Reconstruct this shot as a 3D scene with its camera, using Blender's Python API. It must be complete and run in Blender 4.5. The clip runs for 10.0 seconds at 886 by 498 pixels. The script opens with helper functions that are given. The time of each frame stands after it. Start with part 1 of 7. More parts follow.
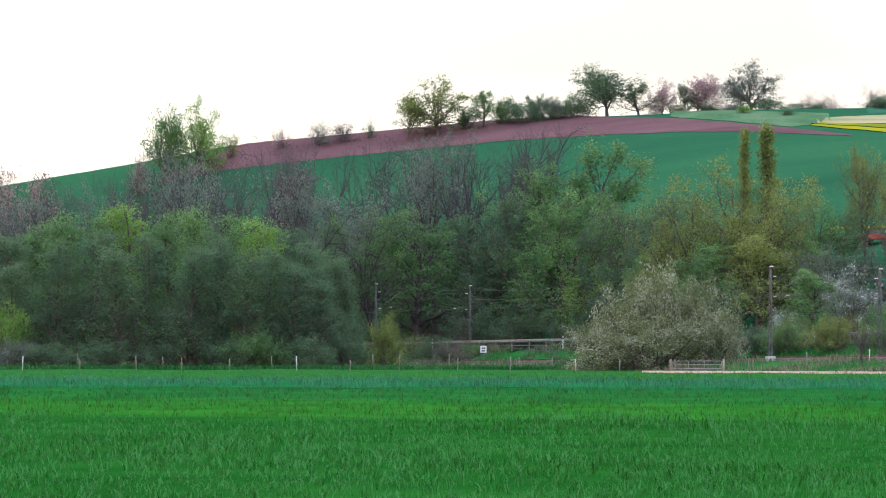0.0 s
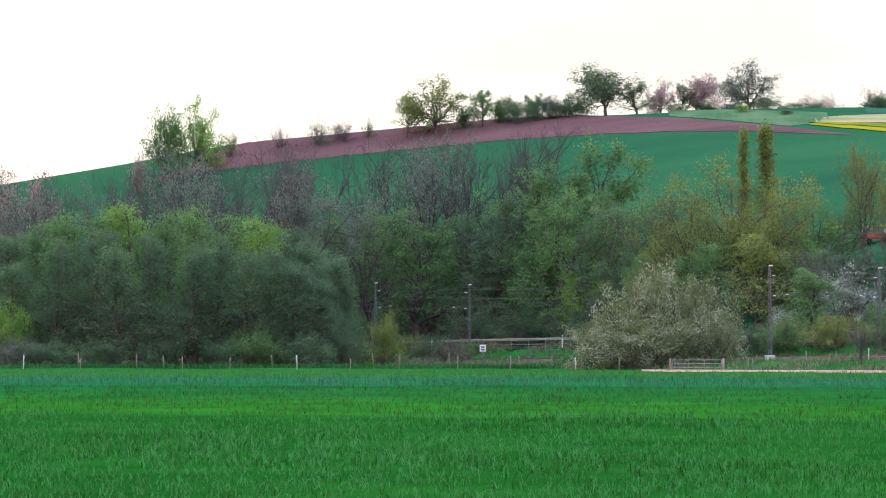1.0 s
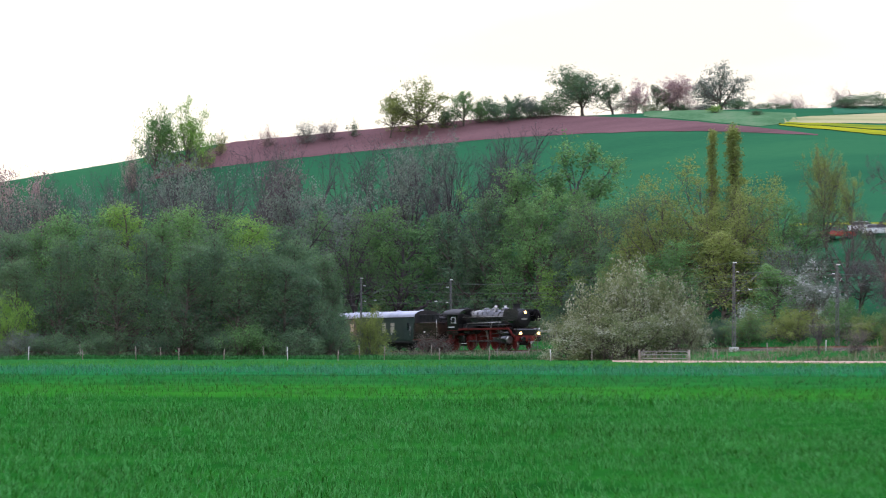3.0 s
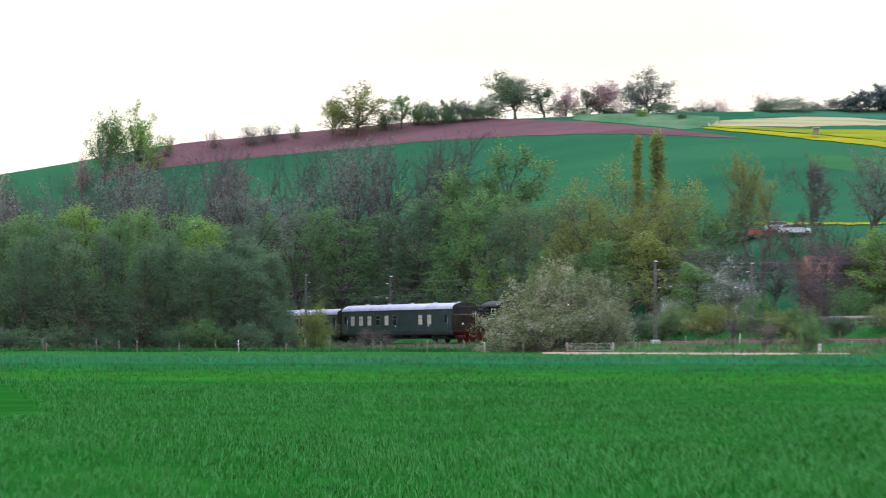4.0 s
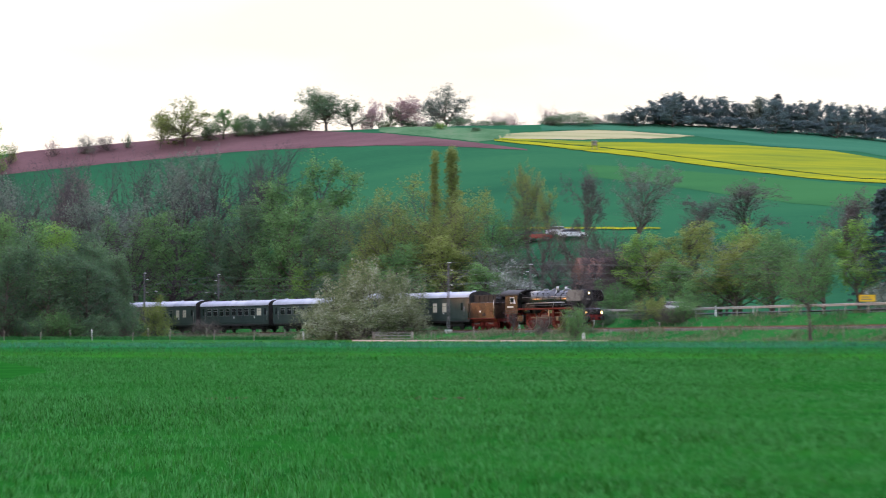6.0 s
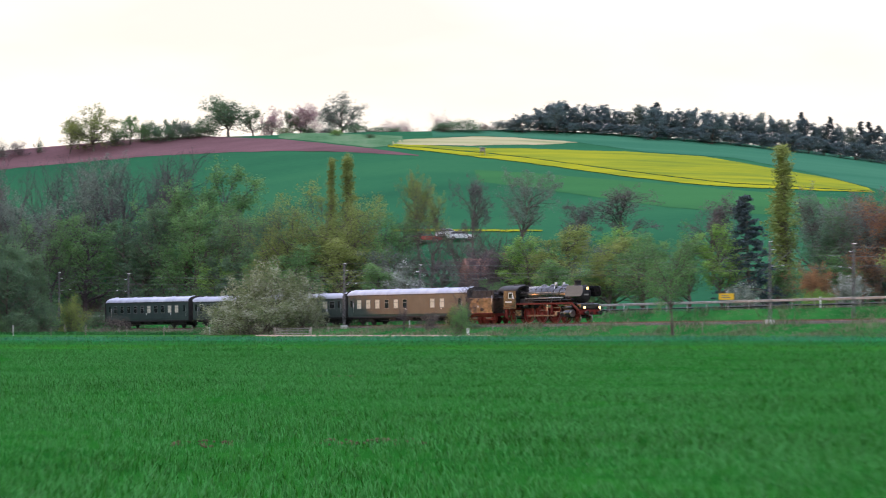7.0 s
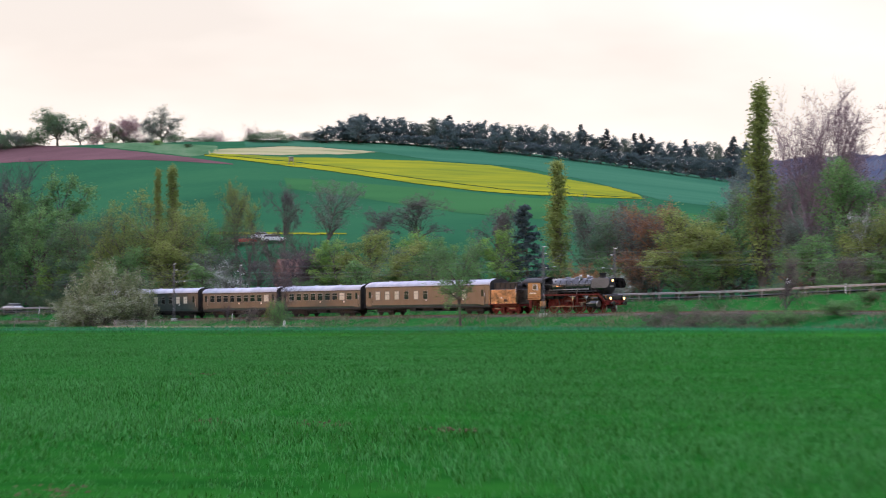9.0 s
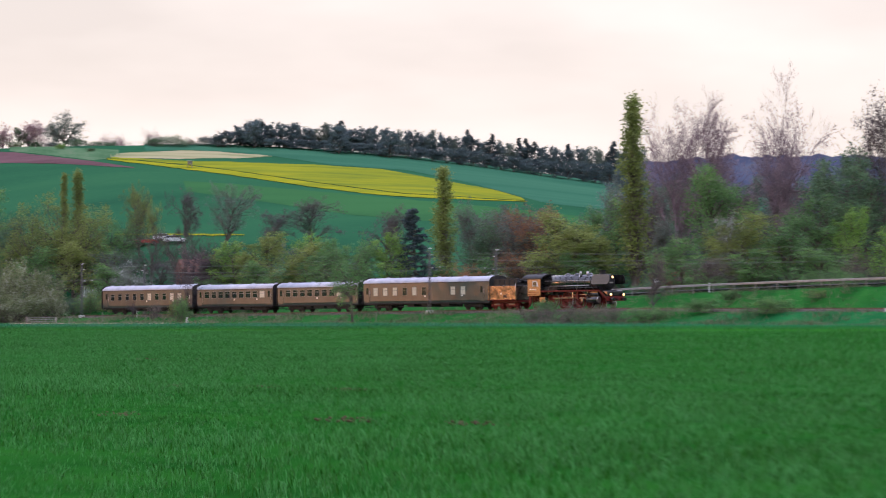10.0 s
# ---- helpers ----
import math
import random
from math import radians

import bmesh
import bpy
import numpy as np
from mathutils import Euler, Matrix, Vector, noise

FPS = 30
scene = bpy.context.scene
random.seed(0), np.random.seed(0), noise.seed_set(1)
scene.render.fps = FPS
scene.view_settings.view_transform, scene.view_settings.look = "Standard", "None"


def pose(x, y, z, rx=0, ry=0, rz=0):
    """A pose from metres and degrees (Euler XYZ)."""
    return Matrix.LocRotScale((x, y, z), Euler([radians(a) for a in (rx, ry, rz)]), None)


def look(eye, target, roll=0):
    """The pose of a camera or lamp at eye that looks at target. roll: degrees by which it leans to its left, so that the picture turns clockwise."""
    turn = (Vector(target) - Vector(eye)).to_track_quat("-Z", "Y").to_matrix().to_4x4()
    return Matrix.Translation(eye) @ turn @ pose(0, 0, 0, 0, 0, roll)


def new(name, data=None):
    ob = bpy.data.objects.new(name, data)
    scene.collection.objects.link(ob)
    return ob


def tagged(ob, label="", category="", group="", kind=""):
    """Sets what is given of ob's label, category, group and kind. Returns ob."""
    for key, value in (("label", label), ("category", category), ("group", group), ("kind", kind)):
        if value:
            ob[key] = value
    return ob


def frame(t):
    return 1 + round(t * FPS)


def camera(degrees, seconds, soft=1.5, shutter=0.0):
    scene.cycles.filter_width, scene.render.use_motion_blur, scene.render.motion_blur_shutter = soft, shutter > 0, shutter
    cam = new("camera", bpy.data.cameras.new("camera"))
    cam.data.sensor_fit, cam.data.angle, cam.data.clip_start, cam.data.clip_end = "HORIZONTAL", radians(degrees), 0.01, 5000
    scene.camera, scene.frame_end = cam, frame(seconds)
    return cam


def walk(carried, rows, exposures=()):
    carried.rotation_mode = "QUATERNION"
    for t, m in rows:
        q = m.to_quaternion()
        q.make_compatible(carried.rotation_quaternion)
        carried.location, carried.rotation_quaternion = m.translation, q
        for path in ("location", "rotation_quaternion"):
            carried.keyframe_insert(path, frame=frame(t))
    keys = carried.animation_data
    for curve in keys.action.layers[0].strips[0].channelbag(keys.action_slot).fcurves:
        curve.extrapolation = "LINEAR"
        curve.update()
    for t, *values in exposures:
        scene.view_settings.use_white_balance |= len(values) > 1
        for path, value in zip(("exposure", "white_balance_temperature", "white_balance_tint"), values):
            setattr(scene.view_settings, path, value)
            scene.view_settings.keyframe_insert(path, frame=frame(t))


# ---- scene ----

# ---- the camera and its way ----
cam = camera(15.0, 10.0, soft=1.1, shutter=0.5)


def aim(x, y, z, turn, tilt):
    """A pose at x, y, z, turned by degrees to the right of +y and tilted up."""
    return pose(x, y, z, 90 + tilt, 0, -turn)


walk(cam, [
    (0, aim(-0.00, -0.00, 2.50, -4.542, 1.618)),
    (0.5, aim(-0.22, -0.36, 2.51, -4.511, 1.616)),
    (1, aim(-0.27, -0.74, 2.50, -4.484, 1.599)),
    (1.5, aim(-0.29, -1.81, 2.52, -4.461, 1.584)),
    (2, aim(-0.04, -4.71, 2.51, -4.461, 1.545)),
    (2.5, aim(0.49, -10.63, 2.50, -4.391, 1.509)),
    (3, aim(1.14, -19.22, 2.50, -4.181, 1.471)),
    (3.5, aim(1.76, -30.14, 2.53, -3.763, 1.424)),
    (4, aim(2.16, -43.04, 2.50, -3.065, 1.363)),
    (4.5, aim(2.33, -57.04, 2.51, -2.212, 1.327)),
    (5, aim(2.39, -72.16, 2.51, -1.378, 1.293)),
    (5.5, aim(2.56, -88.21, 2.51, -0.576, 1.253)),
    (6, aim(2.87, -104.98, 2.50, 0.272, 1.216)),
    (6.5, aim(3.03, -122.06, 2.50, 1.149, 1.183)),
    (7, aim(2.75, -139.03, 2.52, 2.035, 1.153)),
    (7.5, aim(1.70, -155.45, 2.51, 2.913, 1.125)),
    (8, aim(0.24, -171.55, 2.50, 3.754, 1.101)),
    (8.5, aim(-1.36, -187.29, 2.49, 4.653, 1.074)),
    (9, aim(-2.95, -203.22, 2.48, 5.514, 1.054)),
    (9.5, aim(-4.64, -219.09, 2.47, 6.391, 1.033)),
    (10, aim(-6.34, -235.08, 2.47, 7.371, 1.010)),
], exposures=[(0, 0.0, 6500, 10), (3.5, 0.0, 6500, 11), (5.5, -0.04, 6500, 12), (7.5, -0.13, 6540, 14), (9, -0.27, 6520, 17), (10, -0.36, 6500, 20)])

# ---- light: an evening sky of thin bright cloud, the sun low on the left ----
SUN = Vector((-0.965, 0.245, 0.07)).normalized()


def make_world():
    w = bpy.data.worlds.new("evening_sky")
    scene.world = w
    w.use_nodes = True
    nt = w.node_tree
    nt.nodes.clear()
    n = nt.nodes.new
    out, add, b1, b2 = n("ShaderNodeOutputWorld"), n("ShaderNodeAddShader"), n("ShaderNodeBackground"), n("ShaderNodeBackground")
    sky = n("ShaderNodeTexSky")
    sky.sky_type, sky.sun_disc = "NISHITA", False
    sky.sun_elevation, sky.sun_rotation = math.asin(SUN.z), math.atan2(SUN.x, SUN.y)
    b1.inputs[1].default_value = 0.06
    co, mp, no, ramp = n("ShaderNodeTexCoord"), n("ShaderNodeMapping"), n("ShaderNodeTexNoise"), n("ShaderNodeValToRGB")
    mp.inputs["Scale"].default_value = (4.5, 4.5, 16)
    mp.inputs["Location"].default_value = (2.3, 0.4, 0.6)
    mp.inputs["Rotation"].default_value = (0, 0.12, 0)
    no.inputs["Scale"].default_value, no.inputs["Detail"].default_value, no.inputs["Roughness"].default_value = 1.0, 5, 0.5
    ramp.color_ramp.elements[0].position, ramp.color_ramp.elements[0].color = 0.36, (0.875, 0.82, 0.775, 1)
    ramp.color_ramp.elements[1].position, ramp.color_ramp.elements[1].color = 0.58, (1.1, 1.04, 0.98, 1)
    # an overcast dome: brighter towards the zenith than at the horizon
    sep, lift = n("ShaderNodeSeparateXYZ"), n("ShaderNodeMapRange")
    lift.inputs["From Min"].default_value, lift.inputs["From Max"].default_value = 0.10, 0.75
    lift.inputs["To Min"].default_value, lift.inputs["To Max"].default_value = 1.14, 2.1
    nt.links.new(co.outputs["Generated"], sep.inputs[0])
    nt.links.new(sep.outputs["Z"], lift.inputs["Value"])
    nt.links.new(lift.outputs[0], b2.inputs[1])
    # cooler overhead than along the bright western horizon
    cool, tint = n("ShaderNodeMapRange"), n("ShaderNodeMix")
    cool.inputs["From Min"].default_value, cool.inputs["From Max"].default_value = 0.12, 0.6
    tint.data_type, tint.blend_type = "RGBA", "MULTIPLY"
    tint.inputs["B"].default_value = (0.84, 0.96, 1.42, 1)
    nt.links.new(sep.outputs["Z"], cool.inputs["Value"])
    nt.links.new(cool.outputs[0], tint.inputs["Factor"])
    nt.links.new(ramp.outputs[0], tint.inputs["A"])
    for a, b in ((sky.outputs[0], b1.inputs[0]), (co.outputs["Generated"], mp.inputs[0]), (mp.outputs[0], no.inputs["Vector"]),
                 (no.outputs[0], ramp.inputs[0]), (tint.outputs["Result"], b2.inputs[0]), (b1.outputs[0], add.inputs[0]),
                 (b2.outputs[0], add.inputs[1]), (add.outputs[0], out.inputs[0])):
        nt.links.new(a, b)
    sun = new("sun", bpy.data.lights.new("sun", "SUN"))
    sun.data.energy, sun.data.angle, sun.data.color = 0.56, radians(2.0), (1.0, 0.33, 0.1)
    sun.matrix_basis = look(SUN * 300, (0, 0, 0))


make_world()


# ---- materials ----
def material(name, ramp, scale=1.0, rough=0.8, metal=0.0, bump=0.3, bscale=None, detail=6, stretch=(1, 1, 1), island=0.0, spec=0.3, coat=0.0, thin=0.0):
    """A surface whose colour runs over ramp (two or three colours) by noise of that scale, with a finer relief."""
    m = bpy.data.materials.new(name)
    m.use_nodes = True
    nt = m.node_tree
    bs = nt.nodes["Principled BSDF"]
    n = nt.nodes.new
    co, mp, no, no2, cr, mix, bp = (n("ShaderNodeTexCoord"), n("ShaderNodeMapping"), n("ShaderNodeTexNoise"), n("ShaderNodeTexNoise"),
                                    n("ShaderNodeValToRGB"), n("ShaderNodeMath"), n("ShaderNodeBump"))
    mp.inputs["Scale"].default_value = stretch
    no.inputs["Scale"].default_value, no.inputs["Detail"].default_value = scale, detail
    no2.inputs["Scale"].default_value, no2.inputs["Detail"].default_value = bscale or scale * 9, 4
    for k, c in enumerate(ramp):
        e = cr.color_ramp.elements[k] if k < 2 else cr.color_ramp.elements.new(0.5)
        e.color = (*c, 1)
    for k, e in enumerate(sorted(cr.color_ramp.elements, key=lambda e: e.position)):
        e.color = (*ramp[k], 1)
        e.position = 0.3 + 0.4 * k / (len(ramp) - 1)
    mix.operation = "MULTIPLY_ADD"
    mix.inputs[1].default_value = 0.35
    L = nt.links.new
    L(co.outputs["Object"], mp.inputs[0])
    L(mp.outputs[0], no.inputs["Vector"])
    L(mp.outputs[0], no2.inputs["Vector"])
    sub = n("ShaderNodeMath")
    sub.operation = "SUBTRACT"
    L(no2.outputs[0], sub.inputs[0])
    sub.inputs[1].default_value = 0.5
    L(sub.outputs[0], mix.inputs[0])
    L(no.outputs[0], mix.inputs[2])
    last = mix.outputs[0]
    if island:
        g, oi, m1, m2 = n("ShaderNodeNewGeometry"), n("ShaderNodeObjectInfo"), n("ShaderNodeMath"), n("ShaderNodeMath")
        m1.operation = m2.operation = "MULTIPLY_ADD"
        L(g.outputs["Random Per Island"], m1.inputs[0])
        m1.inputs[1].default_value = island
        L(last, m1.inputs[2])
        L(oi.outputs["Random"], m2.inputs[0])
        m2.inputs[1].default_value = island
        L(m1.outputs[0], m2.inputs[2])
        sh = n("ShaderNodeMath")
        sh.operation = "SUBTRACT"
        L(m2.outputs[0], sh.inputs[0])
        sh.inputs[1].default_value = island
        last = sh.outputs[0]
    L(last, cr.inputs[0])
    L(cr.outputs[0], bs.inputs["Base Color"])
    bs.inputs["Roughness"].default_value, bs.inputs["Metallic"].default_value = rough, metal
    bs.inputs["Specular IOR Level"].default_value = spec
    bs.inputs["Coat Weight"].default_value = coat
    bs.inputs["Coat Roughness"].default_value = 0.12
    if bump:
        bp.inputs["Strength"].default_value, bp.inputs["Distance"].default_value = bump, 0.05
        L(no2.outputs[0], bp.inputs["Height"])
        L(bp.outputs[0], bs.inputs["Normal"])
    if thin:
        tr, ms = n("ShaderNodeBsdfTranslucent"), n("ShaderNodeMixShader")
        L(cr.outputs[0], tr.inputs[0])
        ms.inputs[0].default_value = thin
        L(bs.outputs[0], ms.inputs[1])
        L(tr.outputs[0], ms.inputs[2])
        L(ms.outputs[0], nt.nodes["Material Output"].inputs["Surface"])
    return m


def leaf(name, a, b, c):
    return material(name, (a, b, c), 0.35, 0.6, bump=0, island=0.16, thin=0.42, detail=3, spec=0.1)


def glow(name, colour, strength):
    m = bpy.data.materials.new(name)
    m.use_nodes = True
    bs = m.node_tree.nodes["Principled BSDF"]
    bs.inputs["Base Color"].default_value = (*colour, 1)
    bs.inputs["Emission Color"].default_value, bs.inputs["Emission Strength"].default_value = (*colour, 1), strength
    return m


M = dict(
    crop=material("crop_leaf", ((0.016, 0.1, 0.010), (0.026, 0.16, 0.016), (0.05, 0.235, 0.05)), 0.09, 0.5, bump=0, island=0.75, thin=0.3, detail=4, spec=0.07),
    meadow_blade=material("meadow_blade", ((0.031, 0.133, 0.018), (0.047, 0.187, 0.023), (0.078, 0.242, 0.040)), 0.09, 0.6, bump=0, island=0.3, thin=0.3, detail=4, spec=0.1),
    meadow_dark=material("meadow_dark_blade", ((0.016, 0.094, 0.020), (0.023, 0.129, 0.027), (0.047, 0.172, 0.045)), 0.09, 0.6, bump=0, island=0.3, thin=0.3, detail=4, spec=0.1),
    meadow_blue=material("meadow_blue_blade", ((0.020, 0.101, 0.040), (0.027, 0.156, 0.067), (0.055, 0.211, 0.108)), 0.09, 0.6, bump=0, island=0.3, thin=0.3, detail=4, spec=0.1),
    dry_grass=material("dry_verge_grass", ((0.043, 0.111, 0.043), (0.102, 0.153, 0.068), (0.221, 0.204, 0.128)), 0.2, 0.8, bump=0, island=0.35, thin=0.3, detail=4, spec=0.1),
    soil_field=material("ploughed_soil", ((0.115, 0.064, 0.064), (0.15, 0.083, 0.083), (0.185, 0.105, 0.102)), 0.05, 0.95, bump=0.9, bscale=1.6, stretch=(1, 3, 1), spec=0.0),
    hill_green=material("hill_grass", ((0.021, 0.092, 0.044), (0.027, 0.116, 0.052), (0.036, 0.136, 0.057)), 0.02, 0.9, bump=0.6, bscale=1.2, stretch=(0.6, 2.5, 1), spec=0.0),
    hill_fresh=material("hill_fresh_grass", ((0.033, 0.118, 0.044), (0.042, 0.142, 0.047), (0.046, 0.152, 0.052)), 0.03, 0.9, bump=0.6, bscale=1.2, stretch=(0.6, 2.5, 1), spec=0.0),
    hill_blue=material("hill_young_crop", ((0.032, 0.122, 0.068), (0.042, 0.146, 0.08), (0.052, 0.162, 0.088)), 0.03, 0.9, bump=0.5, bscale=1.2, stretch=(0.4, 3, 1), spec=0.0),
    rape=material("rapeseed_bloom", ((0.19, 0.22, 0.024), (0.27, 0.28, 0.02), (0.36, 0.34, 0.022)), 0.16, 0.9, bump=1.0, bscale=1.3, stretch=(0.3, 1.2, 1), spec=0.0),
    rape_green=material("rapeseed_opening", ((0.14, 0.19, 0.028), (0.215, 0.245, 0.024), (0.3, 0.3, 0.024)), 0.2, 0.9, bump=1.0, bscale=1.3, stretch=(0.25, 1.5, 1), spec=0.0),
    tan=material("dry_strip", ((0.22, 0.24, 0.11), (0.36, 0.34, 0.17), (0.42, 0.36, 0.2)), 0.08, 0.95, bump=0.5, bscale=1.5, stretch=(0.5, 3, 1), spec=0.0),
    scrubland=material("rough_pasture", ((0.06, 0.14, 0.06), (0.1, 0.19, 0.09), (0.17, 0.21, 0.12)), 0.12, 0.95, bump=0.8, bscale=1.5, spec=0.0),
    # the blue of distance haze is mixed into this forest colour
    forest=material("far_forest_hazed", ((0.055, 0.066, 0.1), (0.075, 0.088, 0.125), (0.1, 0.112, 0.14)), 0.05, 0.95, bump=0.5, island=0.2, spec=0.0),
    ballast=material("ballast", ((0.055, 0.045, 0.042), (0.1, 0.082, 0.074), (0.16, 0.135, 0.12)), 1.5, 0.95, bump=1.0, bscale=9, spec=0.0),
    sand=material("sandy_track", ((0.30, 0.2, 0.15), (0.45, 0.31, 0.24), (0.52, 0.38, 0.3)), 0.4, 0.95, bump=0.4, spec=0.0),
    asphalt=material("asphalt", ((0.05, 0.05, 0.052), (0.07, 0.07, 0.07), (0.1, 0.095, 0.09)), 0.8, 0.85, bump=0.3),
    zinc=material("galvanised_steel", ((0.24, 0.225, 0.2), (0.3, 0.285, 0.26), (0.37, 0.345, 0.31)), 1.5, 0.5, 0.25, bump=0.1),
    steel=material("weathered_mast_steel", ((0.1, 0.105, 0.11), (0.15, 0.15, 0.15), (0.21, 0.2, 0.19)), 3, 0.6, 0.4, bump=0.2),
    rail=material("rusty_rail", ((0.07, 0.035, 0.022), (0.13, 0.07, 0.045), (0.2, 0.13, 0.09)), 3, 0.6, 0.5, bump=0.2),
    wood=material("weathered_wood", ((0.13, 0.11, 0.09), (0.24, 0.205, 0.17), (0.36, 0.32, 0.27)), 3, 0.9, bump=0.6, stretch=(1, 1, 0.2)),
    concrete=material("pale_concrete", ((0.4, 0.4, 0.38), (0.52, 0.51, 0.48), (0.62, 0.6, 0.56)), 2, 0.9),
    white=material("white_paint", ((0.66, 0.66, 0.64), (0.78, 0.78, 0.76), (0.85, 0.85, 0.83)), 2, 0.5, bump=0.05),
    porcelain=material("porcelain", ((0.6, 0.6, 0.6), (0.75, 0.75, 0.74), (0.8, 0.8, 0.8)), 4, 0.25, bump=0),
    wire=material("copper_wire", ((0.1, 0.12, 0.11), (0.17, 0.19, 0.18)), 3, 0.5, 0.3, bump=0),
    bark=material("bark", ((0.06, 0.048, 0.042), (0.11, 0.088, 0.074), (0.17, 0.14, 0.115)), 2.5, 0.95, bump=0.8, stretch=(1, 1, 0.3)),
    twig=material("twig_bark", ((0.05, 0.042, 0.046), (0.075, 0.062, 0.066), (0.115, 0.094, 0.095)), 2, 0.95, bump=0),
    pale_twig=material("pale_twig_bark", ((0.16, 0.11, 0.125), (0.22, 0.155, 0.17), (0.3, 0.22, 0.235)), 2, 0.95, bump=0),
    fresh=leaf("leaf_fresh", (0.12, 0.225, 0.05), (0.19, 0.34, 0.075), (0.27, 0.45, 0.11)),
    green=leaf("leaf_green", (0.085, 0.17, 0.07), (0.13, 0.255, 0.09), (0.2, 0.36, 0.12)),
    dark=leaf("leaf_dark", (0.075, 0.13, 0.085), (0.11, 0.19, 0.1), (0.16, 0.26, 0.125)),
    olive=leaf("leaf_olive", (0.15, 0.19, 0.062), (0.225, 0.28, 0.08), (0.31, 0.36, 0.11)),
    grey=leaf("leaf_grey", (0.12, 0.15, 0.13), (0.17, 0.21, 0.165), (0.23, 0.27, 0.21)),
    brown=leaf("leaf_bud_brown", (0.095, 0.078, 0.085), (0.145, 0.118, 0.12), (0.2, 0.165, 0.15)),
    rust=leaf("leaf_rust", (0.172, 0.086, 0.052), (0.276, 0.144, 0.075), (0.368, 0.207, 0.098)),
    pink=leaf("bud_pink", (0.299, 0.196, 0.196), (0.437, 0.299, 0.287), (0.575, 0.425, 0.391)),
    bloom=leaf("blossom", (0.11, 0.155, 0.065), (0.2, 0.24, 0.105), (0.46, 0.47, 0.35)),
    whitebloom=leaf("white_blossom", (0.12, 0.165, 0.11), (0.27, 0.31, 0.25), (0.72, 0.72, 0.7)),
    needle=leaf("spruce_needle", (0.045, 0.068, 0.078), (0.069, 0.099, 0.108), (0.105, 0.144, 0.141)),
    # leaves of far trees: bluish haze is put into the green itself
    haze_green=leaf("hazed_wood_leaf", (0.085, 0.125, 0.13), (0.12, 0.17, 0.17), (0.16, 0.22, 0.205)),
    scrub=leaf("dry_scrub", (0.103, 0.086, 0.075), (0.172, 0.144, 0.121), (0.253, 0.218, 0.167)),
    signyellow=material("sign_yellow", ((0.6, 0.36, 0.02), (0.75, 0.45, 0.03)), 2, 0.5, bump=0),
    brick=material("brick_wall", ((0.2, 0.085, 0.06), (0.3, 0.13, 0.09), (0.36, 0.18, 0.13)), 3, 0.9, bump=0.5),
    tileroof=material("roof_tile", ((0.12, 0.06, 0.045), (0.17, 0.085, 0.06), (0.22, 0.12, 0.09)), 3, 0.9, bump=0.6),
    glass=material("dark_glass", ((0.012, 0.014, 0.016), (0.02, 0.023, 0.026)), 1, 0.06, bump=0, spec=0.6),
    rubber=material("rubber", ((0.02, 0.02, 0.02), (0.035, 0.035, 0.035)), 4, 0.85, bump=0.1),
    carred=material("red_car_paint", ((0.35, 0.03, 0.02), (0.42, 0.04, 0.03)), 1, 0.3, bump=0, coat=0.5),
    loco_black=material("loco_black", ((0.006, 0.006, 0.007), (0.012, 0.012, 0.012), (0.024, 0.02, 0.018)), 1.2, 0.2, bump=0.08, bscale=2.2, spec=0.6, coat=0.35),
    smokebox=material("smokebox_black", ((0.012, 0.012, 0.013), (0.02, 0.02, 0.02), (0.03, 0.028, 0.026)), 1.5, 0.55, bump=0.1, spec=0.25),
    tender_black=material("tender_black", ((0.02, 0.012, 0.01), (0.036, 0.022, 0.016), (0.06, 0.034, 0.024)), 0.8, 0.24, bump=1.0, bscale=0.8, spec=0.65, coat=0.15),
    loco_red=material("frame_red", ((0.06, 0.006, 0.005), (0.115, 0.011, 0.009), (0.16, 0.02, 0.014)), 2.5, 0.55, bump=0.15, spec=0.2),
    bare_steel=material("bare_steel", ((0.3, 0.28, 0.26), (0.45, 0.43, 0.4), (0.55, 0.52, 0.5)), 3, 0.35, 0.9, bump=0.1),
    coach_green=material("coach_green", ((0.026, 0.043, 0.04), (0.036, 0.056, 0.05), (0.05, 0.07, 0.06)), 0.7, 0.36, bump=0.12, bscale=1.1, spec=0.5, coat=0.06),
    coach_roof=material("coach_roof_grey", ((0.344, 0.353, 0.410), (0.426, 0.435, 0.492), (0.492, 0.500, 0.541)), 0.8, 0.55, bump=0.1, stretch=(0.820, 0.328, 0.328)),
    coach_dark=material("coach_dark", ((0.012, 0.012, 0.012), (0.022, 0.021, 0.02), (0.035, 0.03, 0.027)), 2, 0.7, bump=0.2),
    coal=material("coal", ((0.008, 0.008, 0.008), (0.018, 0.017, 0.017), (0.05, 0.03, 0.02)), 5, 0.5, bump=1.0),
    cream=material("cream_blind", ((0.45, 0.4, 0.3), (0.55, 0.5, 0.38), (0.62, 0.56, 0.44)), 3, 0.5, bump=0),
    clods=material("soil_clods", ((0.06, 0.05, 0.026), (0.1, 0.082, 0.045), (0.145, 0.12, 0.068)), 3, 0.95, bump=0.6, spec=0.0),
    lamp=glow("lamp_glow", (1.0, 0.62, 0.22), 5.0),
)


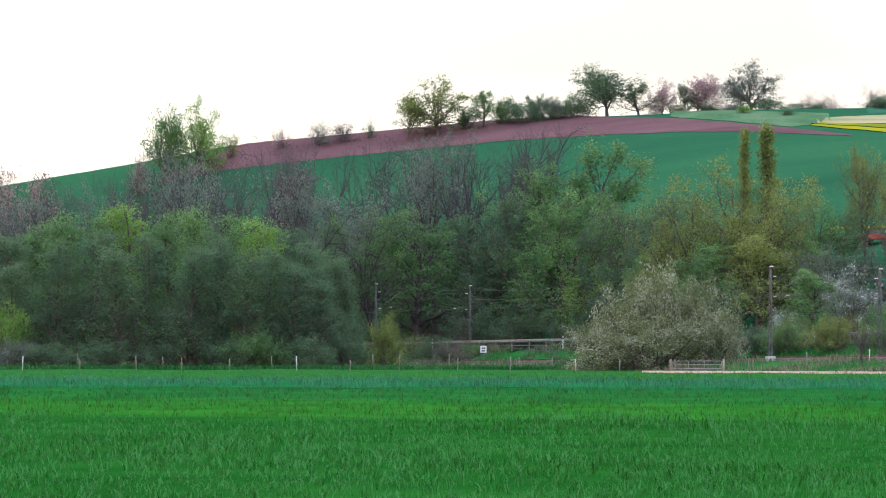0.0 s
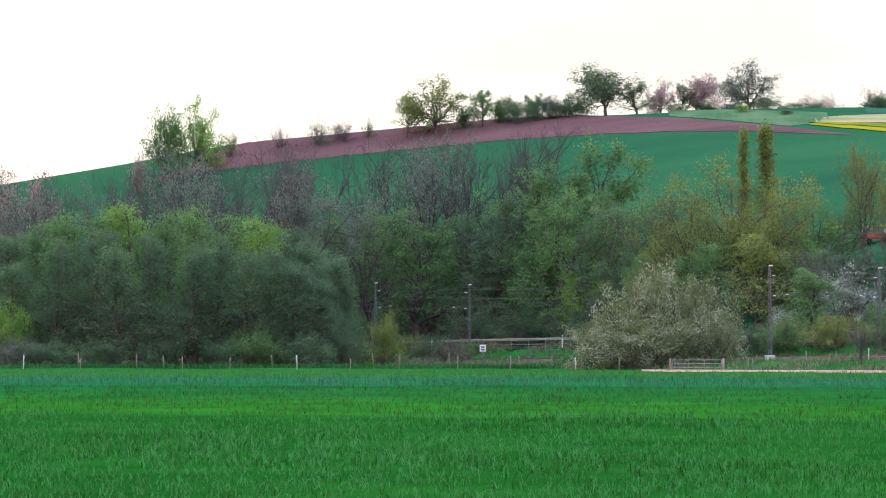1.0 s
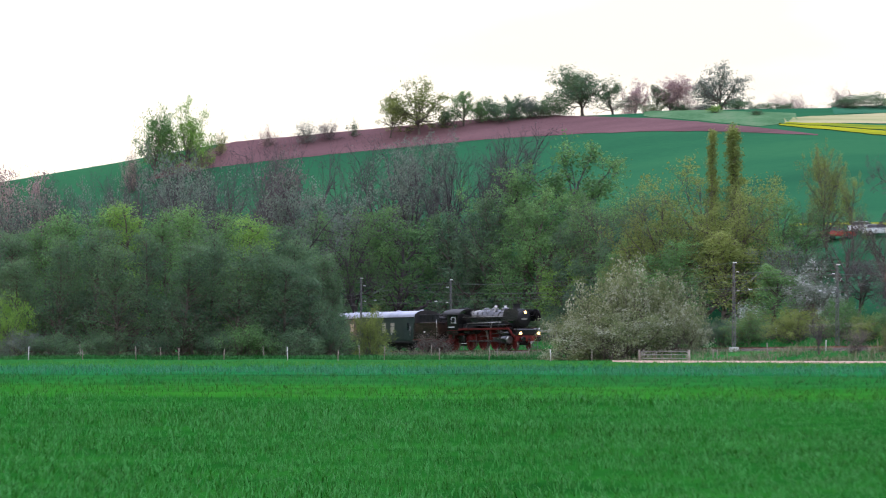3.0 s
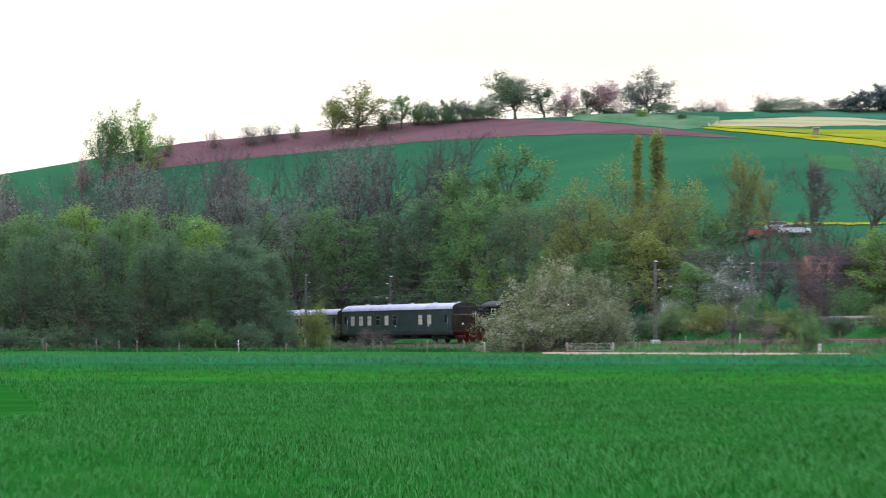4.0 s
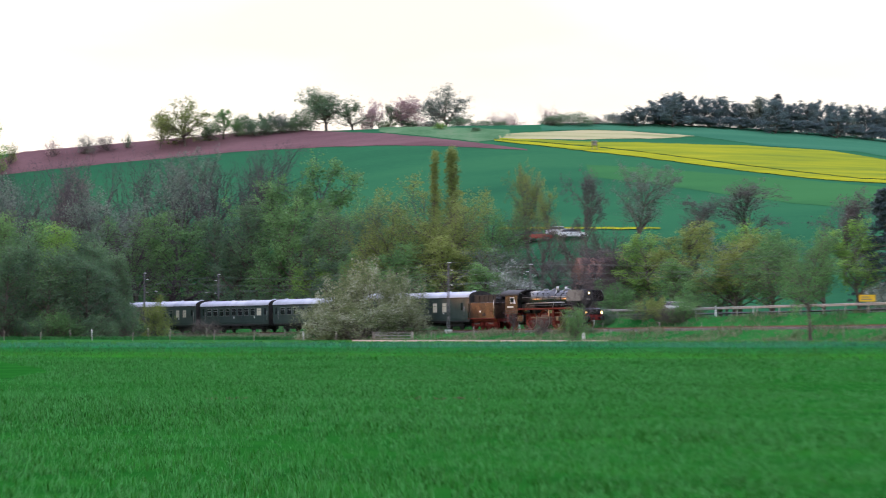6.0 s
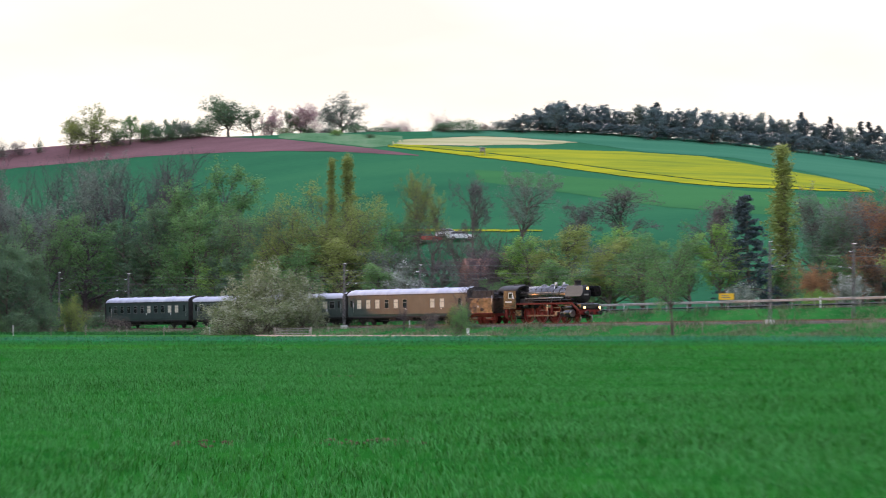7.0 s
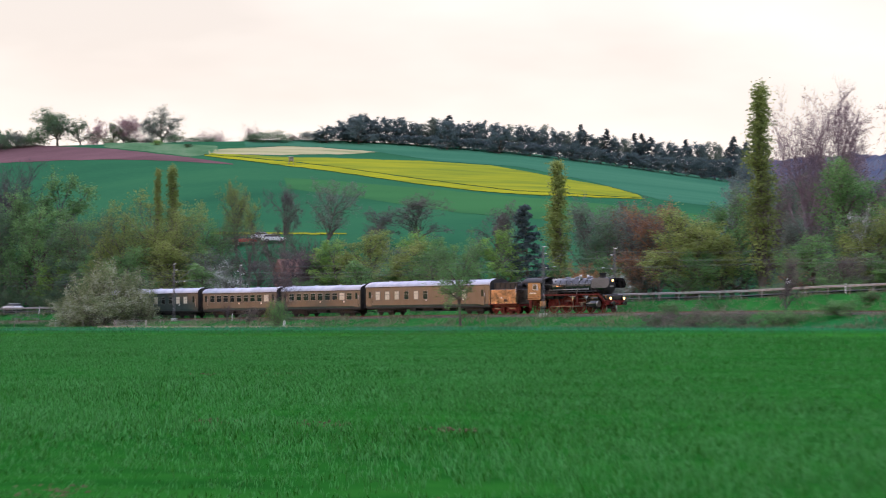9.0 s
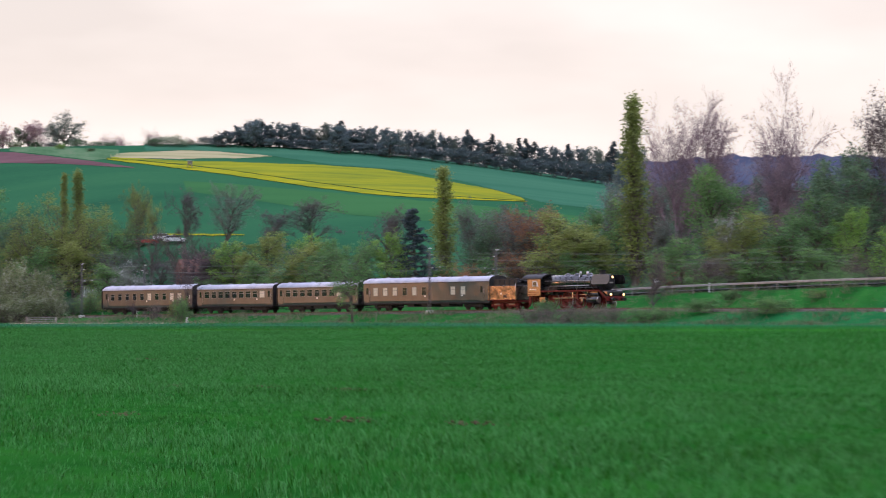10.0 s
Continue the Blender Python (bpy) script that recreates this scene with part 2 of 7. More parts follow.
# ---- the lie of the land ----
# the line of the railway: a point on it and its direction; s runs along it, d stands off it (positive: away from the field)
TRACK_A, TRACK_D, TRACK_N = (-28.0, 372.0), (0.53, -0.848), (0.848, 0.53)
CREST_X = [-260, -113, -92, -76, -55, -31, -9, 4, 24, 40, 60, 82, 102, 123, 135, 163, 260]
CREST_Y = [525, 525, 525, 525, 525, 525, 520, 520, 525, 530, 533, 535, 538, 540, 540, 540, 540]
CREST_Z = [14, 27.5, 30.9, 33.8, 35.7, 37.8, 38.2, 38.8, 39.4, 39.8, 39.2, 37.8, 35.9, 33.2, 31.6, 29.5, 20]
FOOT_X, FOOT_Y = [-110, -60, -30, 0, 20, 80], [500, 462, 424, 378, 350, 322]


def track_z(s):
    return 0.72 + 0.0093 * np.clip(s, -60, 195)


def road_rise(s):
    """How the road's bank dips below and climbs above the railway's own slope."""
    return np.interp(s, [100, 180, 225, 330], [-0.4, 0.0, 1.05, 2.2])


def smooth(a, b, v):
    k = np.clip((v - a) / (b - a), 0, 1)
    return k * k * (3 - 2 * k)


def hill_u(x, u):
    """The hillside in its own terms: u runs from 0 at the foot to 1 at the crest."""
    yc, zc = np.interp(x, CREST_X, CREST_Y), np.interp(x, CREST_X, CREST_Z)
    y0 = np.interp(x, FOOT_X, FOOT_Y)
    return y0 + (yc - y0) * u, 2 + (zc - 2) * np.clip(u, 0, 1) ** 0.85 - 9 * np.clip(u - 1, 0, 9)


def hill_z(x, y):
    yc, zc = np.interp(x, CREST_X, CREST_Y), np.interp(x, CREST_X, CREST_Z)
    y0 = np.interp(x, FOOT_X, FOOT_Y)
    u = (y - y0) / (yc - y0)
    return np.where(u > 0, 2 + (zc - 2) * np.clip(u, 0, 1) ** 0.85 - 9 * np.clip(u - 1, 0, 9), -9)


def ground_z(x, y):
    """The height of the ground at a place."""
    x, y = np.asarray(x, float), np.asarray(y, float)
    d = (x - TRACK_A[0]) * TRACK_N[0] + (y - TRACK_A[1]) * TRACK_N[1]
    s = (x - TRACK_A[0]) * TRACK_D[0] + (y - TRACK_A[1]) * TRACK_D[1]
    z = track_z(s)
    field = 0.0025 * np.clip(d + 190, 0, 190) * smooth(60, 200, s)
    out = field + (z - 0.45 - field) * smooth(-11, -3.6, d)
    out = out + (2.1 + road_rise(s)) * smooth(7.6, 10.6, d)
    return np.maximum(out, hill_z(x, y))


# ---- helpers for meshes ----
def mesh_of(name, verts, faces, mats, index=None, flat=False):
    me = bpy.data.meshes.new(name)
    me.from_pydata(verts, [], faces)
    for m in (mats if isinstance(mats, (list, tuple)) else [mats]):
        me.materials.append(m)
    if index is not None:
        me.polygons.foreach_set("material_index", np.asarray(index, np.int32))
    me.polygons.foreach_set("use_smooth", np.full(len(me.polygons), not flat))
    me.update()
    return me


def part(name, bm, mat, parent=None, label=""):
    """A bmesh as one mesh object, under a thing or a part."""
    me = bpy.data.meshes.new(name)
    bm.to_mesh(me)
    bm.free()
    me.materials.append(mat)
    ob = new(name, me)
    if parent:
        ob.parent = parent
    if label:
        ob["label"] = label
    return ob


def thing(name, label, category, x=0, y=0, z=0, rz=0, group="", kind=""):
    ob = new(name)
    ob.empty_display_size = 0.3
    ob.matrix_basis = pose(x, y, z, 0, 0, rz)
    return tagged(ob, label, category, group, kind)


def box(bm, x0, x1, y0, y1, z0, z1, bevel=0.0):
    vs = [bm.verts.new((x, y, z)) for x in (x0, x1) for y in (y0, y1) for z in (z0, z1)]
    fs = [bm.faces.new([vs[i] for i in f]) for f in ((0, 1, 3, 2), (4, 6, 7, 5), (0, 4, 5, 1), (2, 3, 7, 6), (0, 2, 6, 4), (1, 5, 7, 3))]
    if bevel:
        es = list({e for f in fs for e in f.edges})
        bmesh.ops.bevel(bm, geom=es, offset=bevel, segments=2, affect="EDGES", profile=0.5)
    return bm


def cyl(bm, a, b, r, r2=None, n=10, caps=True):
    """A tapered cylinder from a to b."""
    a, b = Vector(a), Vector(b)
    q = (b - a).to_track_quat("Z", "Y")
    r2 = r if r2 is None else r2
    ra = [bm.verts.new(a + q @ Vector((math.cos(k * math.tau / n) * r, math.sin(k * math.tau / n) * r, 0))) for k in range(n)]
    rb = [bm.verts.new(b + q @ Vector((math.cos(k * math.tau / n) * r2, math.sin(k * math.tau / n) * r2, 0))) for k in range(n)]
    for k in range(n):
        bm.faces.new((ra[k], ra[(k + 1) % n], rb[(k + 1) % n], rb[k])).smooth = True
    if caps:
        bm.faces.new(ra[::-1])
        bm.faces.new(rb)
    return bm


def on_track(s, d, z=0.0):
    """A place s along the railway and d off it, z above the rails' height."""
    return (TRACK_A[0] + s * TRACK_D[0] + d * TRACK_N[0], TRACK_A[1] + s * TRACK_D[1] + d * TRACK_N[1], float(track_z(s)) + z)


HEADING = math.degrees(math.atan2(TRACK_D[1], TRACK_D[0]))


# ---- the ground ----
def grid_mesh(name, xs, ys, zf, mat, lower=None):
    X, Y = np.meshgrid(xs, ys)
    Z = zf(X, Y)
    v = np.stack([X.ravel(), Y.ravel(), Z.ravel()], 1)
    nx, ny = len(xs), len(ys)
    i = np.arange(nx * ny).reshape(ny, nx)
    f = np.stack([i[:-1, :-1].ravel(), i[:-1, 1:].ravel(), i[1:, 1:].ravel(), i[1:, :-1].ravel()], 1)
    return mesh_of(name, v.tolist(), f.tolist(), mat)


def field_material():
    """Grassland in strips across the valley floor: crop in front, a bright strip, darker meadow and verge behind."""
    m = material("meadow", ((0.009, 0.085, 0.018), (0.014, 0.12, 0.024), (0.022, 0.15, 0.03)), 0.25, 0.9, bump=0.8, bscale=3, spec=0.0)
    nt = m.node_tree
    n, L = nt.nodes.new, nt.links.new
    bs = nt.nodes["Principled BSDF"]
    old = bs.inputs["Base Color"].links[0].from_socket
    co, dot, mad, ramp, mul, wob, no = (n("ShaderNodeTexCoord"), n("ShaderNodeVectorMath"), n("ShaderNodeMath"), n("ShaderNodeValToRGB"),
                                        n("ShaderNodeMix"), n("ShaderNodeMath"), n("ShaderNodeTexNoise"))
    dot.operation = "DOT_PRODUCT"
    dot.inputs[1].default_value = STRIP
    L(co.outputs["Object"], dot.inputs[0])
    no.inputs["Scale"].default_value = 0.06
    L(co.outputs["Object"], no.inputs["Vector"])
    wob.operation = "MULTIPLY_ADD"
    L(no.outputs[0], wob.inputs[0])
    wob.inputs[1].default_value = 3.0
    L(dot.outputs["Value"], wob.inputs[2])
    mad.operation = "MULTIPLY_ADD"
    L(wob.outputs[0], mad.inputs[0])
    mad.inputs[1].default_value, mad.inputs[2].default_value = 1 / 200, -STRIP_0 / 200
    L(mad.outputs[0], ramp.inputs[0])
    cr = ramp.color_ramp
    stops = STRIPS
    while len(cr.elements) < len(stops):
        cr.elements.new(0.5)
    for e, (p, c) in zip(cr.elements, stops):
        e.position = p
    for e, (p, c) in zip(sorted(cr.elements, key=lambda e: e.position), stops):
        e.position, e.color = p, (*c, 1)
    mul.data_type, mul.blend_type = "RGBA", "MULTIPLY"
    mul.inputs["Factor"].default_value = 1.0
    L(old, mul.inputs["A"])
    L(ramp.outputs[0], mul.inputs["B"])
    L(mul.outputs["Result"], bs.inputs["Base Color"])
    return m


# strips run across the valley floor: the normal of their lines, and tints of the grass across them
STRIP, STRIP_0 = (0.35, 1.0, 0.0), 80.0
STRIPS = [(0.0, (0.85, 0.8, 0.5)), (0.11, (0.85, 0.82, 0.5)), (0.125, (1.6, 1.25, 0.6)), (0.24, (1.5, 1.2, 0.7)), (0.27, (1.15, 1.05, 0.85)), (0.435, (1.0, 1.0, 0.95)),
          (0.445, (0.55, 0.55, 0.7)), (0.46, (0.95, 1.12, 1.6)), (0.66, (1.0, 1.12, 1.6)), (0.69, (1.35, 1.1, 1.0)), (1.0, (1.5, 1.05, 1.1))]


def make_ground():
    xs = np.unique(np.concatenate([np.linspace(-3500, -430, 8), np.arange(-430, -160, 9.0), np.arange(-160, 200, 2.0), np.linspace(200, 3500, 12)]))
    ys = np.unique(np.concatenate([np.linspace(-3500, -420, 8), np.arange(-420, 160, 8.0), np.arange(160, 345, 1.5), np.arange(345, 620, 6.0), np.linspace(620, 4200, 14)]))

    def zf(X, Y):
        z = ground_z(X, Y)
        hu = hill_z(X, Y)
        z = np.where(hu > 2.2, z - 0.9, z)
        far = smooth(640, 1500, Y)
        z = np.where(Y > 620, 12 * (1 - far) - 4, z)
        # an unseen rise west of the field, added to keep the low sun off it
        z = z + 24 * smooth(-165, -225, X) * (1 - smooth(-300, -420, X)) * (1 - smooth(215, 255, Y)) * smooth(-420, -340, Y)
        z = z + 0.05 * np.sin(X * 0.31 + Y * 0.12) * np.sin(Y * 0.17 - X * 0.05)
        return z
    ob = new("ground", grid_mesh("ground", xs, ys, zf, field_material()))
    tagged(ob, "flat green meadow and crop land below the railway", "ground", kind="structure")


make_ground()


def hill_strip(name, label, mat, x0, x1, lo, hi, rows=14, lift=0.0, step=1.5):
    """A field on the hillside between two lines, each given as (x, u) pairs."""
    xs = np.arange(x0, x1 + 0.01, step)
    a, b = np.interp(xs, *zip(*lo)), np.interp(xs, *zip(*hi))
    rng = np.random.default_rng(len(name))
    a, b = a + rng.normal(0, 0.0012, len(xs)), b + rng.normal(0, 0.0012, len(xs))
    v = []
    for k in range(rows + 1):
        u = a + (b - a) * k / rows
        y, z = hill_u(xs, u)
        v += list(zip(xs.tolist(), y.tolist(), (z + lift).tolist()))
    n = len(xs)
    f = [(k * n + i, k * n + i + 1, (k + 1) * n + i + 1, (k + 1) * n + i) for k in range(rows) for i in range(n - 1)]
    return tagged(new(name, mesh_of(name, v, f, mat)), label, "field", kind="structure")


hill_strip("hill_meadow", "wide green meadow on the hillside", M["hill_green"], -259, 259, [(-259, 0.0), (259, 0.0)], [(-259, 1.6), (259, 1.6)], rows=60)
SOIL_LO = [(-86, 0.82), (-72, 0.84), (-60, 0.852), (-32, 0.857), (-14, 0.866), (-5, 0.86), (4, 0.839), (12.5, 0.815), (21, 0.785)]
SOIL_HI = [(-86, 0.83), (-80, 0.92), (-73, 1.0), (-68, 1.02), (-24, 1.02), (-19, 0.993), (-5, 0.951), (4, 0.897), (12.8, 0.848), (21, 0.789)]
hill_strip("ploughed_field", "bare red-brown ploughed field below the crest", M["soil_field"], -86, 21, SOIL_LO, SOIL_HI, lift=0.06)
RAPE_LO = [(15, 0.862), (15.7, 0.86), (31.5, 0.769), (45.5, 0.697), (58, 0.634), (68, 0.6), (77, 0.588), (90, 0.598), (101, 0.616)]
RAPE_MID = [(15, 0.872), (15.7, 0.872), (33, 0.797), (46, 0.733), (60, 0.665), (75, 0.612), (90, 0.612), (101, 0.62)]
RAPE_HI = [(15, 0.872), (15.7, 0.885), (33, 0.84), (47, 0.833), (62, 0.835), (75, 0.83), (85, 0.768), (96, 0.712), (101, 0.645)]
hill_strip("rapeseed_field", "rapeseed field in bright yellow bloom", M["rape"], 15, 101, RAPE_LO, RAPE_MID, lift=0.12)
hill_strip("rapeseed_field", "greener rapeseed beyond a tramline, coming into bloom", M["rape_green"], 15, 101, [(x, u + 0.006) for x, u in RAPE_MID], RAPE_HI, lift=0.1)
hill_strip("dry_strip", "narrow strip of pale dry grass", M["tan"], 16, 52, [(16, 0.88), (19, 0.874), (32, 0.862), (44, 0.869), (52, 0.902)],
           [(16, 0.91), (19, 0.921), (33, 0.94), (44, 0.919), (52, 0.906)], lift=0.06)
hill_strip("upper_field", "blue-green field of young crop under the wood", M["hill_blue"], 24, 200, [(24, 0.935), (33, 0.943), (44, 0.922), (52, 0.906), (64, 0.845), (81, 0.836), (93, 0.757), (104, 0.62), (200, 0.5)],
           [(24, 1.0), (200, 1.0)], lift=0.05)
hill_strip("rough_pasture", "rough pasture with scrub along the crest", M["scrubland"], -6, 18, [(-6, 0.965), (4, 0.905), (12, 0.86), (18, 0.88)], [(-6, 1.0), (4, 0.985), (18, 0.95)], lift=0.06)
hill_strip("lower_field", "fresh green strip below the rapeseed", M["hill_fresh"], 30, 110, [(30, 0.60), (60, 0.45), (110, 0.35)], [(30, 0.68), (45, 0.64), (60, 0.60), (75, 0.57), (110, 0.52)], lift=0.05)
hill_strip("flower_strip", "thin yellow flowering strip by the parked cars", M["rape"], 14, 39, [(14, 0.326), (39, 0.314)], [(14, 0.335), (39, 0.322)], rows=3, lift=0.15)


def make_far_hill():
    xs, ys = np.arange(-60, 560, 8.0), np.arange(820, 1300, 10.0)

    def zf(X, Y):
        top = np.interp(X, [-60, 60, 150, 200, 235, 270, 330, 560], [24, 44, 51, 52, 58, 61, 62, 44])
        return top * np.sin(np.clip((Y - 815) / 260, 0, 1) * math.pi / 2) + np.sin(X * 0.9 + Y) * 1.2 + np.sin(X * 0.37) * 1.3
    tagged(new("far_hill", grid_mesh("far_hill", xs, ys, zf, M["forest"])), "distant hill covered in dark forest, tinted blue for haze", "hill", kind="structure")


make_far_hill()


# ---- trees ----
def tube(V, F, pts, radii, n=5):
    base = len(V)
    for k, p in enumerate(pts):
        d = (pts[min(k + 1, len(pts) - 1)] - pts[max(k - 1, 0)]).normalized()
        a = d.orthogonal().normalized()
        b = d.cross(a)
        for j in range(n):
            w = j * math.tau / n
            V.append(p + (a * math.cos(w) + b * math.sin(w)) * radii[k])
    for k in range(len(pts) - 1):
        for j in range(n):
            F.append((base + k * n + j, base + k * n + (j + 1) % n, base + (k + 1) * n + (j + 1) % n, base + (k + 1) * n + j))


def unit(v):
    return v / np.maximum(np.linalg.norm(v, axis=-1, keepdims=True), 1e-9)


def grow(rng, p, d, length, steps, wander, up):
    """Polylines from p along d, wandering and drawn upwards: an array of (branch, step, 3)."""
    pts = [p]
    d = unit(d)
    for _ in range(steps):
        d = unit(d + rng.normal(0, wander, d.shape) + np.array((0, 0, up)))
        pts.append(pts[-1] + d * (length / steps)[:, None])
    return np.stack(pts, 1)


def shoots(rng, lines, radii, count, t0, t1, angle0, angle1):
    """Starts, directions, radii and places of count side shoots on every line."""
    n, m = lines.shape[0], lines.shape[1] - 1
    t = t0 + (t1 - t0) * (np.arange(count)[None] + rng.random((n, count))) / count
    f = np.clip(t * m, 0, m - 1e-6)
    i = f.astype(int)
    w = (f - i)[..., None]
    k = np.arange(n)[:, None]
    a, b = lines[k, i], lines[k, i + 1]
    along = unit(b - a)
    side = unit(np.cross(along, unit(rng.normal(size=along.shape))))
    turn = (np.arange(count) * 2.4)[None] + rng.uniform(0, math.tau, (n, 1))
    side = side * np.cos(turn)[..., None] + np.cross(along, side) * np.sin(turn)[..., None]
    ang = np.radians(rng.uniform(angle0, angle1, (n, count)))[..., None]
    d = along * np.cos(ang) + side * np.sin(ang)
    r = radii[:, None] * (1 - 0.8 * t)
    return (a + (b - a) * w).reshape(-1, 3), d.reshape(-1, 3), r.ravel(), t.ravel(), np.repeat(np.arange(n), count)


def limbs_mesh(lines, radii, sides, tip=0.15):
    """Tapered prisms round polylines: vertices and faces."""
    n, m = lines.shape[0], lines.shape[1]
    d = unit(np.gradient(lines, axis=1))
    a = unit(np.cross(d, np.array((0.31, 0.83, 0.46))))
    b = np.cross(d, a)
    w = np.arange(sides) * math.tau / sides
    r = radii[:, None] * (1 - (1 - tip) * np.arange(m) / (m - 1))
    v = lines[:, :, None] + (a[:, :, None] * np.cos(w)[:, None] + b[:, :, None] * np.sin(w)[:, None]) * r[:, :, None, None]
    i = np.arange(n * m * sides).reshape(n, m, sides)
    j = np.roll(i, -1, 2)
    f = np.stack([i[:, :-1], j[:, :-1], j[:, 1:], i[:, 1:]], -1).reshape(-1, 4)
    return v.reshape(-1, 3), f


def twigs_mesh(p, d, length, r):
    """Fine twigs: one slim blade each."""
    side = unit(np.cross(d, np.random.default_rng(len(p)).normal(size=d.shape))) * r[:, None]
    v = np.stack([p - side, p + side, p + d * length[:, None]], 1).reshape(-1, 3)
    return v, np.arange(len(v)).reshape(-1, 3)


def leaf_mesh(c, size, rng):
    n = len(c)
    a = unit(rng.normal(size=(n, 3)))
    b = unit(np.cross(a, rng.normal(size=(n, 3))))
    s = size * rng.uniform(0.6, 1.3, (n, 1))
    v = np.stack([c - a * s * 0.5 - b * s * 0.4, c - a * s * 0.3 + b * s * 0.45, c + a * s * 0.6], 1).reshape(-1, 3)
    return v, np.arange(3 * n).reshape(n, 3)


SHAPES = {
    # trunk: its height and radius; limbs: count, from, to, angles, length low and high, upward pull; boughs and sprays: count, length; twigs; leaves, their size and spread; the share of leaves within the width
    "leafy": dict(trunk=(7.0, 0.2), limbs=(20, 0.16, 1.0, 32, 72, 4.2, 2.8, 0.09), boughs=(7, 0.5), sprays=(5, 0.5), twigs=1, leaves=9000, size=0.14, blob=0.19, fit=86),
    "grove": dict(trunk=(9.5, 0.13), limbs=(56, 0.05, 0.98, 36, 66, 2.9, 0.9, 0.05), boughs=(4, 0.55), sprays=(4, 0.5), twigs=1, leaves=8600, size=0.12, blob=0.36, fit=87),
    "bud": dict(trunk=(5.4, 0.2), limbs=(14, 0.24, 1.0, 22, 66, 4.8, 4.2, 0.06), boughs=(8, 0.52), sprays=(6, 0.46), twigs=3, leaves=6400, size=0.12, blob=0.15, fit=84),
    "bare": dict(trunk=(4.2, 0.26), limbs=(11, 0.3, 1.0, 14, 66, 5.4, 5.0, 0.04), boughs=(8, 0.55), sprays=(7, 0.48), twigs=3, leaves=450, size=0.075, blob=0.1, fit=86, fine=0.0075),
    "giant": dict(trunk=(5.0, 0.22), limbs=(15, 0.3, 1.0, 12, 60, 4.8, 4.4, 0.05), boughs=(10, 0.55), sprays=(8, 0.5), twigs=5, leaves=2600, size=0.06, blob=0.1, fit=88, fine=0.011),
    "round": dict(trunk=(3.0, 0.24), limbs=(20, 0.35, 1.0, 8, 92, 5.0, 5.2, 0.02), boughs=(8, 0.45), sprays=(6, 0.45), twigs=2, leaves=8000, size=0.22, blob=0.3, fit=88),
    "poplar": dict(trunk=(9.8, 0.17), limbs=(84, 0.05, 0.97, 12, 26, 2.1, 0.35, 0.08), boughs=(3, 0.5), sprays=(3, 0.5), twigs=1, leaves=7600, size=0.12, blob=0.17, fit=92),
    "willow": dict(trunk=(5.6, 0.28), limbs=(18, 0.16, 1.0, 20, 70, 5.4, 4.4, 0.05), boughs=(8, 0.5), sprays=(5, 0.5), twigs=2, leaves=12000, size=0.12, blob=0.2, fit=86),
    "bush": dict(trunk=(1.0, 0.1), limbs=(22, 0.0, 1.0, 3, 82, 7.5, 8.5, 0.02), boughs=(7, 0.5), sprays=(5, 0.5), twigs=1, leaves=9000, size=0.28, blob=0.42, fit=90),
    "twiggy": dict(trunk=(0.8, 0.09), limbs=(24, 0.0, 1.0, 3, 80, 8.0, 8.5, 0.03), boughs=(8, 0.5), sprays=(5, 0.5), twigs=3, leaves=3600, size=0.25, blob=0.35, fit=90),
    "orchard": dict(trunk=(4.6, 0.2), limbs=(11, 0.45, 1.0, 30, 80, 4.0, 4.4, 0.06), boughs=(8, 0.5), sprays=(6, 0.5), twigs=2, leaves=7000, size=0.14, blob=0.18, fit=88),
    "fir": dict(trunk=(9.8, 0.16), limbs=(84, 0.05, 0.98, 84, 104, 2.9, 0.25, 0.0), boughs=(6, 0.4), sprays=(3, 0.45), twigs=0, leaves=8000, size=0.2, blob=0.12, fit=94),
    "far": dict(trunk=(6.6, 0.2), limbs=(18, 0.02, 1.0, 28, 78, 4.2, 3.2, 0.08), boughs=(5, 0.5), sprays=(4, 0.5), twigs=0, leaves=5200, size=0.28, blob=0.34, fit=88),
}
TREES, SKELETONS = {}, {}


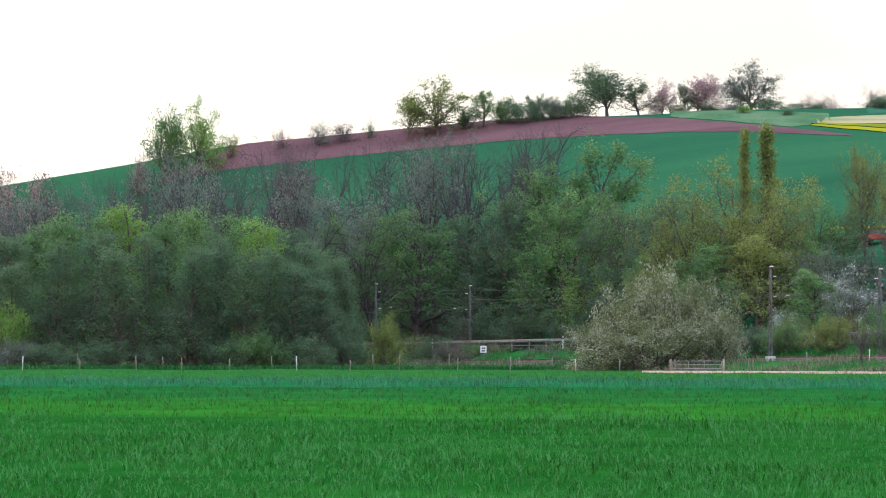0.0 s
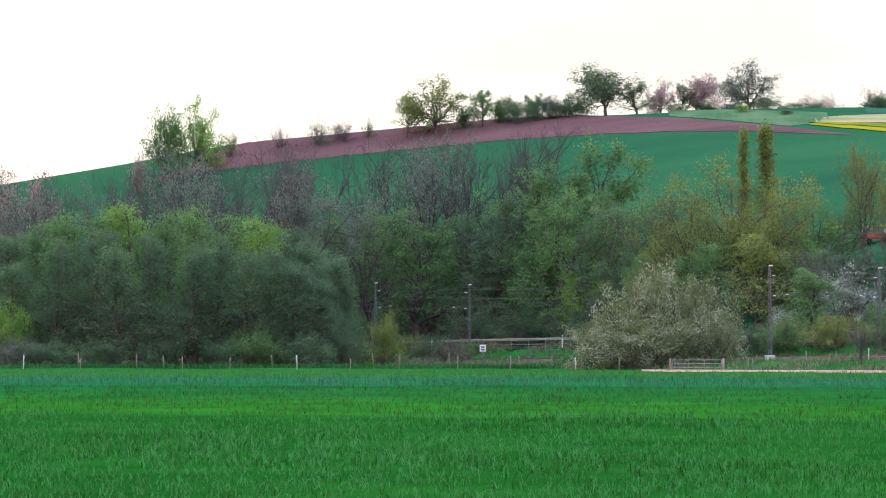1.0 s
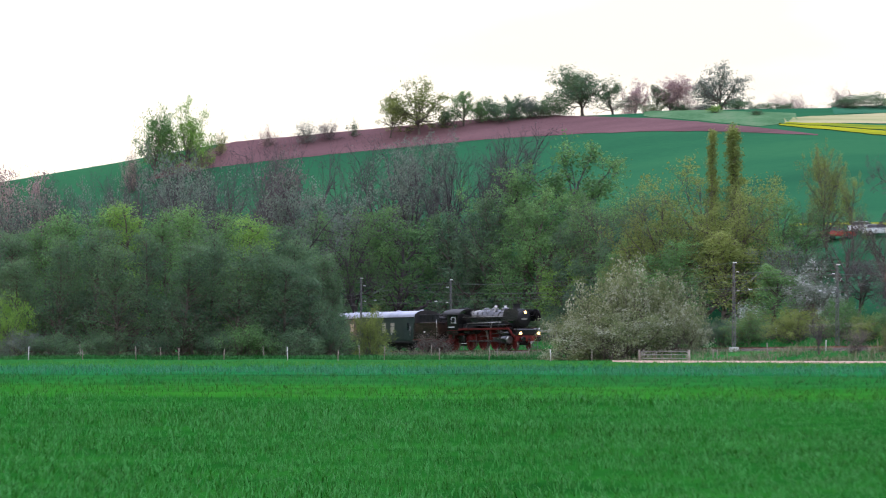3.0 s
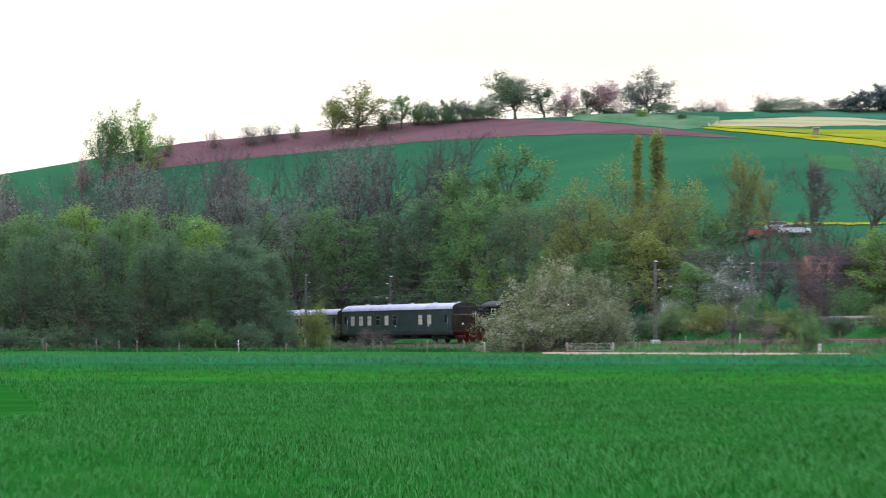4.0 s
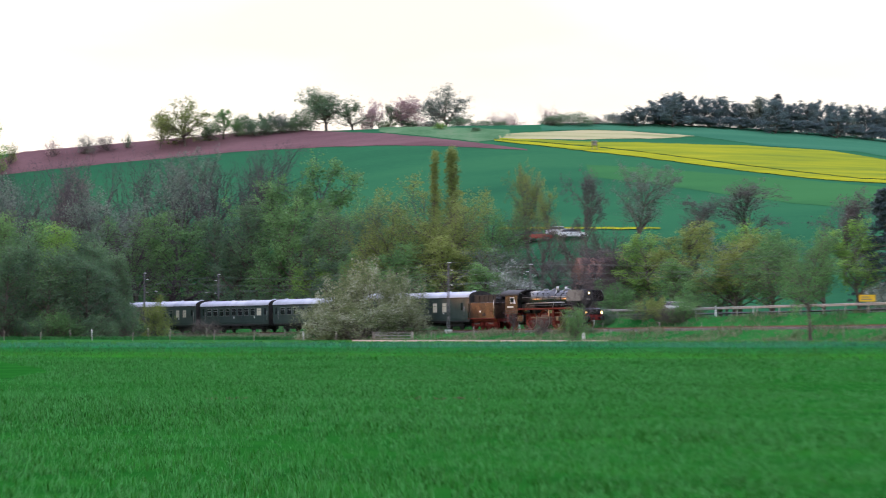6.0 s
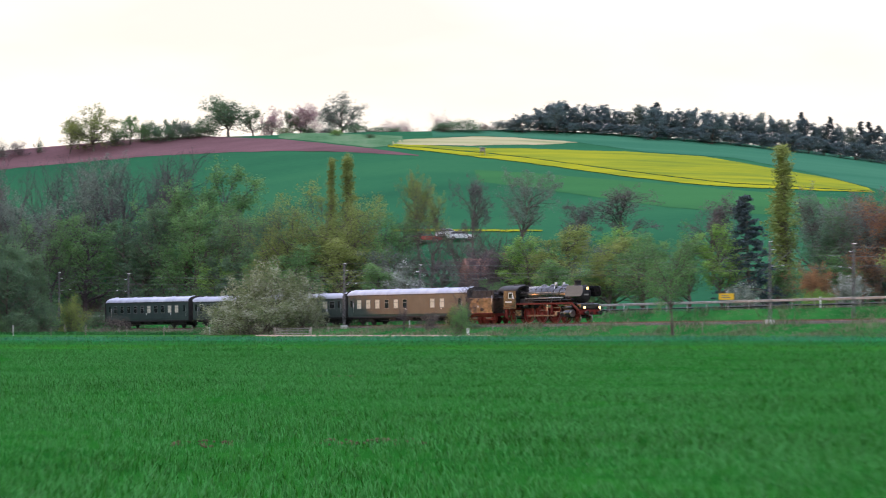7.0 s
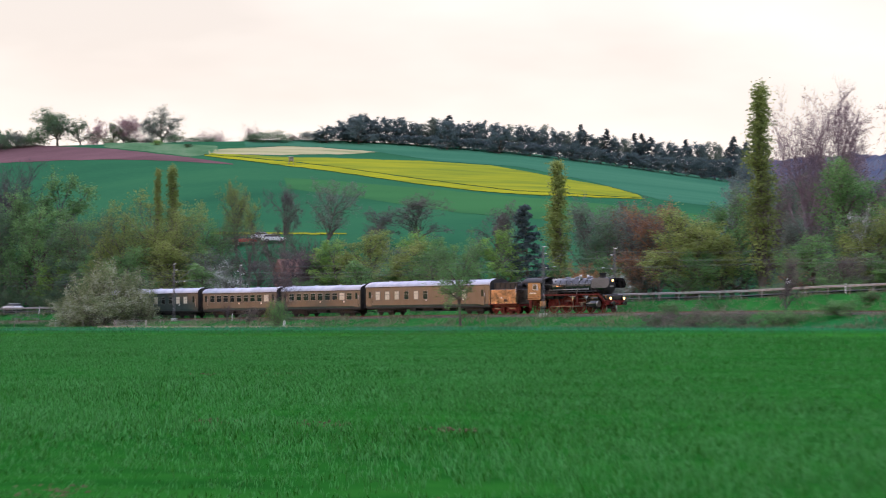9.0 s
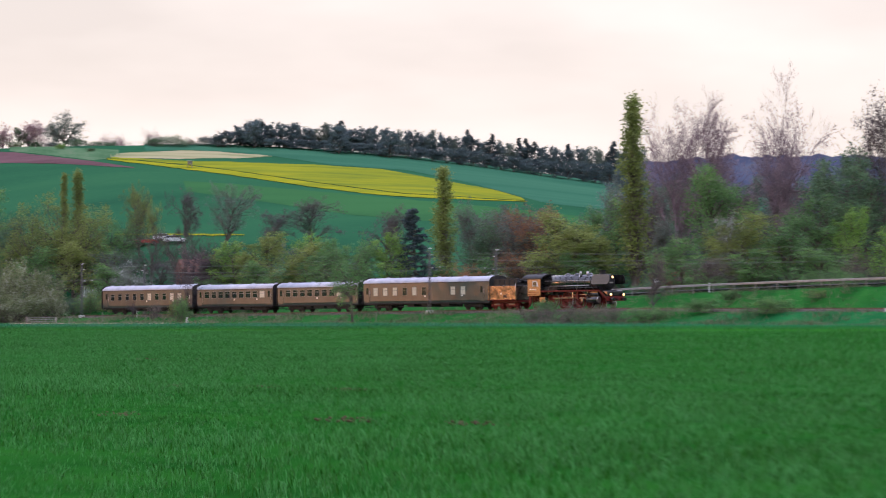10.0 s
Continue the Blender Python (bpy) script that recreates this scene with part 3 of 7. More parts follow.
def skeleton(kind, seed):
    """The wood and the leaf places of a tree ten metres high."""
    c = SHAPES[kind]
    rng = np.random.default_rng(seed * 131 + sum(map(ord, kind)))
    height, r0 = c["trunk"]
    straight = kind in ("fir", "poplar", "grove")
    trunk = grow(rng, np.array([[0, 0, -0.3]]), np.array([[rng.normal(0, 0.04), rng.normal(0, 0.04), 1.0]]), np.array([height + 0.3]), 8, 0.02 if straight else 0.07, 0.04)
    if kind in ("bush", "twiggy"):
        trunk[:, :, 2] *= 0.3
    meshes = [limbs_mesh(trunk, np.array([r0]), 8, 0.25)]
    n, t0, t1, a0, a1, low, high, up = c["limbs"]
    p, d, r, t, _ = shoots(rng, trunk, np.array([r0]), n, t0, t1, a0, a1)
    if kind in ("bush", "twiggy"):
        p = p + rng.normal(0, 1.1, p.shape) * (1, 1, 0.05)
    length = (low + (high - low) * t) * (rng.uniform(0.9, 1.06, len(t)) if kind == "round" else rng.uniform(0.72, 1.12, len(t)))
    limbs = grow(rng, p, d, length, 6, 0.04 if straight else 0.13, up)
    lr = np.maximum(0.5 * r, 0.02) * rng.uniform(0.75, 1.15, len(r)) + 0.011 * length
    meshes.append(limbs_mesh(limbs, lr, 4))
    p, d, r, t, up1 = shoots(rng, limbs, lr, c["boughs"][0], 0.18, 1.0, 28, 58)
    bl = length[up1] * c["boughs"][1] * (1.1 - 0.55 * t) * rng.uniform(0.7, 1.2, len(t))
    boughs = grow(rng, p, d, bl, 2, 0.14, up if kind != "fir" else -0.05)
    br = np.maximum(0.65 * r, 0.016)
    meshes.append(limbs_mesh(boughs, br, 3))
    p, d, r, t, up2 = shoots(rng, boughs, br, c["sprays"][0], 0.15, 1.0, 25, 60)
    sl = bl[up2] * c["sprays"][1] * (1.15 - 0.5 * t) * rng.uniform(0.7, 1.25, len(t))
    sprays = grow(rng, p, d, sl, 1, 0.1, 0.06)
    thin = np.maximum(0.45 * r, 0.0095)
    meshes.append(twigs_mesh(p, sprays[:, 1] - p, np.ones(len(p)), thin))
    ends, owner = [sprays[:, 1], (sprays[:, 0] + sprays[:, 1]) / 2], [up1[up2], up1[up2]]
    if c["twigs"]:
        p, d, r, t, up3 = shoots(rng, sprays, thin, c["twigs"], 0.25, 1.0, 20, 55)
        tl = sl[up3] * rng.uniform(0.35, 0.7, len(t))
        meshes.append(twigs_mesh(p, d, tl, np.full(len(p), c.get("fine", 0.0085))))
        ends.append(p + d * tl[:, None])
        owner.append(up1[up2][up3])
    ends, owner = np.concatenate(ends), np.concatenate(owner)
    # limbs and sprays of their own density leave gaps in the crown
    weight = rng.uniform(0.8 if straight else 0.45, 1.25, n)[owner] * rng.uniform(0.1, 1.4, len(ends)) * (ends[:, 2] > 0.08)
    pick = rng.choice(len(ends), c["leaves"], p=weight / weight.sum())
    cen = ends[pick] + rng.normal(0, c["blob"], (c["leaves"], 3)) * (1, 1, 0.6 if kind != "fir" else 0.45)
    cen[:, 2] = np.abs(cen[:, 2])
    V = np.concatenate([v for v, _ in meshes])
    k = 10.0 / max(np.percentile(cen[:, 2], 99.3), np.percentile(V[:, 2], 99.8))
    base, F = 0, []
    for v, f in meshes:
        F += (f + base).tolist()
        base += len(v)
    lv, lf = leaf_mesh(cen * (1, 1, k), c["size"], rng)
    r = float(np.percentile(np.hypot(cen[:, 0], cen[:, 1]), c["fit"]))
    return (V * (1, 1, k)).tolist(), F, lv.tolist(), lf.tolist(), r


def tree_meshes(kind, leafm, barkm, seed):
    """A tree ten metres high: the mesh of its wood and the mesh of its leaves."""
    if (kind, seed) not in SKELETONS:
        SKELETONS[kind, seed] = skeleton(kind, seed)
    V, F, lv, lf, r = SKELETONS[kind, seed]
    if (kind, barkm, seed) not in TREES:
        TREES[kind, barkm, seed] = mesh_of("wood", V, F, M[barkm])
    if (kind, leafm, "leaf", seed) not in TREES:
        TREES[kind, leafm, "leaf", seed] = mesh_of("leaves", lv, lf, M[leafm], flat=True)
    return TREES[kind, barkm, seed], TREES[kind, leafm, "leaf", seed], r


NAMES = {"bush": "bush", "twiggy": "bush", "fir": "conifer"}
LABELS = {"far": "broad dark tree of the hilltop wood", "leafy": "broadleaf tree in fresh spring leaf", "grove": "slim dense tree at the edge of the grove", "bud": "tall tree in first thin leaf", "bare": "tall bare tree with fine dark twigs", "giant": "towering bare tree with fine twigs",
          "round": "round-crowned field tree on the hilltop", "poplar": "narrow upright poplar with young leaves", "willow": "broad willow with yellow-green young leaves",
          "bush": "dense rounded bush on rough grass", "twiggy": "twiggy half-bare shrub on the verge", "orchard": "small fruit tree with a crooked trunk by the railway", "fir": "dark pointed conifer with drooping boughs"}
TINTS = {"bloom": " covered in cream blossom", "whitebloom": " covered in white blossom", "brown": " with purple-brown buds", "rust": " with rusty red leaves", "pink": " with pinkish buds",
         "fresh": ", light green", "olive": ", olive green", "dark": ", deep green", "grey": ", grey-green", "green": ", mid green", "needle": "", "haze_green": ", green with bluish haze in the colour", "scrub": ", dry brown"}
made_trees = [0]


def tree(kind, leafm, x, y, top, width, foot=None, barkm="bark", group=""):
    """A tree at x, y on the ground, up to the height top, so wide."""
    made_trees[0] += 1
    k = made_trees[0]
    wood, crown, r = tree_meshes(kind, leafm, barkm, 1 + k % 3)
    z = float(ground_z(x, y)) if foot is None else foot
    h = max(top - z, 0.6, width * 0.3)
    name = NAMES.get(kind, "tree")
    t = thing(name, LABELS[kind] + TINTS[leafm], name, x, y, z, group=group)
    t.matrix_basis = pose(x, y, z, 0, 0, k * 77 % 360) @ Matrix.Diagonal((width / 2 / r, width / 2 / r, h / 10, 1))
    a, b = new("trunk", wood), new("crown", crown)
    a.parent = b.parent = t
    return t


# the trees and bushes: kind, leaf, place, height of the top above the field, width
# the dense grove in front of the railway
tree("grove", "dark", -74.2, 352.0, 13.8, 6.5, group="trees of the dense grove")
tree("grove", "green", -71.7, 356.0, 15.3, 7.2, group="trees of the dense grove")
tree("grove", "green", -66.9, 350.0, 16.0, 7.1, group="trees of the dense grove")
tree("grove", "green", -64.7, 358.0, 16.9, 7.8, group="trees of the dense grove")
tree("grove", "fresh", -60.6, 354.0, 16.9, 7.7, group="trees of the dense grove")
tree("grove", "green", -56.3, 348.0, 16.0, 6.4, group="trees of the dense grove")
tree("grove", "green", -55.2, 360.0, 16.9, 7.3, group="trees of the dense grove")
tree("grove", "green", -50.9, 352.0, 15.9, 6.5, group="trees of the dense grove")
tree("grove", "fresh", -47.7, 346.0, 15.2, 6.4, group="trees of the dense grove")
tree("grove", "green", -46.1, 352.0, 15.0, 6.5, group="trees of the dense grove")
tree("grove", "dark", -43.5, 350.0, 14.2, 5.9, group="trees of the dense grove")
tree("grove", "dark", -40.9, 346.0, 13.1, 5.5, group="trees of the dense grove")
tree("grove", "dark", -39.5, 352.0, 11.4, 5.0, group="trees of the dense grove")
tree("grove", "dark", -37.9, 352.0, 9.0, 3.5, group="trees of the dense grove")
tree("grove", "dark", -66.7, 340.0, 12.9, 5.7, group="trees of the dense grove")
tree("grove", "dark", -59.9, 338.0, 12.2, 6.2, group="trees of the dense grove")
tree("grove", "dark", -53.0, 338.0, 12.2, 6.2, group="trees of the dense grove")
tree("grove", "dark", -47.2, 338.0, 11.6, 6.2, group="trees of the dense grove")
tree("grove", "dark", -42.0, 338.0, 10.5, 5.7, group="trees of the dense grove")
tree("grove", "dark", -78.0, 354.0, 14.5, 7.1, group="trees of the dense grove")
tree("grove", "dark", -80.6, 352.0, 15.1, 7.1, group="trees of the dense grove")
tree("grove", "dark", -71.6, 341.0, 10.6, 5.7, group="trees of the dense grove")
tree("grove", "dark", -57.1, 342.0, 13.5, 5.7, group="trees of the dense grove")
tree("grove", "dark", -50.5, 341.0, 13.1, 5.7, group="trees of the dense grove")
tree("grove", "dark", -39.3, 340.0, 8.8, 5.1, group="trees of the dense grove")
tree("grove", "dark", -63.9, 344.0, 14.1, 6.4, group="trees of the dense grove")
tree("grove", "dark", -45.1, 342.0, 12.3, 5.7, group="trees of the dense grove")
tree("bush", "fresh", -71.5, 338.0, 6.8, 5.1)
tree("bush", "green", -45.5, 334.0, 3.6, 6.2)
tree("bush", "dark", -54.2, 335.0, 3.0, 6.8)
tree("bush", "dark", -65.7, 335.0, 2.7, 6.8)
tree("bush", "dark", -59.9, 335.0, 3.0, 6.8)
tree("bush", "dark", -49.6, 335.0, 3.0, 6.2)
tree("bush", "dark", -40.5, 335.0, 3.3, 6.8)
tree("bush", "dark", -37.4, 338.0, 4.2, 4.5)
tree("bush", "olive", -32.9, 345.0, 5.6, 4.3)
tree("bush", "grey", -69.7, 335.0, 3.0, 5.1)
# deeper rows of the grove, mostly unseen, added to shade the rear coaches
tree("grove", "dark", -74.3, 366.0, 14.3, 7.7, group="trees of the dense grove")
tree("grove", "dark", -71.2, 373.0, 14.8, 7.8, group="trees of the dense grove")
tree("grove", "green", -68.0, 380.0, 15.4, 8.0, group="trees of the dense grove")
tree("grove", "dark", -64.6, 387.0, 15.6, 8.1, group="trees of the dense grove")
tree("grove", "dark", -57.6, 372.0, 15.1, 7.8, group="trees of the dense grove")
tree("grove", "green", -54.8, 379.0, 15.0, 8.0, group="trees of the dense grove")
tree("grove", "dark", -52.6, 386.0, 14.9, 8.1, group="trees of the dense grove")
tree("grove", "dark", -47.4, 371.0, 13.7, 7.8, group="trees of the dense grove")
tree("grove", "green", -45.7, 378.0, 13.0, 7.9, group="trees of the dense grove")
tree("grove", "dark", -76.2, 385.0, 14.6, 8.1, group="trees of the dense grove")
tree("grove", "dark", -64.3, 370.0, 14.7, 7.8, group="trees of the dense grove")
tree("grove", "green", -56.5, 377.0, 15.1, 7.9, group="trees of the dense grove")
tree("grove", "dark", -50.3, 384.0, 14.5, 8.1, group="trees of the dense grove")
tree("grove", "dark", -45.5, 369.0, 13.1, 7.7, group="trees of the dense grove")
tree("grove", "dark", -42.4, 361.0, 11.0, 5.8, group="trees of the dense grove")
tree("grove", "dark", -40.7, 362.0, 9.2, 4.9, group="trees of the dense grove")
tree("grove", "dark", -44.0, 364.0, 12.0, 6.1, group="trees of the dense grove")
tree("grove", "dark", -41.2, 359.0, 7.9, 4.8, group="trees of the dense grove")
tree("grove", "dark", -45.9, 360.0, 12.2, 6.0, group="trees of the dense grove")
tree("grove", "dark", -39.3, 361.0, 6.7, 3.6, group="trees of the dense grove")
tree("bush", "dark", -47.6, 363.0, 5.2, 7.3)
tree("bush", "dark", -44.3, 362.0, 5.2, 7.3)
tree("bush", "dark", -41.6, 362.0, 5.2, 7.3)
tree("bush", "dark", -50.8, 364.0, 5.2, 7.3)
tree("bush", "dark", -54.2, 366.0, 5.2, 7.4)
# tall bare and budding trees behind the railway, at the hill's foot
tree("bud", "pink", -83.0, 395.0, 23.8, 12.6, barkm="twig", group="tall trees at the hill's foot")
tree("bare", "brown", -76.0, 391.0, 21.9, 8.5, barkm="twig", group="tall trees at the hill's foot")
tree("bare", "brown", -88.4, 395.0, 23.6, 12.6, barkm="twig", group="tall trees at the hill's foot")
tree("bare", "brown", -68.0, 393.0, 24.1, 9.9, barkm="twig", group="tall trees at the hill's foot")
tree("bud", "grey", -62.6, 391.0, 25.4, 11.2, barkm="twig", group="tall trees at the hill's foot")
tree("bare", "brown", -49.7, 389.0, 27.1, 9.8, barkm="twig", group="tall trees at the hill's foot")
tree("bud", "grey", -33.5, 456.2, 31.3, 9.2, barkm="twig", group="tall trees at the hill's foot")
tree("bare", "grey", -27.4, 438.9, 28.6, 8.8, barkm="twig", group="tall trees at the hill's foot")
tree("bare", "brown", -23.4, 440.1, 31.8, 12.6, barkm="twig", group="tall trees at the hill's foot")
tree("leafy", "green", -15.7, 412.7, 27.7, 13.9, barkm="twig", group="tall trees at the hill's foot")
tree("bud", "grey", -58.7, 379.0, 22.6, 10.8, barkm="twig", group="tall trees at the hill's foot")
tree("bare", "grey", -51.6, 379.0, 22.6, 9.5, barkm="twig", group="tall trees at the hill's foot")
tree("bare", "brown", -63.9, 379.0, 22.0, 10.8, barkm="twig", group="tall trees at the hill's foot")
tree("bud", "grey", -69.9, 383.0, 20.9, 9.0, barkm="twig", group="tall trees at the hill's foot")
tree("bud", "grey", -44.4, 373.0, 21.6, 8.8, barkm="twig", group="tall trees at the hill's foot")
tree("leafy", "green", -19.4, 411.1, 24.1, 10.4, barkm="twig", group="tall trees at the hill's foot")
tree("bud", "grey", -77.8, 383.0, 20.3, 9.6, barkm="twig", group="tall trees at the hill's foot")
# a thicket of oaks between them
tree("bare", "brown", -71.7, 418.9, 25.6, 12.1, barkm="twig", group="tall trees at the hill's foot")
tree("bare", "grey", -66.8, 426.8, 27.2, 13.8, barkm="twig", group="tall trees at the hill's foot")
tree("bare", "brown", -61.5, 435.7, 28.9, 12.6, barkm="twig", group="tall trees at the hill's foot")
tree("bud", "brown", -55.2, 432.5, 27.9, 11.0, barkm="twig", group="tall trees at the hill's foot")
tree("bare", "brown", -52.2, 444.9, 30.6, 14.3, barkm="twig", group="tall trees at the hill's foot")
tree("bare", "brown", -45.4, 437.6, 29.5, 13.3, barkm="twig", group="tall trees at the hill's foot")
tree("bare", "grey", -41.2, 444.1, 30.7, 15.7, barkm="twig", group="tall trees at the hill's foot")
tree("bud", "grey", -35.2, 434.6, 28.2, 12.4, barkm="twig", group="tall trees at the hill's foot")
tree("bare", "brown", -31.3, 436.9, 29.2, 12.5, barkm="twig", group="tall trees at the hill's foot")
tree("bare", "brown", -24.1, 433.3, 30.3, 10.9, barkm="twig", group="tall trees at the hill's foot")
tree("bud", "green", -26.8, 423.2, 22.4, 12.1, barkm="twig", group="tall trees at the hill's foot")
tree("bud", "grey", -46.8, 423.4, 22.5, 12.2, barkm="twig", group="tall trees at the hill's foot")
tree("leafy", "green", -36.4, 418.4, 19.2, 12.0, barkm="twig", group="tall trees at the hill's foot")
tree("bud", "green", -41.8, 415.9, 19.1, 11.2, barkm="twig", group="tall trees at the hill's foot")
tree("leafy", "dark", -48.3, 411.2, 17.0, 11.8, barkm="twig", group="tall trees at the hill's foot")
tree("bud", "dark", -9.2, 399.9, 19.9, 9.4, barkm="twig", group="tall trees at the hill's foot")
tree("bare", "brown", -83.6, 401.4, 23.8, 11.7, barkm="twig", group="tall trees at the hill's foot")
tree("bare", "brown", -77.8, 400.5, 22.0, 10.3, barkm="twig", group="tall trees at the hill's foot")
# leafier trees in front of them
tree("leafy", "dark", -55.5, 472.8, 19.6, 8.7, group="leafy trees along the railway")
tree("bud", "grey", -47.5, 457.3, 19.8, 9.2, group="leafy trees along the railway")
tree("leafy", "dark", -42.2, 450.1, 19.1, 9.8, group="leafy trees along the railway")
tree("leafy", "green", -35.8, 437.3, 20.5, 10.3, group="leafy trees along the railway")
tree("leafy", "dark", -29.0, 425.2, 18.9, 9.3, group="leafy trees along the railway")
tree("leafy", "dark", -23.1, 414.3, 20.9, 10.4, group="leafy trees along the railway")
tree("leafy", "green", -18.0, 403.6, 21.1, 10.2, group="leafy trees along the railway")
tree("leafy", "dark", -13.0, 394.2, 18.7, 8.6, group="leafy trees along the railway")
tree("bud", "green", -8.9, 390.4, 19.8, 9.2, group="leafy trees along the railway")
tree("leafy", "dark", -4.6, 382.1, 19.4, 7.7, group="leafy trees along the railway")
tree("leafy", "dark", -50.9, 460.2, 13.3, 9.3, group="leafy trees along the railway")
tree("leafy", "green", -38.1, 438.3, 13.5, 8.1, group="leafy trees along the railway")
tree("leafy", "dark", -31.3, 426.1, 12.5, 8.6, group="leafy trees along the railway")
tree("leafy", "dark", -25.6, 415.7, 13.6, 9.1, group="leafy trees along the railway")
tree("leafy", "green", -20.2, 405.7, 14.0, 8.9, group="leafy trees along the railway")
tree("leafy", "fresh", -14.3, 393.7, 11.7, 7.3, group="leafy trees along the railway")
tree("leafy", "dark", -10.1, 385.7, 13.4, 7.8, group="leafy trees along the railway")
tree("leafy", "dark", -43.5, 448.3, 13.0, 9.0, group="leafy trees along the railway")
tree("leafy", "dark", -48.0, 376.0, 14.5, 8.2, group="leafy trees along the railway")
tree("leafy", "dark", -53.1, 376.0, 13.9, 8.8, group="leafy trees along the railway")
tree("leafy", "green", -6.1, 376.6, 13.8, 7.0, group="leafy trees along the railway")
tree("bud", "grey", -46.4, 454.3, 15.5, 9.2, group="leafy trees along the railway")
tree("bush", "dark", -43.8, 435.9, 7.6, 9.5)
tree("twiggy", "brown", -33.6, 419.7, 7.0, 8.5)
tree("bush", "dark", -27.3, 409.5, 6.6, 8.9)
tree("bush", "dark", -22.0, 401.1, 6.8, 8.1)
tree("bush", "dark", -16.3, 394.0, 7.1, 7.9)
tree("bush", "dark", -11.5, 388.0, 7.7, 8.5)
tree("twiggy", "brown", -30.4, 414.5, 7.0, 8.4)
tree("bush", "dark", -38.6, 427.6, 6.8, 8.6)
tree("twiggy", "scrub", -36.9, 425.0, 3.9, 10.7)
tree("twiggy", "scrub", -27.8, 362.0, 2.8, 6.7)
tree("bush", "green", -38.9, 352.0, 2.3, 10.0)
tree("bush", "dark", -33.4, 350.0, 2.0, 7.1)
# the willows, poplars and blossom near the middle of the line
tree("willow", "olive", -1.0, 372.0, 19.9, 10.6)
tree("willow", "olive", 2.7, 376.0, 23.0, 13.3)
tree("willow", "olive", 7.0, 372.0, 20.2, 11.9)
tree("willow", "green", 10.9, 378.0, 19.2, 8.3)
tree("poplar", "olive", 3.8, 392.0, 27.3, 2.3)
tree("poplar", "olive", 6.9, 392.0, 28.0, 3.5)
tree("willow", "olive", -4.2, 374.0, 15.6, 8.2)
tree("leafy", "olive", 5.0, 364.0, 14.0, 11.0)
tree("leafy", "green", -0.4, 366.6, 13.5, 8.6)
tree("bud", "green", 14.1, 380.0, 18.0, 7.0)
tree("bud", "olive", 17.7, 388.0, 24.5, 5.2)
tree("round", "whitebloom", 14.4, 343.7, 10.4, 7.4)
tree("bush", "green", 12.3, 346.2, 6.5, 5.5)
tree("bush", "green", 8.4, 352.5, 5.4, 5.3)
tree("bush", "green", 17.0, 338.6, 6.4, 5.1)
tree("bush", "dark", 4.9, 358.0, 3.6, 5.4)
tree("leafy", "green", 10.1, 350.0, 10.1, 8.2)
tree("bush", "whitebloom", 8.6, 354.3, 6.0, 5.0)
tree("bush", "bloom", -8.7, 322.0, 8.1, 8.1)
tree("bush", "bloom", -5.2, 321.0, 10.0, 9.2)
tree("bush", "bloom", -1.2, 320.0, 8.8, 7.0)
tree("bush", "bloom", -10.5, 319.0, 5.1, 5.9)
tree("bush", "bloom", -5.7, 316.0, 5.1, 11.1)
tree("bush", "bloom", 0.7, 315.7, 5.6, 4.8)
tree("leafy", "green", 8.0, 368.0, 14.0, 8.0)
tree("bud", "grey", 12.0, 362.0, 13.0, 8.0)
tree("leafy", "dark", 16.5, 366.0, 12.0, 8.0)
tree("bud", "brown", 20.0, 358.0, 11.0, 7.0)
tree("leafy", "green", 31.5, 360.0, 12.5, 8.0)
tree("bud", "grey", 36.0, 352.0, 12.0, 8.0)
# trees round the parked cars and gardens
tree("bud", "olive", 17.6, 384.0, 25.4, 4.4)
tree("bud", "olive", 20.6, 382.0, 21.7, 3.7)
tree("bud", "brown", 26.1, 384.0, 24.8, 5.2)
tree("bud", "grey", 33.3, 386.0, 25.6, 10.0)
tree("bare", "brown", 23.2, 364.0, 16.2, 7.8)
tree("bare", "brown", 28.5, 364.0, 16.5, 8.5)
tree("bare", "pink", 25.6, 356.0, 14.2, 6.9)
tree("bare", "grey", 19.0, 364.0, 17.3, 6.4)
tree("bare", "brown", 31.9, 358.0, 14.9, 7.0)
tree("twiggy", "olive", 19.2, 286.1, 3.6, 3.0)
tree("bush", "dark", 21.4, 282.5, 0.7, 2.3)
tree("twiggy", "brown", 27.6, 345.0, 9.8, 6.8)
tree("twiggy", "scrub", 14.8, 342.2, 6.5, 6.0)
tree("bud", "brown", 41.9, 384.0, 20.4, 7.1)
tree("bud", "brown", 49.2, 386.0, 23.1, 10.0)
tree("leafy", "fresh", 32.9, 336.0, 14.0, 7.8)
tree("leafy", "olive", 38.3, 332.0, 15.1, 10.6)
tree("leafy", "fresh", 43.3, 330.0, 15.1, 7.7)
tree("leafy", "green", 46.8, 326.0, 14.4, 7.0)
tree("leafy", "green", 34.0, 322.0, 10.2, 7.6)
tree("leafy", "green", 39.8, 318.0, 9.4, 8.2)
tree("leafy", "green", 29.6, 340.0, 12.7, 5.8)
tree("bud", "grey", 41.4, 328.0, 13.1, 8.4)
tree("bush", "green", 35.0, 309.8, 5.9, 6.0)
tree("bare", "brown", 23.6, 342.0, 12.7, 6.5)
tree("bare", "pink", 26.6, 344.0, 13.1, 7.3)
tree("bare", "brown", 29.4, 342.0, 12.0, 6.5)
tree("bare", "brown", 27.7, 338.0, 10.5, 6.4)
tree("twiggy", "brown", 24.7, 336.0, 9.7, 7.1)
tree("twiggy", "brown", 28.6, 336.0, 8.3, 6.4)
tree("bush", "green", 26.2, 330.0, 7.5, 7.7)
tree("bud", "brown", 25.0, 340.5, 12.6, 6.6, barkm="twig")
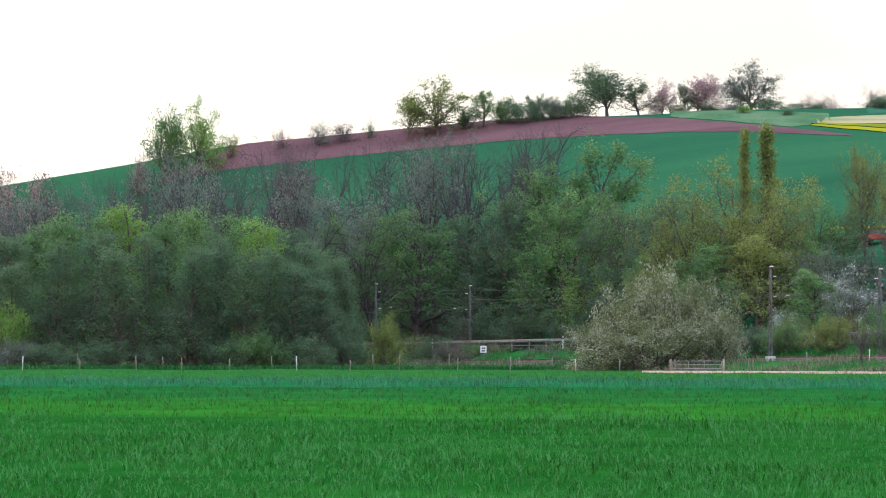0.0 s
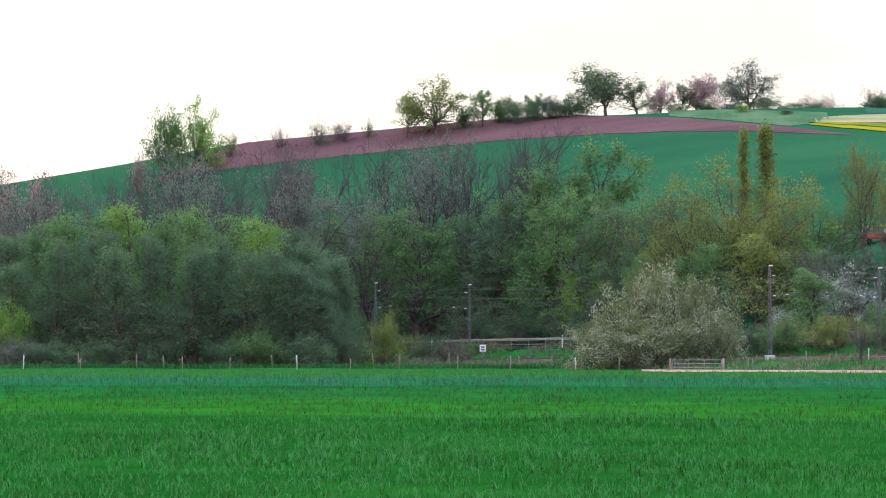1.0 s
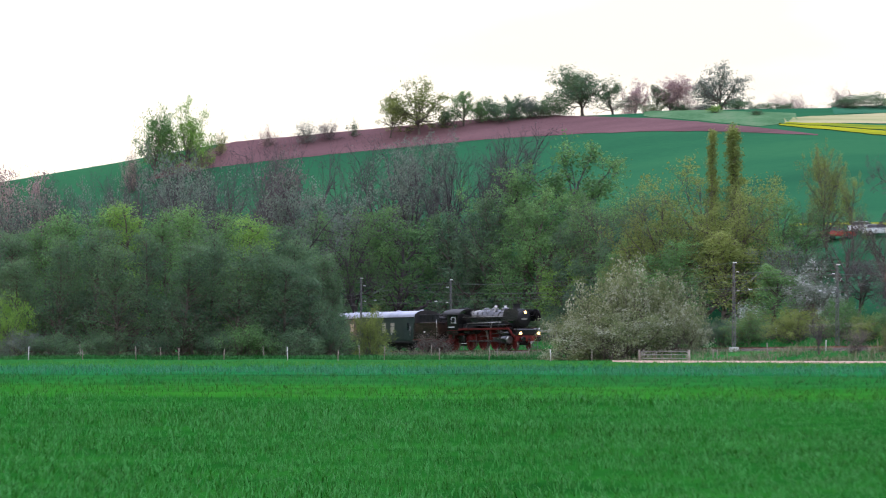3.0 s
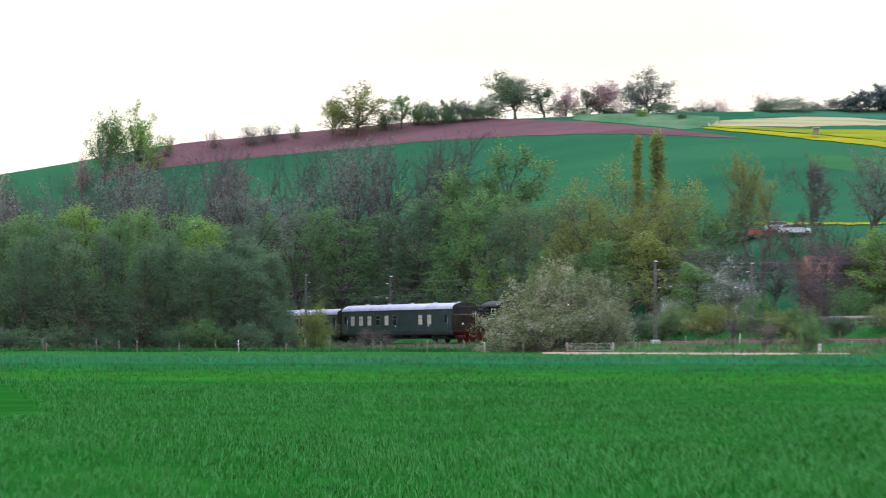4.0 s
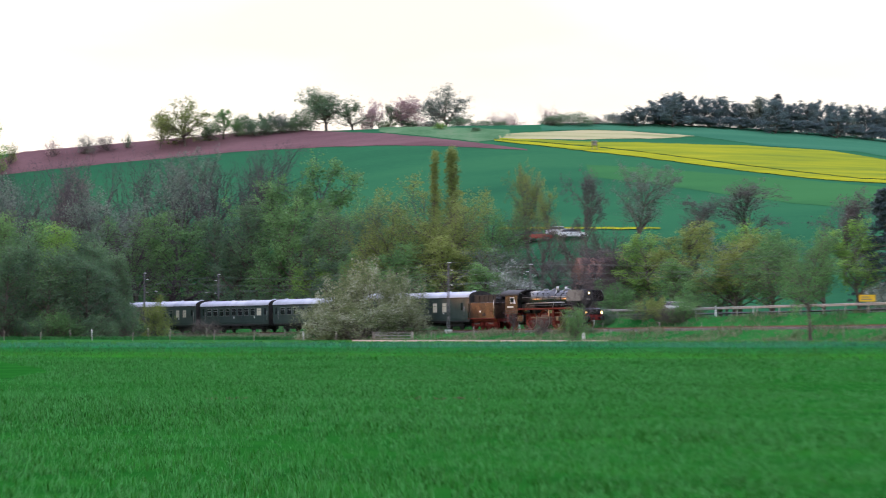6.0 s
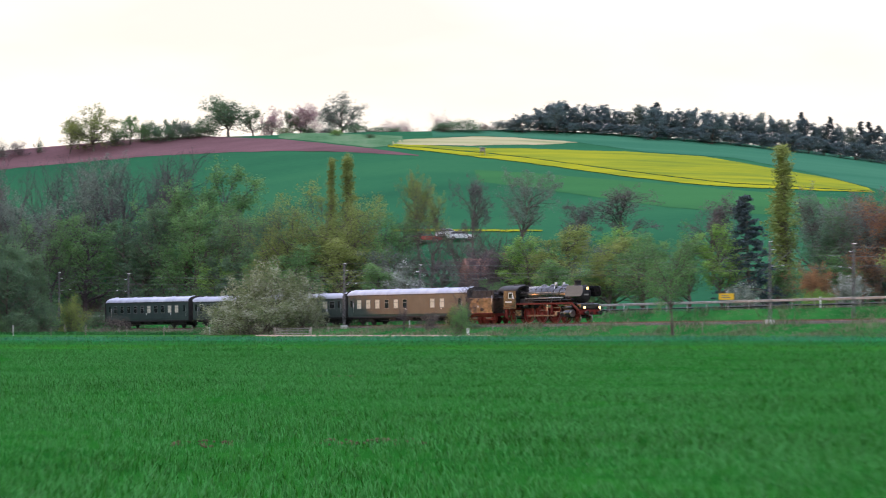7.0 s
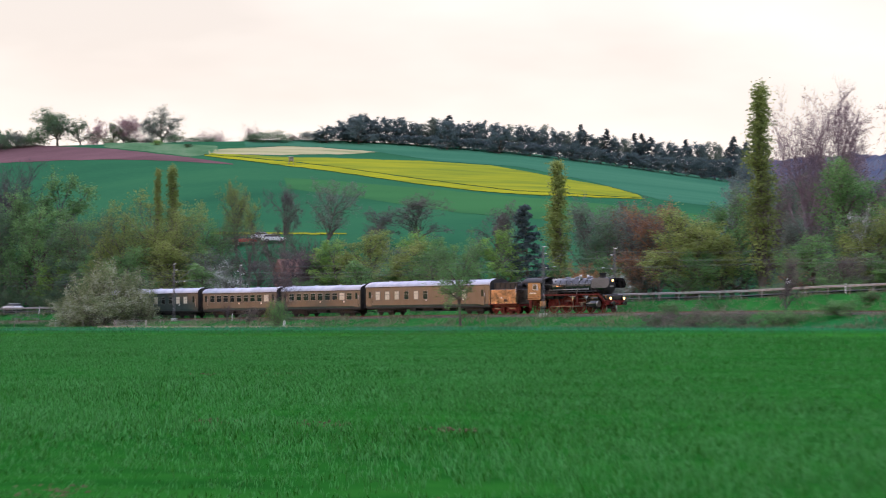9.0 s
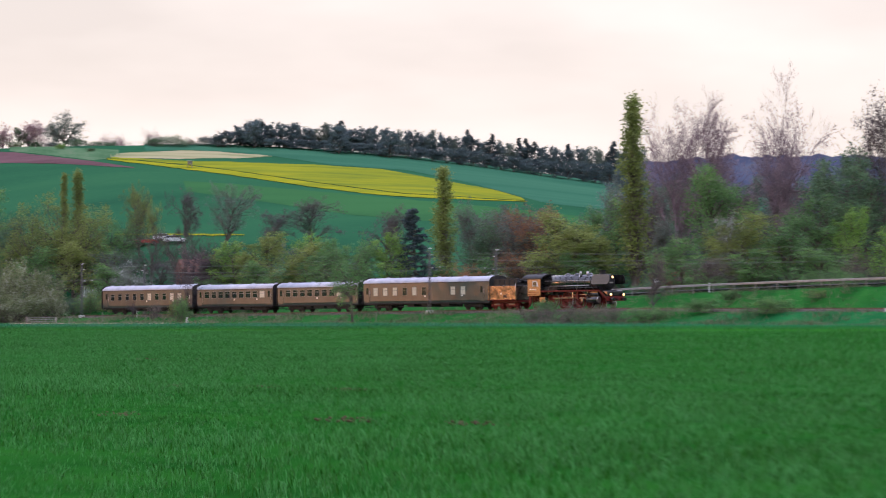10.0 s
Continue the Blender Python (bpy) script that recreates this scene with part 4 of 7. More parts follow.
tree("bud", "brown", 28.6, 339.0, 12.0, 6.4, barkm="twig")
tree("bare", "pink", 31.0, 341.0, 12.4, 6.2, barkm="twig")
tree("twiggy", "brown", 26.4, 341.0, 7.4, 7.0)
# the orchard tree and the trees beside the road
tree("orchard", "green", 42.0, 238.0, 12.9, 8.9)
tree("fir", "needle", 58.8, 302.0, 18.3, 7.7)
tree("poplar", "olive", 65.0, 312.0, 25.4, 4.6)
tree("bud", "brown", 59.8, 352.0, 20.5, 8.5)
tree("leafy", "fresh", 55.0, 300.0, 14.8, 6.5)
tree("leafy", "green", 50.7, 300.0, 12.3, 6.9)
tree("bud", "grey", 73.5, 340.0, 21.3, 7.5)
tree("bud", "brown", 82.0, 335.0, 20.2, 14.0)
tree("bud", "grey", 77.3, 332.0, 19.6, 10.6)
tree("bud", "rust", 82.8, 325.0, 19.4, 10.5)
tree("leafy", "olive", 80.7, 290.0, 15.9, 11.2)
tree("bush", "whitebloom", 55.8, 285.0, 6.8, 4.6)
tree("bush", "whitebloom", 69.3, 283.0, 7.8, 5.5)
tree("bush", "rust", 62.2, 272.0, 9.2, 5.7)
tree("bush", "fresh", 62.4, 266.0, 5.8, 5.0)
tree("bud", "rust", 75.5, 300.0, 11.6, 8.4)
tree("leafy", "green", 70.8, 305.0, 10.9, 7.7)
tree("leafy", "green", 63.0, 305.0, 9.3, 7.0)
tree("leafy", "green", 45.0, 305.0, 12.4, 8.5)
tree("leafy", "olive", 41.2, 315.0, 13.4, 9.5)
tree("leafy", "green", 81.3, 285.0, 11.3, 8.1)
# the big poplar, the bare giants and the trees towards the end of the line
tree("poplar", "olive", 90.4, 280.0, 35.5, 5.4)
tree("bud", "brown", 95.2, 290.0, 22.9, 6.3)
tree("giant", "pink", 101.2, 304.0, 36.0, 12.5, barkm="pale_twig")
tree("giant", "pink", 109.5, 306.0, 37.5, 14.0, barkm="pale_twig")
tree("giant", "pink", 117.4, 302.0, 41.0, 12.5, barkm="pale_twig")
tree("leafy", "green", 103.8, 288.0, 24.7, 14.1)
tree("leafy", "olive", 104.9, 262.0, 17.0, 12.5)
tree("leafy", "green", 109.2, 258.0, 16.1, 9.9)
tree("leafy", "dark", 121.0, 276.0, 25.4, 14.6)
tree("bud", "brown", 131.4, 286.0, 37.6, 10.5)
tree("leafy", "dark", 128.4, 280.0, 27.8, 12.1)
tree("leafy", "fresh", 118.4, 250.0, 17.2, 6.5)
tree("leafy", "fresh", 122.3, 244.0, 15.3, 7.2)
tree("leafy", "green", 115.5, 270.0, 20.3, 11.9)
tree("bud", "whitebloom", 101.4, 262.0, 17.0, 4.2)
tree("leafy", "green", 92.8, 254.0, 13.0, 9.0)
tree("bud", "scrub", 90.0, 226.0, 9.6, 8.5)
tree("twiggy", "rust", 91.9, 262.0, 8.9, 7.5)
tree("bud", "grey", 97.1, 284.0, 17.2, 7.8)
tree("leafy", "olive", 82.3, 292.0, 17.8, 13.3)
tree("bud", "rust", 81.4, 318.0, 19.8, 11.1)
tree("leafy", "green", 89.6, 300.0, 20.3, 9.9)
tree("bud", "grey", 76.2, 318.0, 18.1, 10.2)
tree("leafy", "green", 110.6, 246.0, 11.2, 9.7)
tree("twiggy", "scrub", 116.6, 240.0, 11.1, 8.8)
tree("leafy", "green", 104.3, 252.0, 11.3, 9.0)
tree("leafy", "olive", 86.5, 290.0, 13.7, 9.7)
tree("bush", "green", 88.4, 224.4, 4.5, 8.5)
tree("bush", "dark", 84.1, 231.2, 3.3, 7.0)
tree("twiggy", "scrub", 61.7, 196.0, 2.7, 7.2)
tree("twiggy", "scrub", 66.5, 194.0, 3.3, 10.1)
tree("twiggy", "scrub", 71.4, 192.0, 3.0, 7.9)
tree("bush", "green", 75.4, 190.0, 2.3, 6.4)
tree("bush", "green", 82.0, 186.0, 2.2, 6.4)
tree("bush", "green", 87.3, 177.1, 2.0, 7.6)
tree("bush", "green", 102.8, 201.4, 2.0, 8.8)
tree("bush", "green", 18.9, 268.0, 4.0, 3.4)
tree("bush", "green", 66.1, 211.1, 3.7, 4.7)
# small trees on the near side of the railway
tree("bare", "grey", 20.9, 283.4, 7.5, 4.6, barkm="twig")
tree("bud", "scrub", 76.6, 193.3, 9.6, 3.6, barkm="twig")
tree("bare", "brown", 13.1, 293.9, 4.1, 3.0, barkm="twig")
tree("twiggy", "scrub", 16.2, 290.0, 3.4, 3.2, barkm="twig")
# backing trees behind the road
tree("bud", "grey", 97.9, 338.0, 24.7, 9.1, group="backing trees behind the road")
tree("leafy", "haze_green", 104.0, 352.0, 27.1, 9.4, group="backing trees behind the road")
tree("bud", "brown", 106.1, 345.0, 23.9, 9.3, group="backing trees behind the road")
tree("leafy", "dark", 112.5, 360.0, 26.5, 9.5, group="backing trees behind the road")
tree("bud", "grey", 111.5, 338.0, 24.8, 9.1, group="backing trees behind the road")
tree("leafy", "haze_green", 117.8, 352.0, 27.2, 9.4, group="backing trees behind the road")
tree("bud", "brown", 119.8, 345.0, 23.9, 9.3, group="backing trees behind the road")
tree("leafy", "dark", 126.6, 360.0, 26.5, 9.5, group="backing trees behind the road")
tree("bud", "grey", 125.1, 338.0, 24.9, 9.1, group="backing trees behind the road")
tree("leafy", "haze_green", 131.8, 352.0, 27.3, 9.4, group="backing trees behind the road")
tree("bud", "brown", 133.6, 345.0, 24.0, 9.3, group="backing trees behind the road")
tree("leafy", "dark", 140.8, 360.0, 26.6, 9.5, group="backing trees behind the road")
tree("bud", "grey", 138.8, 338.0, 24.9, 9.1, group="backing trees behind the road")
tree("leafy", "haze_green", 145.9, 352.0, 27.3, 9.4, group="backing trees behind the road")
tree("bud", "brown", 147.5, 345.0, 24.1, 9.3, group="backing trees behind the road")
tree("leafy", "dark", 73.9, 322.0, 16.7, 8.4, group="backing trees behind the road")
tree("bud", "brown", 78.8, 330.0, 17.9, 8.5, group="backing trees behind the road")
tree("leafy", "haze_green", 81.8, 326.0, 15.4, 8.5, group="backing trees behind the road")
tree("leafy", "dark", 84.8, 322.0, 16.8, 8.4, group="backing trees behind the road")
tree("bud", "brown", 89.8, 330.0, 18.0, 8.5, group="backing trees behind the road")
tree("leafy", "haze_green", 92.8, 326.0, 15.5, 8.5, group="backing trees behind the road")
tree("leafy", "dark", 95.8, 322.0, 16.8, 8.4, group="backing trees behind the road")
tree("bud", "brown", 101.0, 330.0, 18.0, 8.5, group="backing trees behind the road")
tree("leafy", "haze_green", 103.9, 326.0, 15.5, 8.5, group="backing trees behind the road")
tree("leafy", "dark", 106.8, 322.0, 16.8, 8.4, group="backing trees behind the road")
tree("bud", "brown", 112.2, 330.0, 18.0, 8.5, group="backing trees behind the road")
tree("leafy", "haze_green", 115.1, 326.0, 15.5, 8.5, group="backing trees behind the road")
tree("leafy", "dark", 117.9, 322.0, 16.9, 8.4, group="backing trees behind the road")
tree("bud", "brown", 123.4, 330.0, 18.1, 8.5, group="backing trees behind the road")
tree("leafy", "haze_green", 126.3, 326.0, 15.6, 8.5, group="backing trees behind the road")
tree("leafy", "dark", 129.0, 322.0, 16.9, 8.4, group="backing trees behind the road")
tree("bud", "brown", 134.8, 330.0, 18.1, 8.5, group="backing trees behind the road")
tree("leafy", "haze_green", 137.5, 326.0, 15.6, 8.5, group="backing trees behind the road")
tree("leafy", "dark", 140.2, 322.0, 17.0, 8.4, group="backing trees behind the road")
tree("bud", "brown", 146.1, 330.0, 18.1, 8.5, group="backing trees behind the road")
tree("bush", "dark", 93.0, 268.0, 9.0, 6.8, group="backing trees behind the road")
tree("bush", "green", 95.3, 262.0, 10.2, 6.7, group="backing trees behind the road")
tree("bush", "haze_green", 100.9, 272.0, 8.2, 6.8, group="backing trees behind the road")
tree("bush", "dark", 103.6, 268.0, 9.0, 6.8, group="backing trees behind the road")
tree("bush", "green", 105.7, 262.0, 10.2, 6.7, group="backing trees behind the road")
tree("bush", "haze_green", 111.5, 272.0, 8.2, 6.8, group="backing trees behind the road")
tree("bush", "dark", 114.1, 268.0, 9.0, 6.8, group="backing trees behind the road")
tree("bush", "green", 116.2, 262.0, 10.2, 6.7, group="backing trees behind the road")
tree("bush", "haze_green", 122.2, 272.0, 8.2, 6.8, group="backing trees behind the road")
tree("bush", "dark", 124.8, 268.0, 9.0, 6.8, group="backing trees behind the road")
tree("bush", "green", 126.7, 262.0, 10.3, 6.7, group="backing trees behind the road")
# trees and scrub along the crest
tree("round", "green", -84.6, 516.0, 39.4, 6.6, group="trees along the crest")
tree("round", "fresh", -79.3, 516.0, 40.3, 7.8, group="trees along the crest")
tree("round", "olive", -42.0, 519.0, 43.9, 10.9, group="trees along the crest")
tree("bud", "olive", -46.7, 519.0, 40.3, 4.9, group="trees along the crest")
tree("leafy", "green", -35.0, 521.0, 41.8, 5.1, group="trees along the crest")
tree("bush", "dark", -38.0, 521.0, 39.3, 4.4, group="trees along the crest")
tree("round", "dark", -15.9, 523.0, 45.9, 11.4, group="trees along the crest")
tree("leafy", "dark", -11.1, 525.0, 43.3, 6.2, group="trees along the crest")
tree("round", "pink", -7.4, 527.0, 44.1, 4.9, barkm="pale_twig", group="trees along the crest")
tree("round", "pink", -2.0, 527.0, 44.7, 7.1, barkm="pale_twig", group="trees along the crest")
tree("leafy", "dark", -4.3, 527.0, 43.1, 3.9, group="trees along the crest")
tree("round", "grey", 6.6, 531.0, 47.1, 9.8, group="trees along the crest")
tree("bush", "bloom", -5.8, 523.0, 39.7, 5.3, group="trees along the crest")
tree("bush", "dark", -31.3, 523.0, 41.0, 5.3, group="scrub along the crest")
tree("bush", "dark", -27.8, 523.0, 41.3, 5.3, group="scrub along the crest")
tree("bush", "grey", -24.2, 523.0, 41.0, 5.3, group="scrub along the crest")
tree("bush", "dark", -20.7, 523.0, 41.6, 5.3, group="scrub along the crest")
tree("bush", "green", -32.6, 522.0, 40.4, 3.5, group="scrub along the crest")
tree("bush", "dark", -22.4, 521.0, 40.1, 6.1, group="scrub along the crest")
tree("bush", "dark", -28.5, 521.0, 40.0, 6.1, group="scrub along the crest")
tree("bush", "fresh", 5.5, 515.0, 39.0, 2.6, group="scrub along the crest")
tree("bush", "dark", 11.4, 513.0, 37.2, 2.6, group="scrub along the crest")
tree("bush", "dark", 9.0, 523.0, 38.8, 5.3, group="scrub along the crest")
tree("bush", "dark", 16.2, 529.0, 39.8, 4.4, group="scrub along the crest")
tree("bush", "dark", 0.3, 527.0, 40.4, 5.3, group="scrub along the crest")
tree("bush", "dark", 13.6, 531.0, 40.4, 5.4, group="scrub along the crest")
tree("bush", "grey", 3.8, 527.0, 39.5, 5.3, group="scrub along the crest")
tree("twiggy", "pink", -87.8, 515.0, 32.3, 4.3, group="scrub along the crest")
tree("twiggy", "olive", -74.7, 520.5, 35.9, 3.5, group="scrub along the crest")
tree("twiggy", "pink", -66.8, 521.5, 36.9, 3.5, group="scrub along the crest")
tree("twiggy", "grey", -61.1, 521.5, 37.5, 5.2, group="scrub along the crest")
tree("twiggy", "brown", -56.7, 521.5, 37.4, 4.4, group="scrub along the crest")
tree("twiggy", "dark", -53.2, 522.0, 37.7, 2.6, group="scrub along the crest")
tree("twiggy", "pink", 17.4, 539.0, 42.5, 7.2, group="scrub along the crest")
tree("twiggy", "pink", 26.4, 539.0, 43.8, 5.1, group="scrub along the crest")
tree("twiggy", "pink", 20.2, 541.0, 42.4, 4.5, group="scrub along the crest")
tree("bush", "dark", 25.5, 522.4, 40.8, 5.7, group="scrub along the crest")
tree("bush", "dark", 30.1, 524.0, 39.8, 8.0, group="scrub along the crest")
tree("bush", "pink", 34.8, 526.4, 40.6, 3.4, group="scrub along the crest")
tree("bush", "grey", 38.3, 528.0, 41.1, 6.9, group="scrub along the crest")
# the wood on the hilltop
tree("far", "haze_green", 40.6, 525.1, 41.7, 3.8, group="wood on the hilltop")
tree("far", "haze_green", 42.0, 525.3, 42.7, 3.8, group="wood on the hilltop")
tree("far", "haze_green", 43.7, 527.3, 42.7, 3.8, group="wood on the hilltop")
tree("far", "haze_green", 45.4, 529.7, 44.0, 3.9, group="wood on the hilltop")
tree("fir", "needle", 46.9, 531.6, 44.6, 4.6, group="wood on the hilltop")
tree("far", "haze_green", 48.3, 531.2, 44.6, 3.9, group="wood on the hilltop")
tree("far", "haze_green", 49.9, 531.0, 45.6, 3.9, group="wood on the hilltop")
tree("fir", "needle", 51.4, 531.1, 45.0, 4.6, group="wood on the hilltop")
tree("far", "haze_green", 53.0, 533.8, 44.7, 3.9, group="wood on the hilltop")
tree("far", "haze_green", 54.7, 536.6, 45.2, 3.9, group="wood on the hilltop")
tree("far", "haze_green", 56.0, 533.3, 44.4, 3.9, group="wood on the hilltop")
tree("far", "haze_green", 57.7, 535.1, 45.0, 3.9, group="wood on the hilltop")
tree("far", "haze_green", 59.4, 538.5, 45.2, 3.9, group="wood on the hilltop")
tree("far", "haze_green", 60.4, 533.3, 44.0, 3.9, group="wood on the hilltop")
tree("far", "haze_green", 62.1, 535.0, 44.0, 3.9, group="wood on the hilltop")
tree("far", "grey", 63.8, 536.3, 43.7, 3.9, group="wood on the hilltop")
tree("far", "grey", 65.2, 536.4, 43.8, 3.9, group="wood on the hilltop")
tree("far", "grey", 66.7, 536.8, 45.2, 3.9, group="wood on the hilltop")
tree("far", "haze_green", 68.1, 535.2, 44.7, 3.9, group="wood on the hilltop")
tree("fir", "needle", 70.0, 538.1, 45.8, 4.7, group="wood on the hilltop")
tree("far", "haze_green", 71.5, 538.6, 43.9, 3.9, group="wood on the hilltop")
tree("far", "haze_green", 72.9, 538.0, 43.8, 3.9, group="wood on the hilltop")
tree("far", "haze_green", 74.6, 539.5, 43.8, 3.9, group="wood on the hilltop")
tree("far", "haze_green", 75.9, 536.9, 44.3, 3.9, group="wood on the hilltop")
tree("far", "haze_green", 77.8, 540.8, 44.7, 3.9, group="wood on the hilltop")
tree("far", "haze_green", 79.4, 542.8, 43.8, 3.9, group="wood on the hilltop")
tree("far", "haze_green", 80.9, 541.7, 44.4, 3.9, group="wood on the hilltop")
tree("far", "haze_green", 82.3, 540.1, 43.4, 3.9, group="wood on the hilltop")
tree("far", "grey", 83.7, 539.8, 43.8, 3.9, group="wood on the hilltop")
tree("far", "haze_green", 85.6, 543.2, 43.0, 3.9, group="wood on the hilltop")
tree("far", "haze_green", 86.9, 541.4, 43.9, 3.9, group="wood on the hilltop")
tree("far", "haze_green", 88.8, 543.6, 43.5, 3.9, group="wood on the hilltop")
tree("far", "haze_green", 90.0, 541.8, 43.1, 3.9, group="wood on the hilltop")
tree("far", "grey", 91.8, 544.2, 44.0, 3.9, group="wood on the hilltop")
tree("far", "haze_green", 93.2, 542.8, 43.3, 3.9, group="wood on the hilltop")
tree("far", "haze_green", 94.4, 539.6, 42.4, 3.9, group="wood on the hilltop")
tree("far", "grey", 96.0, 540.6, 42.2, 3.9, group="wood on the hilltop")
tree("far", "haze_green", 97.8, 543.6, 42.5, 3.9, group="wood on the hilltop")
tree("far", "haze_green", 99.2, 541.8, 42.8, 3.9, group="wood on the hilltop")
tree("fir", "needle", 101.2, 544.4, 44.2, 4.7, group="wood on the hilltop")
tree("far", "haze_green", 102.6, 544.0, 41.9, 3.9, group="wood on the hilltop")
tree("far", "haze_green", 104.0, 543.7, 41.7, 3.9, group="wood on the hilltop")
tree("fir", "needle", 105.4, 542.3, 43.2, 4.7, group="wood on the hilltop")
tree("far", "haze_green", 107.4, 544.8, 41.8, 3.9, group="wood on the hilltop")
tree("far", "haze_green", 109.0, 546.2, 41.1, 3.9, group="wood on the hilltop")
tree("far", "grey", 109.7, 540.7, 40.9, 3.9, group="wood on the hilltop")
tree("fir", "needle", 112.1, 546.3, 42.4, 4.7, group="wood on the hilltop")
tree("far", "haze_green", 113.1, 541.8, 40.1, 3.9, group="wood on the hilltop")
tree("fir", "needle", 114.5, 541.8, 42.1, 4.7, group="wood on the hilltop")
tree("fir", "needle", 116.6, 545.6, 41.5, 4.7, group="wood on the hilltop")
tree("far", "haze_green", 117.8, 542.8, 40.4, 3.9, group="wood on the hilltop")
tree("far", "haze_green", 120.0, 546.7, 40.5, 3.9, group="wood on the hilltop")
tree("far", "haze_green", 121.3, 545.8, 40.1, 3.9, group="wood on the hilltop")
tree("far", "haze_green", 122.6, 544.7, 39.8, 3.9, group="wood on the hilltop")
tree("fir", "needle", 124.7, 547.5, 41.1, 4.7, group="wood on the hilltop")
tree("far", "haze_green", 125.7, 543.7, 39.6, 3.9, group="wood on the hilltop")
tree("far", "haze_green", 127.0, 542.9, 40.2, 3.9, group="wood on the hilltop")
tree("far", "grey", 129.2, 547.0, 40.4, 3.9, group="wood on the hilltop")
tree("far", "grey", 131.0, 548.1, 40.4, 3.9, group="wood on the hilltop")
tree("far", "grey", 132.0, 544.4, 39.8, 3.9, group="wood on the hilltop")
tree("fir", "needle", 133.5, 544.2, 40.5, 4.7, group="wood on the hilltop")
tree("fir", "needle", 135.4, 546.6, 41.8, 4.7, group="wood on the hilltop")
tree("far", "haze_green", 136.7, 544.9, 39.9, 3.9, group="wood on the hilltop")
tree("fir", "needle", 138.3, 545.0, 40.4, 4.7, group="wood on the hilltop")
tree("fir", "needle", 140.4, 547.9, 41.9, 4.7, group="wood on the hilltop")
tree("far", "haze_green", 142.1, 549.0, 40.6, 3.9, group="wood on the hilltop")
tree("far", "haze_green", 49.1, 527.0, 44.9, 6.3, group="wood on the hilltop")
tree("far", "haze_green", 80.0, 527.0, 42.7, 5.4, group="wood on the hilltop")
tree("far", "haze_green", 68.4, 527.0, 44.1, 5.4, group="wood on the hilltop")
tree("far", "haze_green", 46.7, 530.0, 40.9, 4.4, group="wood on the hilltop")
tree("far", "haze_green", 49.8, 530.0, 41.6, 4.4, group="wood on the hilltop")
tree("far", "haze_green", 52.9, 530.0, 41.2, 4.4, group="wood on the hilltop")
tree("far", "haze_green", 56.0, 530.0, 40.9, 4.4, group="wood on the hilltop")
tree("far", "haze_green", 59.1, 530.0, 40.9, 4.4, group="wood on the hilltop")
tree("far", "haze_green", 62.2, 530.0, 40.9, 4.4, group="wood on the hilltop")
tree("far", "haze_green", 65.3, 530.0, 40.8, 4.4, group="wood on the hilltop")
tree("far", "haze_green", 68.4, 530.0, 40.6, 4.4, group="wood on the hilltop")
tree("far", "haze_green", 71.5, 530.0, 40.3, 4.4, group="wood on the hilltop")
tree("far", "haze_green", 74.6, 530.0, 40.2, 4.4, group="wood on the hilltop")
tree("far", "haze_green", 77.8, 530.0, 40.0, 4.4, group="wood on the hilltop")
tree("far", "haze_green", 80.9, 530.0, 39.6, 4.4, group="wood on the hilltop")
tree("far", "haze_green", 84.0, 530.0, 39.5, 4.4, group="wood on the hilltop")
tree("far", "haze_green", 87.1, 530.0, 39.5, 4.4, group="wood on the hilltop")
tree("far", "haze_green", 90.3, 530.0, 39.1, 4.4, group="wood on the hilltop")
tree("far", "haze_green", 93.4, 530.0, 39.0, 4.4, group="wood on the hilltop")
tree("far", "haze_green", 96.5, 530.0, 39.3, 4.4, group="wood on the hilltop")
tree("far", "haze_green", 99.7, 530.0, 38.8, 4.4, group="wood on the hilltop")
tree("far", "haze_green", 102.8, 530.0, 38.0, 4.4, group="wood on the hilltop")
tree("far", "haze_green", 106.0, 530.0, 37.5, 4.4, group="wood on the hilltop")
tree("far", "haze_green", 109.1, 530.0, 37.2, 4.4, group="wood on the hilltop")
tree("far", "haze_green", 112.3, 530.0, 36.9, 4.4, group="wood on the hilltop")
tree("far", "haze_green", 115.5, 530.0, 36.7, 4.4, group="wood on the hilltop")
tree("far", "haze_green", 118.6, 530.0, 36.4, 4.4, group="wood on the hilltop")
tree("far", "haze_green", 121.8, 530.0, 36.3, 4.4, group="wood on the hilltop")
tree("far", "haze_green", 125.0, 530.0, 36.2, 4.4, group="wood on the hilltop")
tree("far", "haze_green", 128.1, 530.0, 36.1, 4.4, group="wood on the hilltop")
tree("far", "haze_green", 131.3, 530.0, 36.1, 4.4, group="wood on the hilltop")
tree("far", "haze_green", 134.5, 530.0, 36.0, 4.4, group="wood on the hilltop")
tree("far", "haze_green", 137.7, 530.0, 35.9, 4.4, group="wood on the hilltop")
# scrub on the bank below the road
tree("bush", "green", -4.5, 351.3, 4.1, 5.0, group="scrub on the bank")
tree("bush", "dark", -2.2, 347.4, 4.1, 5.0, group="scrub on the bank")
tree("twiggy", "olive", 1.1, 344.2, 5.1, 5.7, group="scrub on the bank")
tree("twiggy", "green", 2.3, 340.3, 4.8, 4.8, group="scrub on the bank")
tree("bush", "dark", 4.7, 336.4, 4.3, 4.6, group="scrub on the bank")
tree("twiggy", "olive", 8.0, 333.2, 5.3, 5.8, group="scrub on the bank")
tree("twiggy", "green", 9.9, 329.7, 4.5, 4.8, group="scrub on the bank")
tree("bush", "olive", 12.1, 325.7, 5.2, 5.9, group="scrub on the bank")
tree("twiggy", "olive", 14.8, 322.1, 4.4, 5.4, group="scrub on the bank")
tree("twiggy", "green", 16.7, 318.5, 5.0, 4.6, group="scrub on the bank")
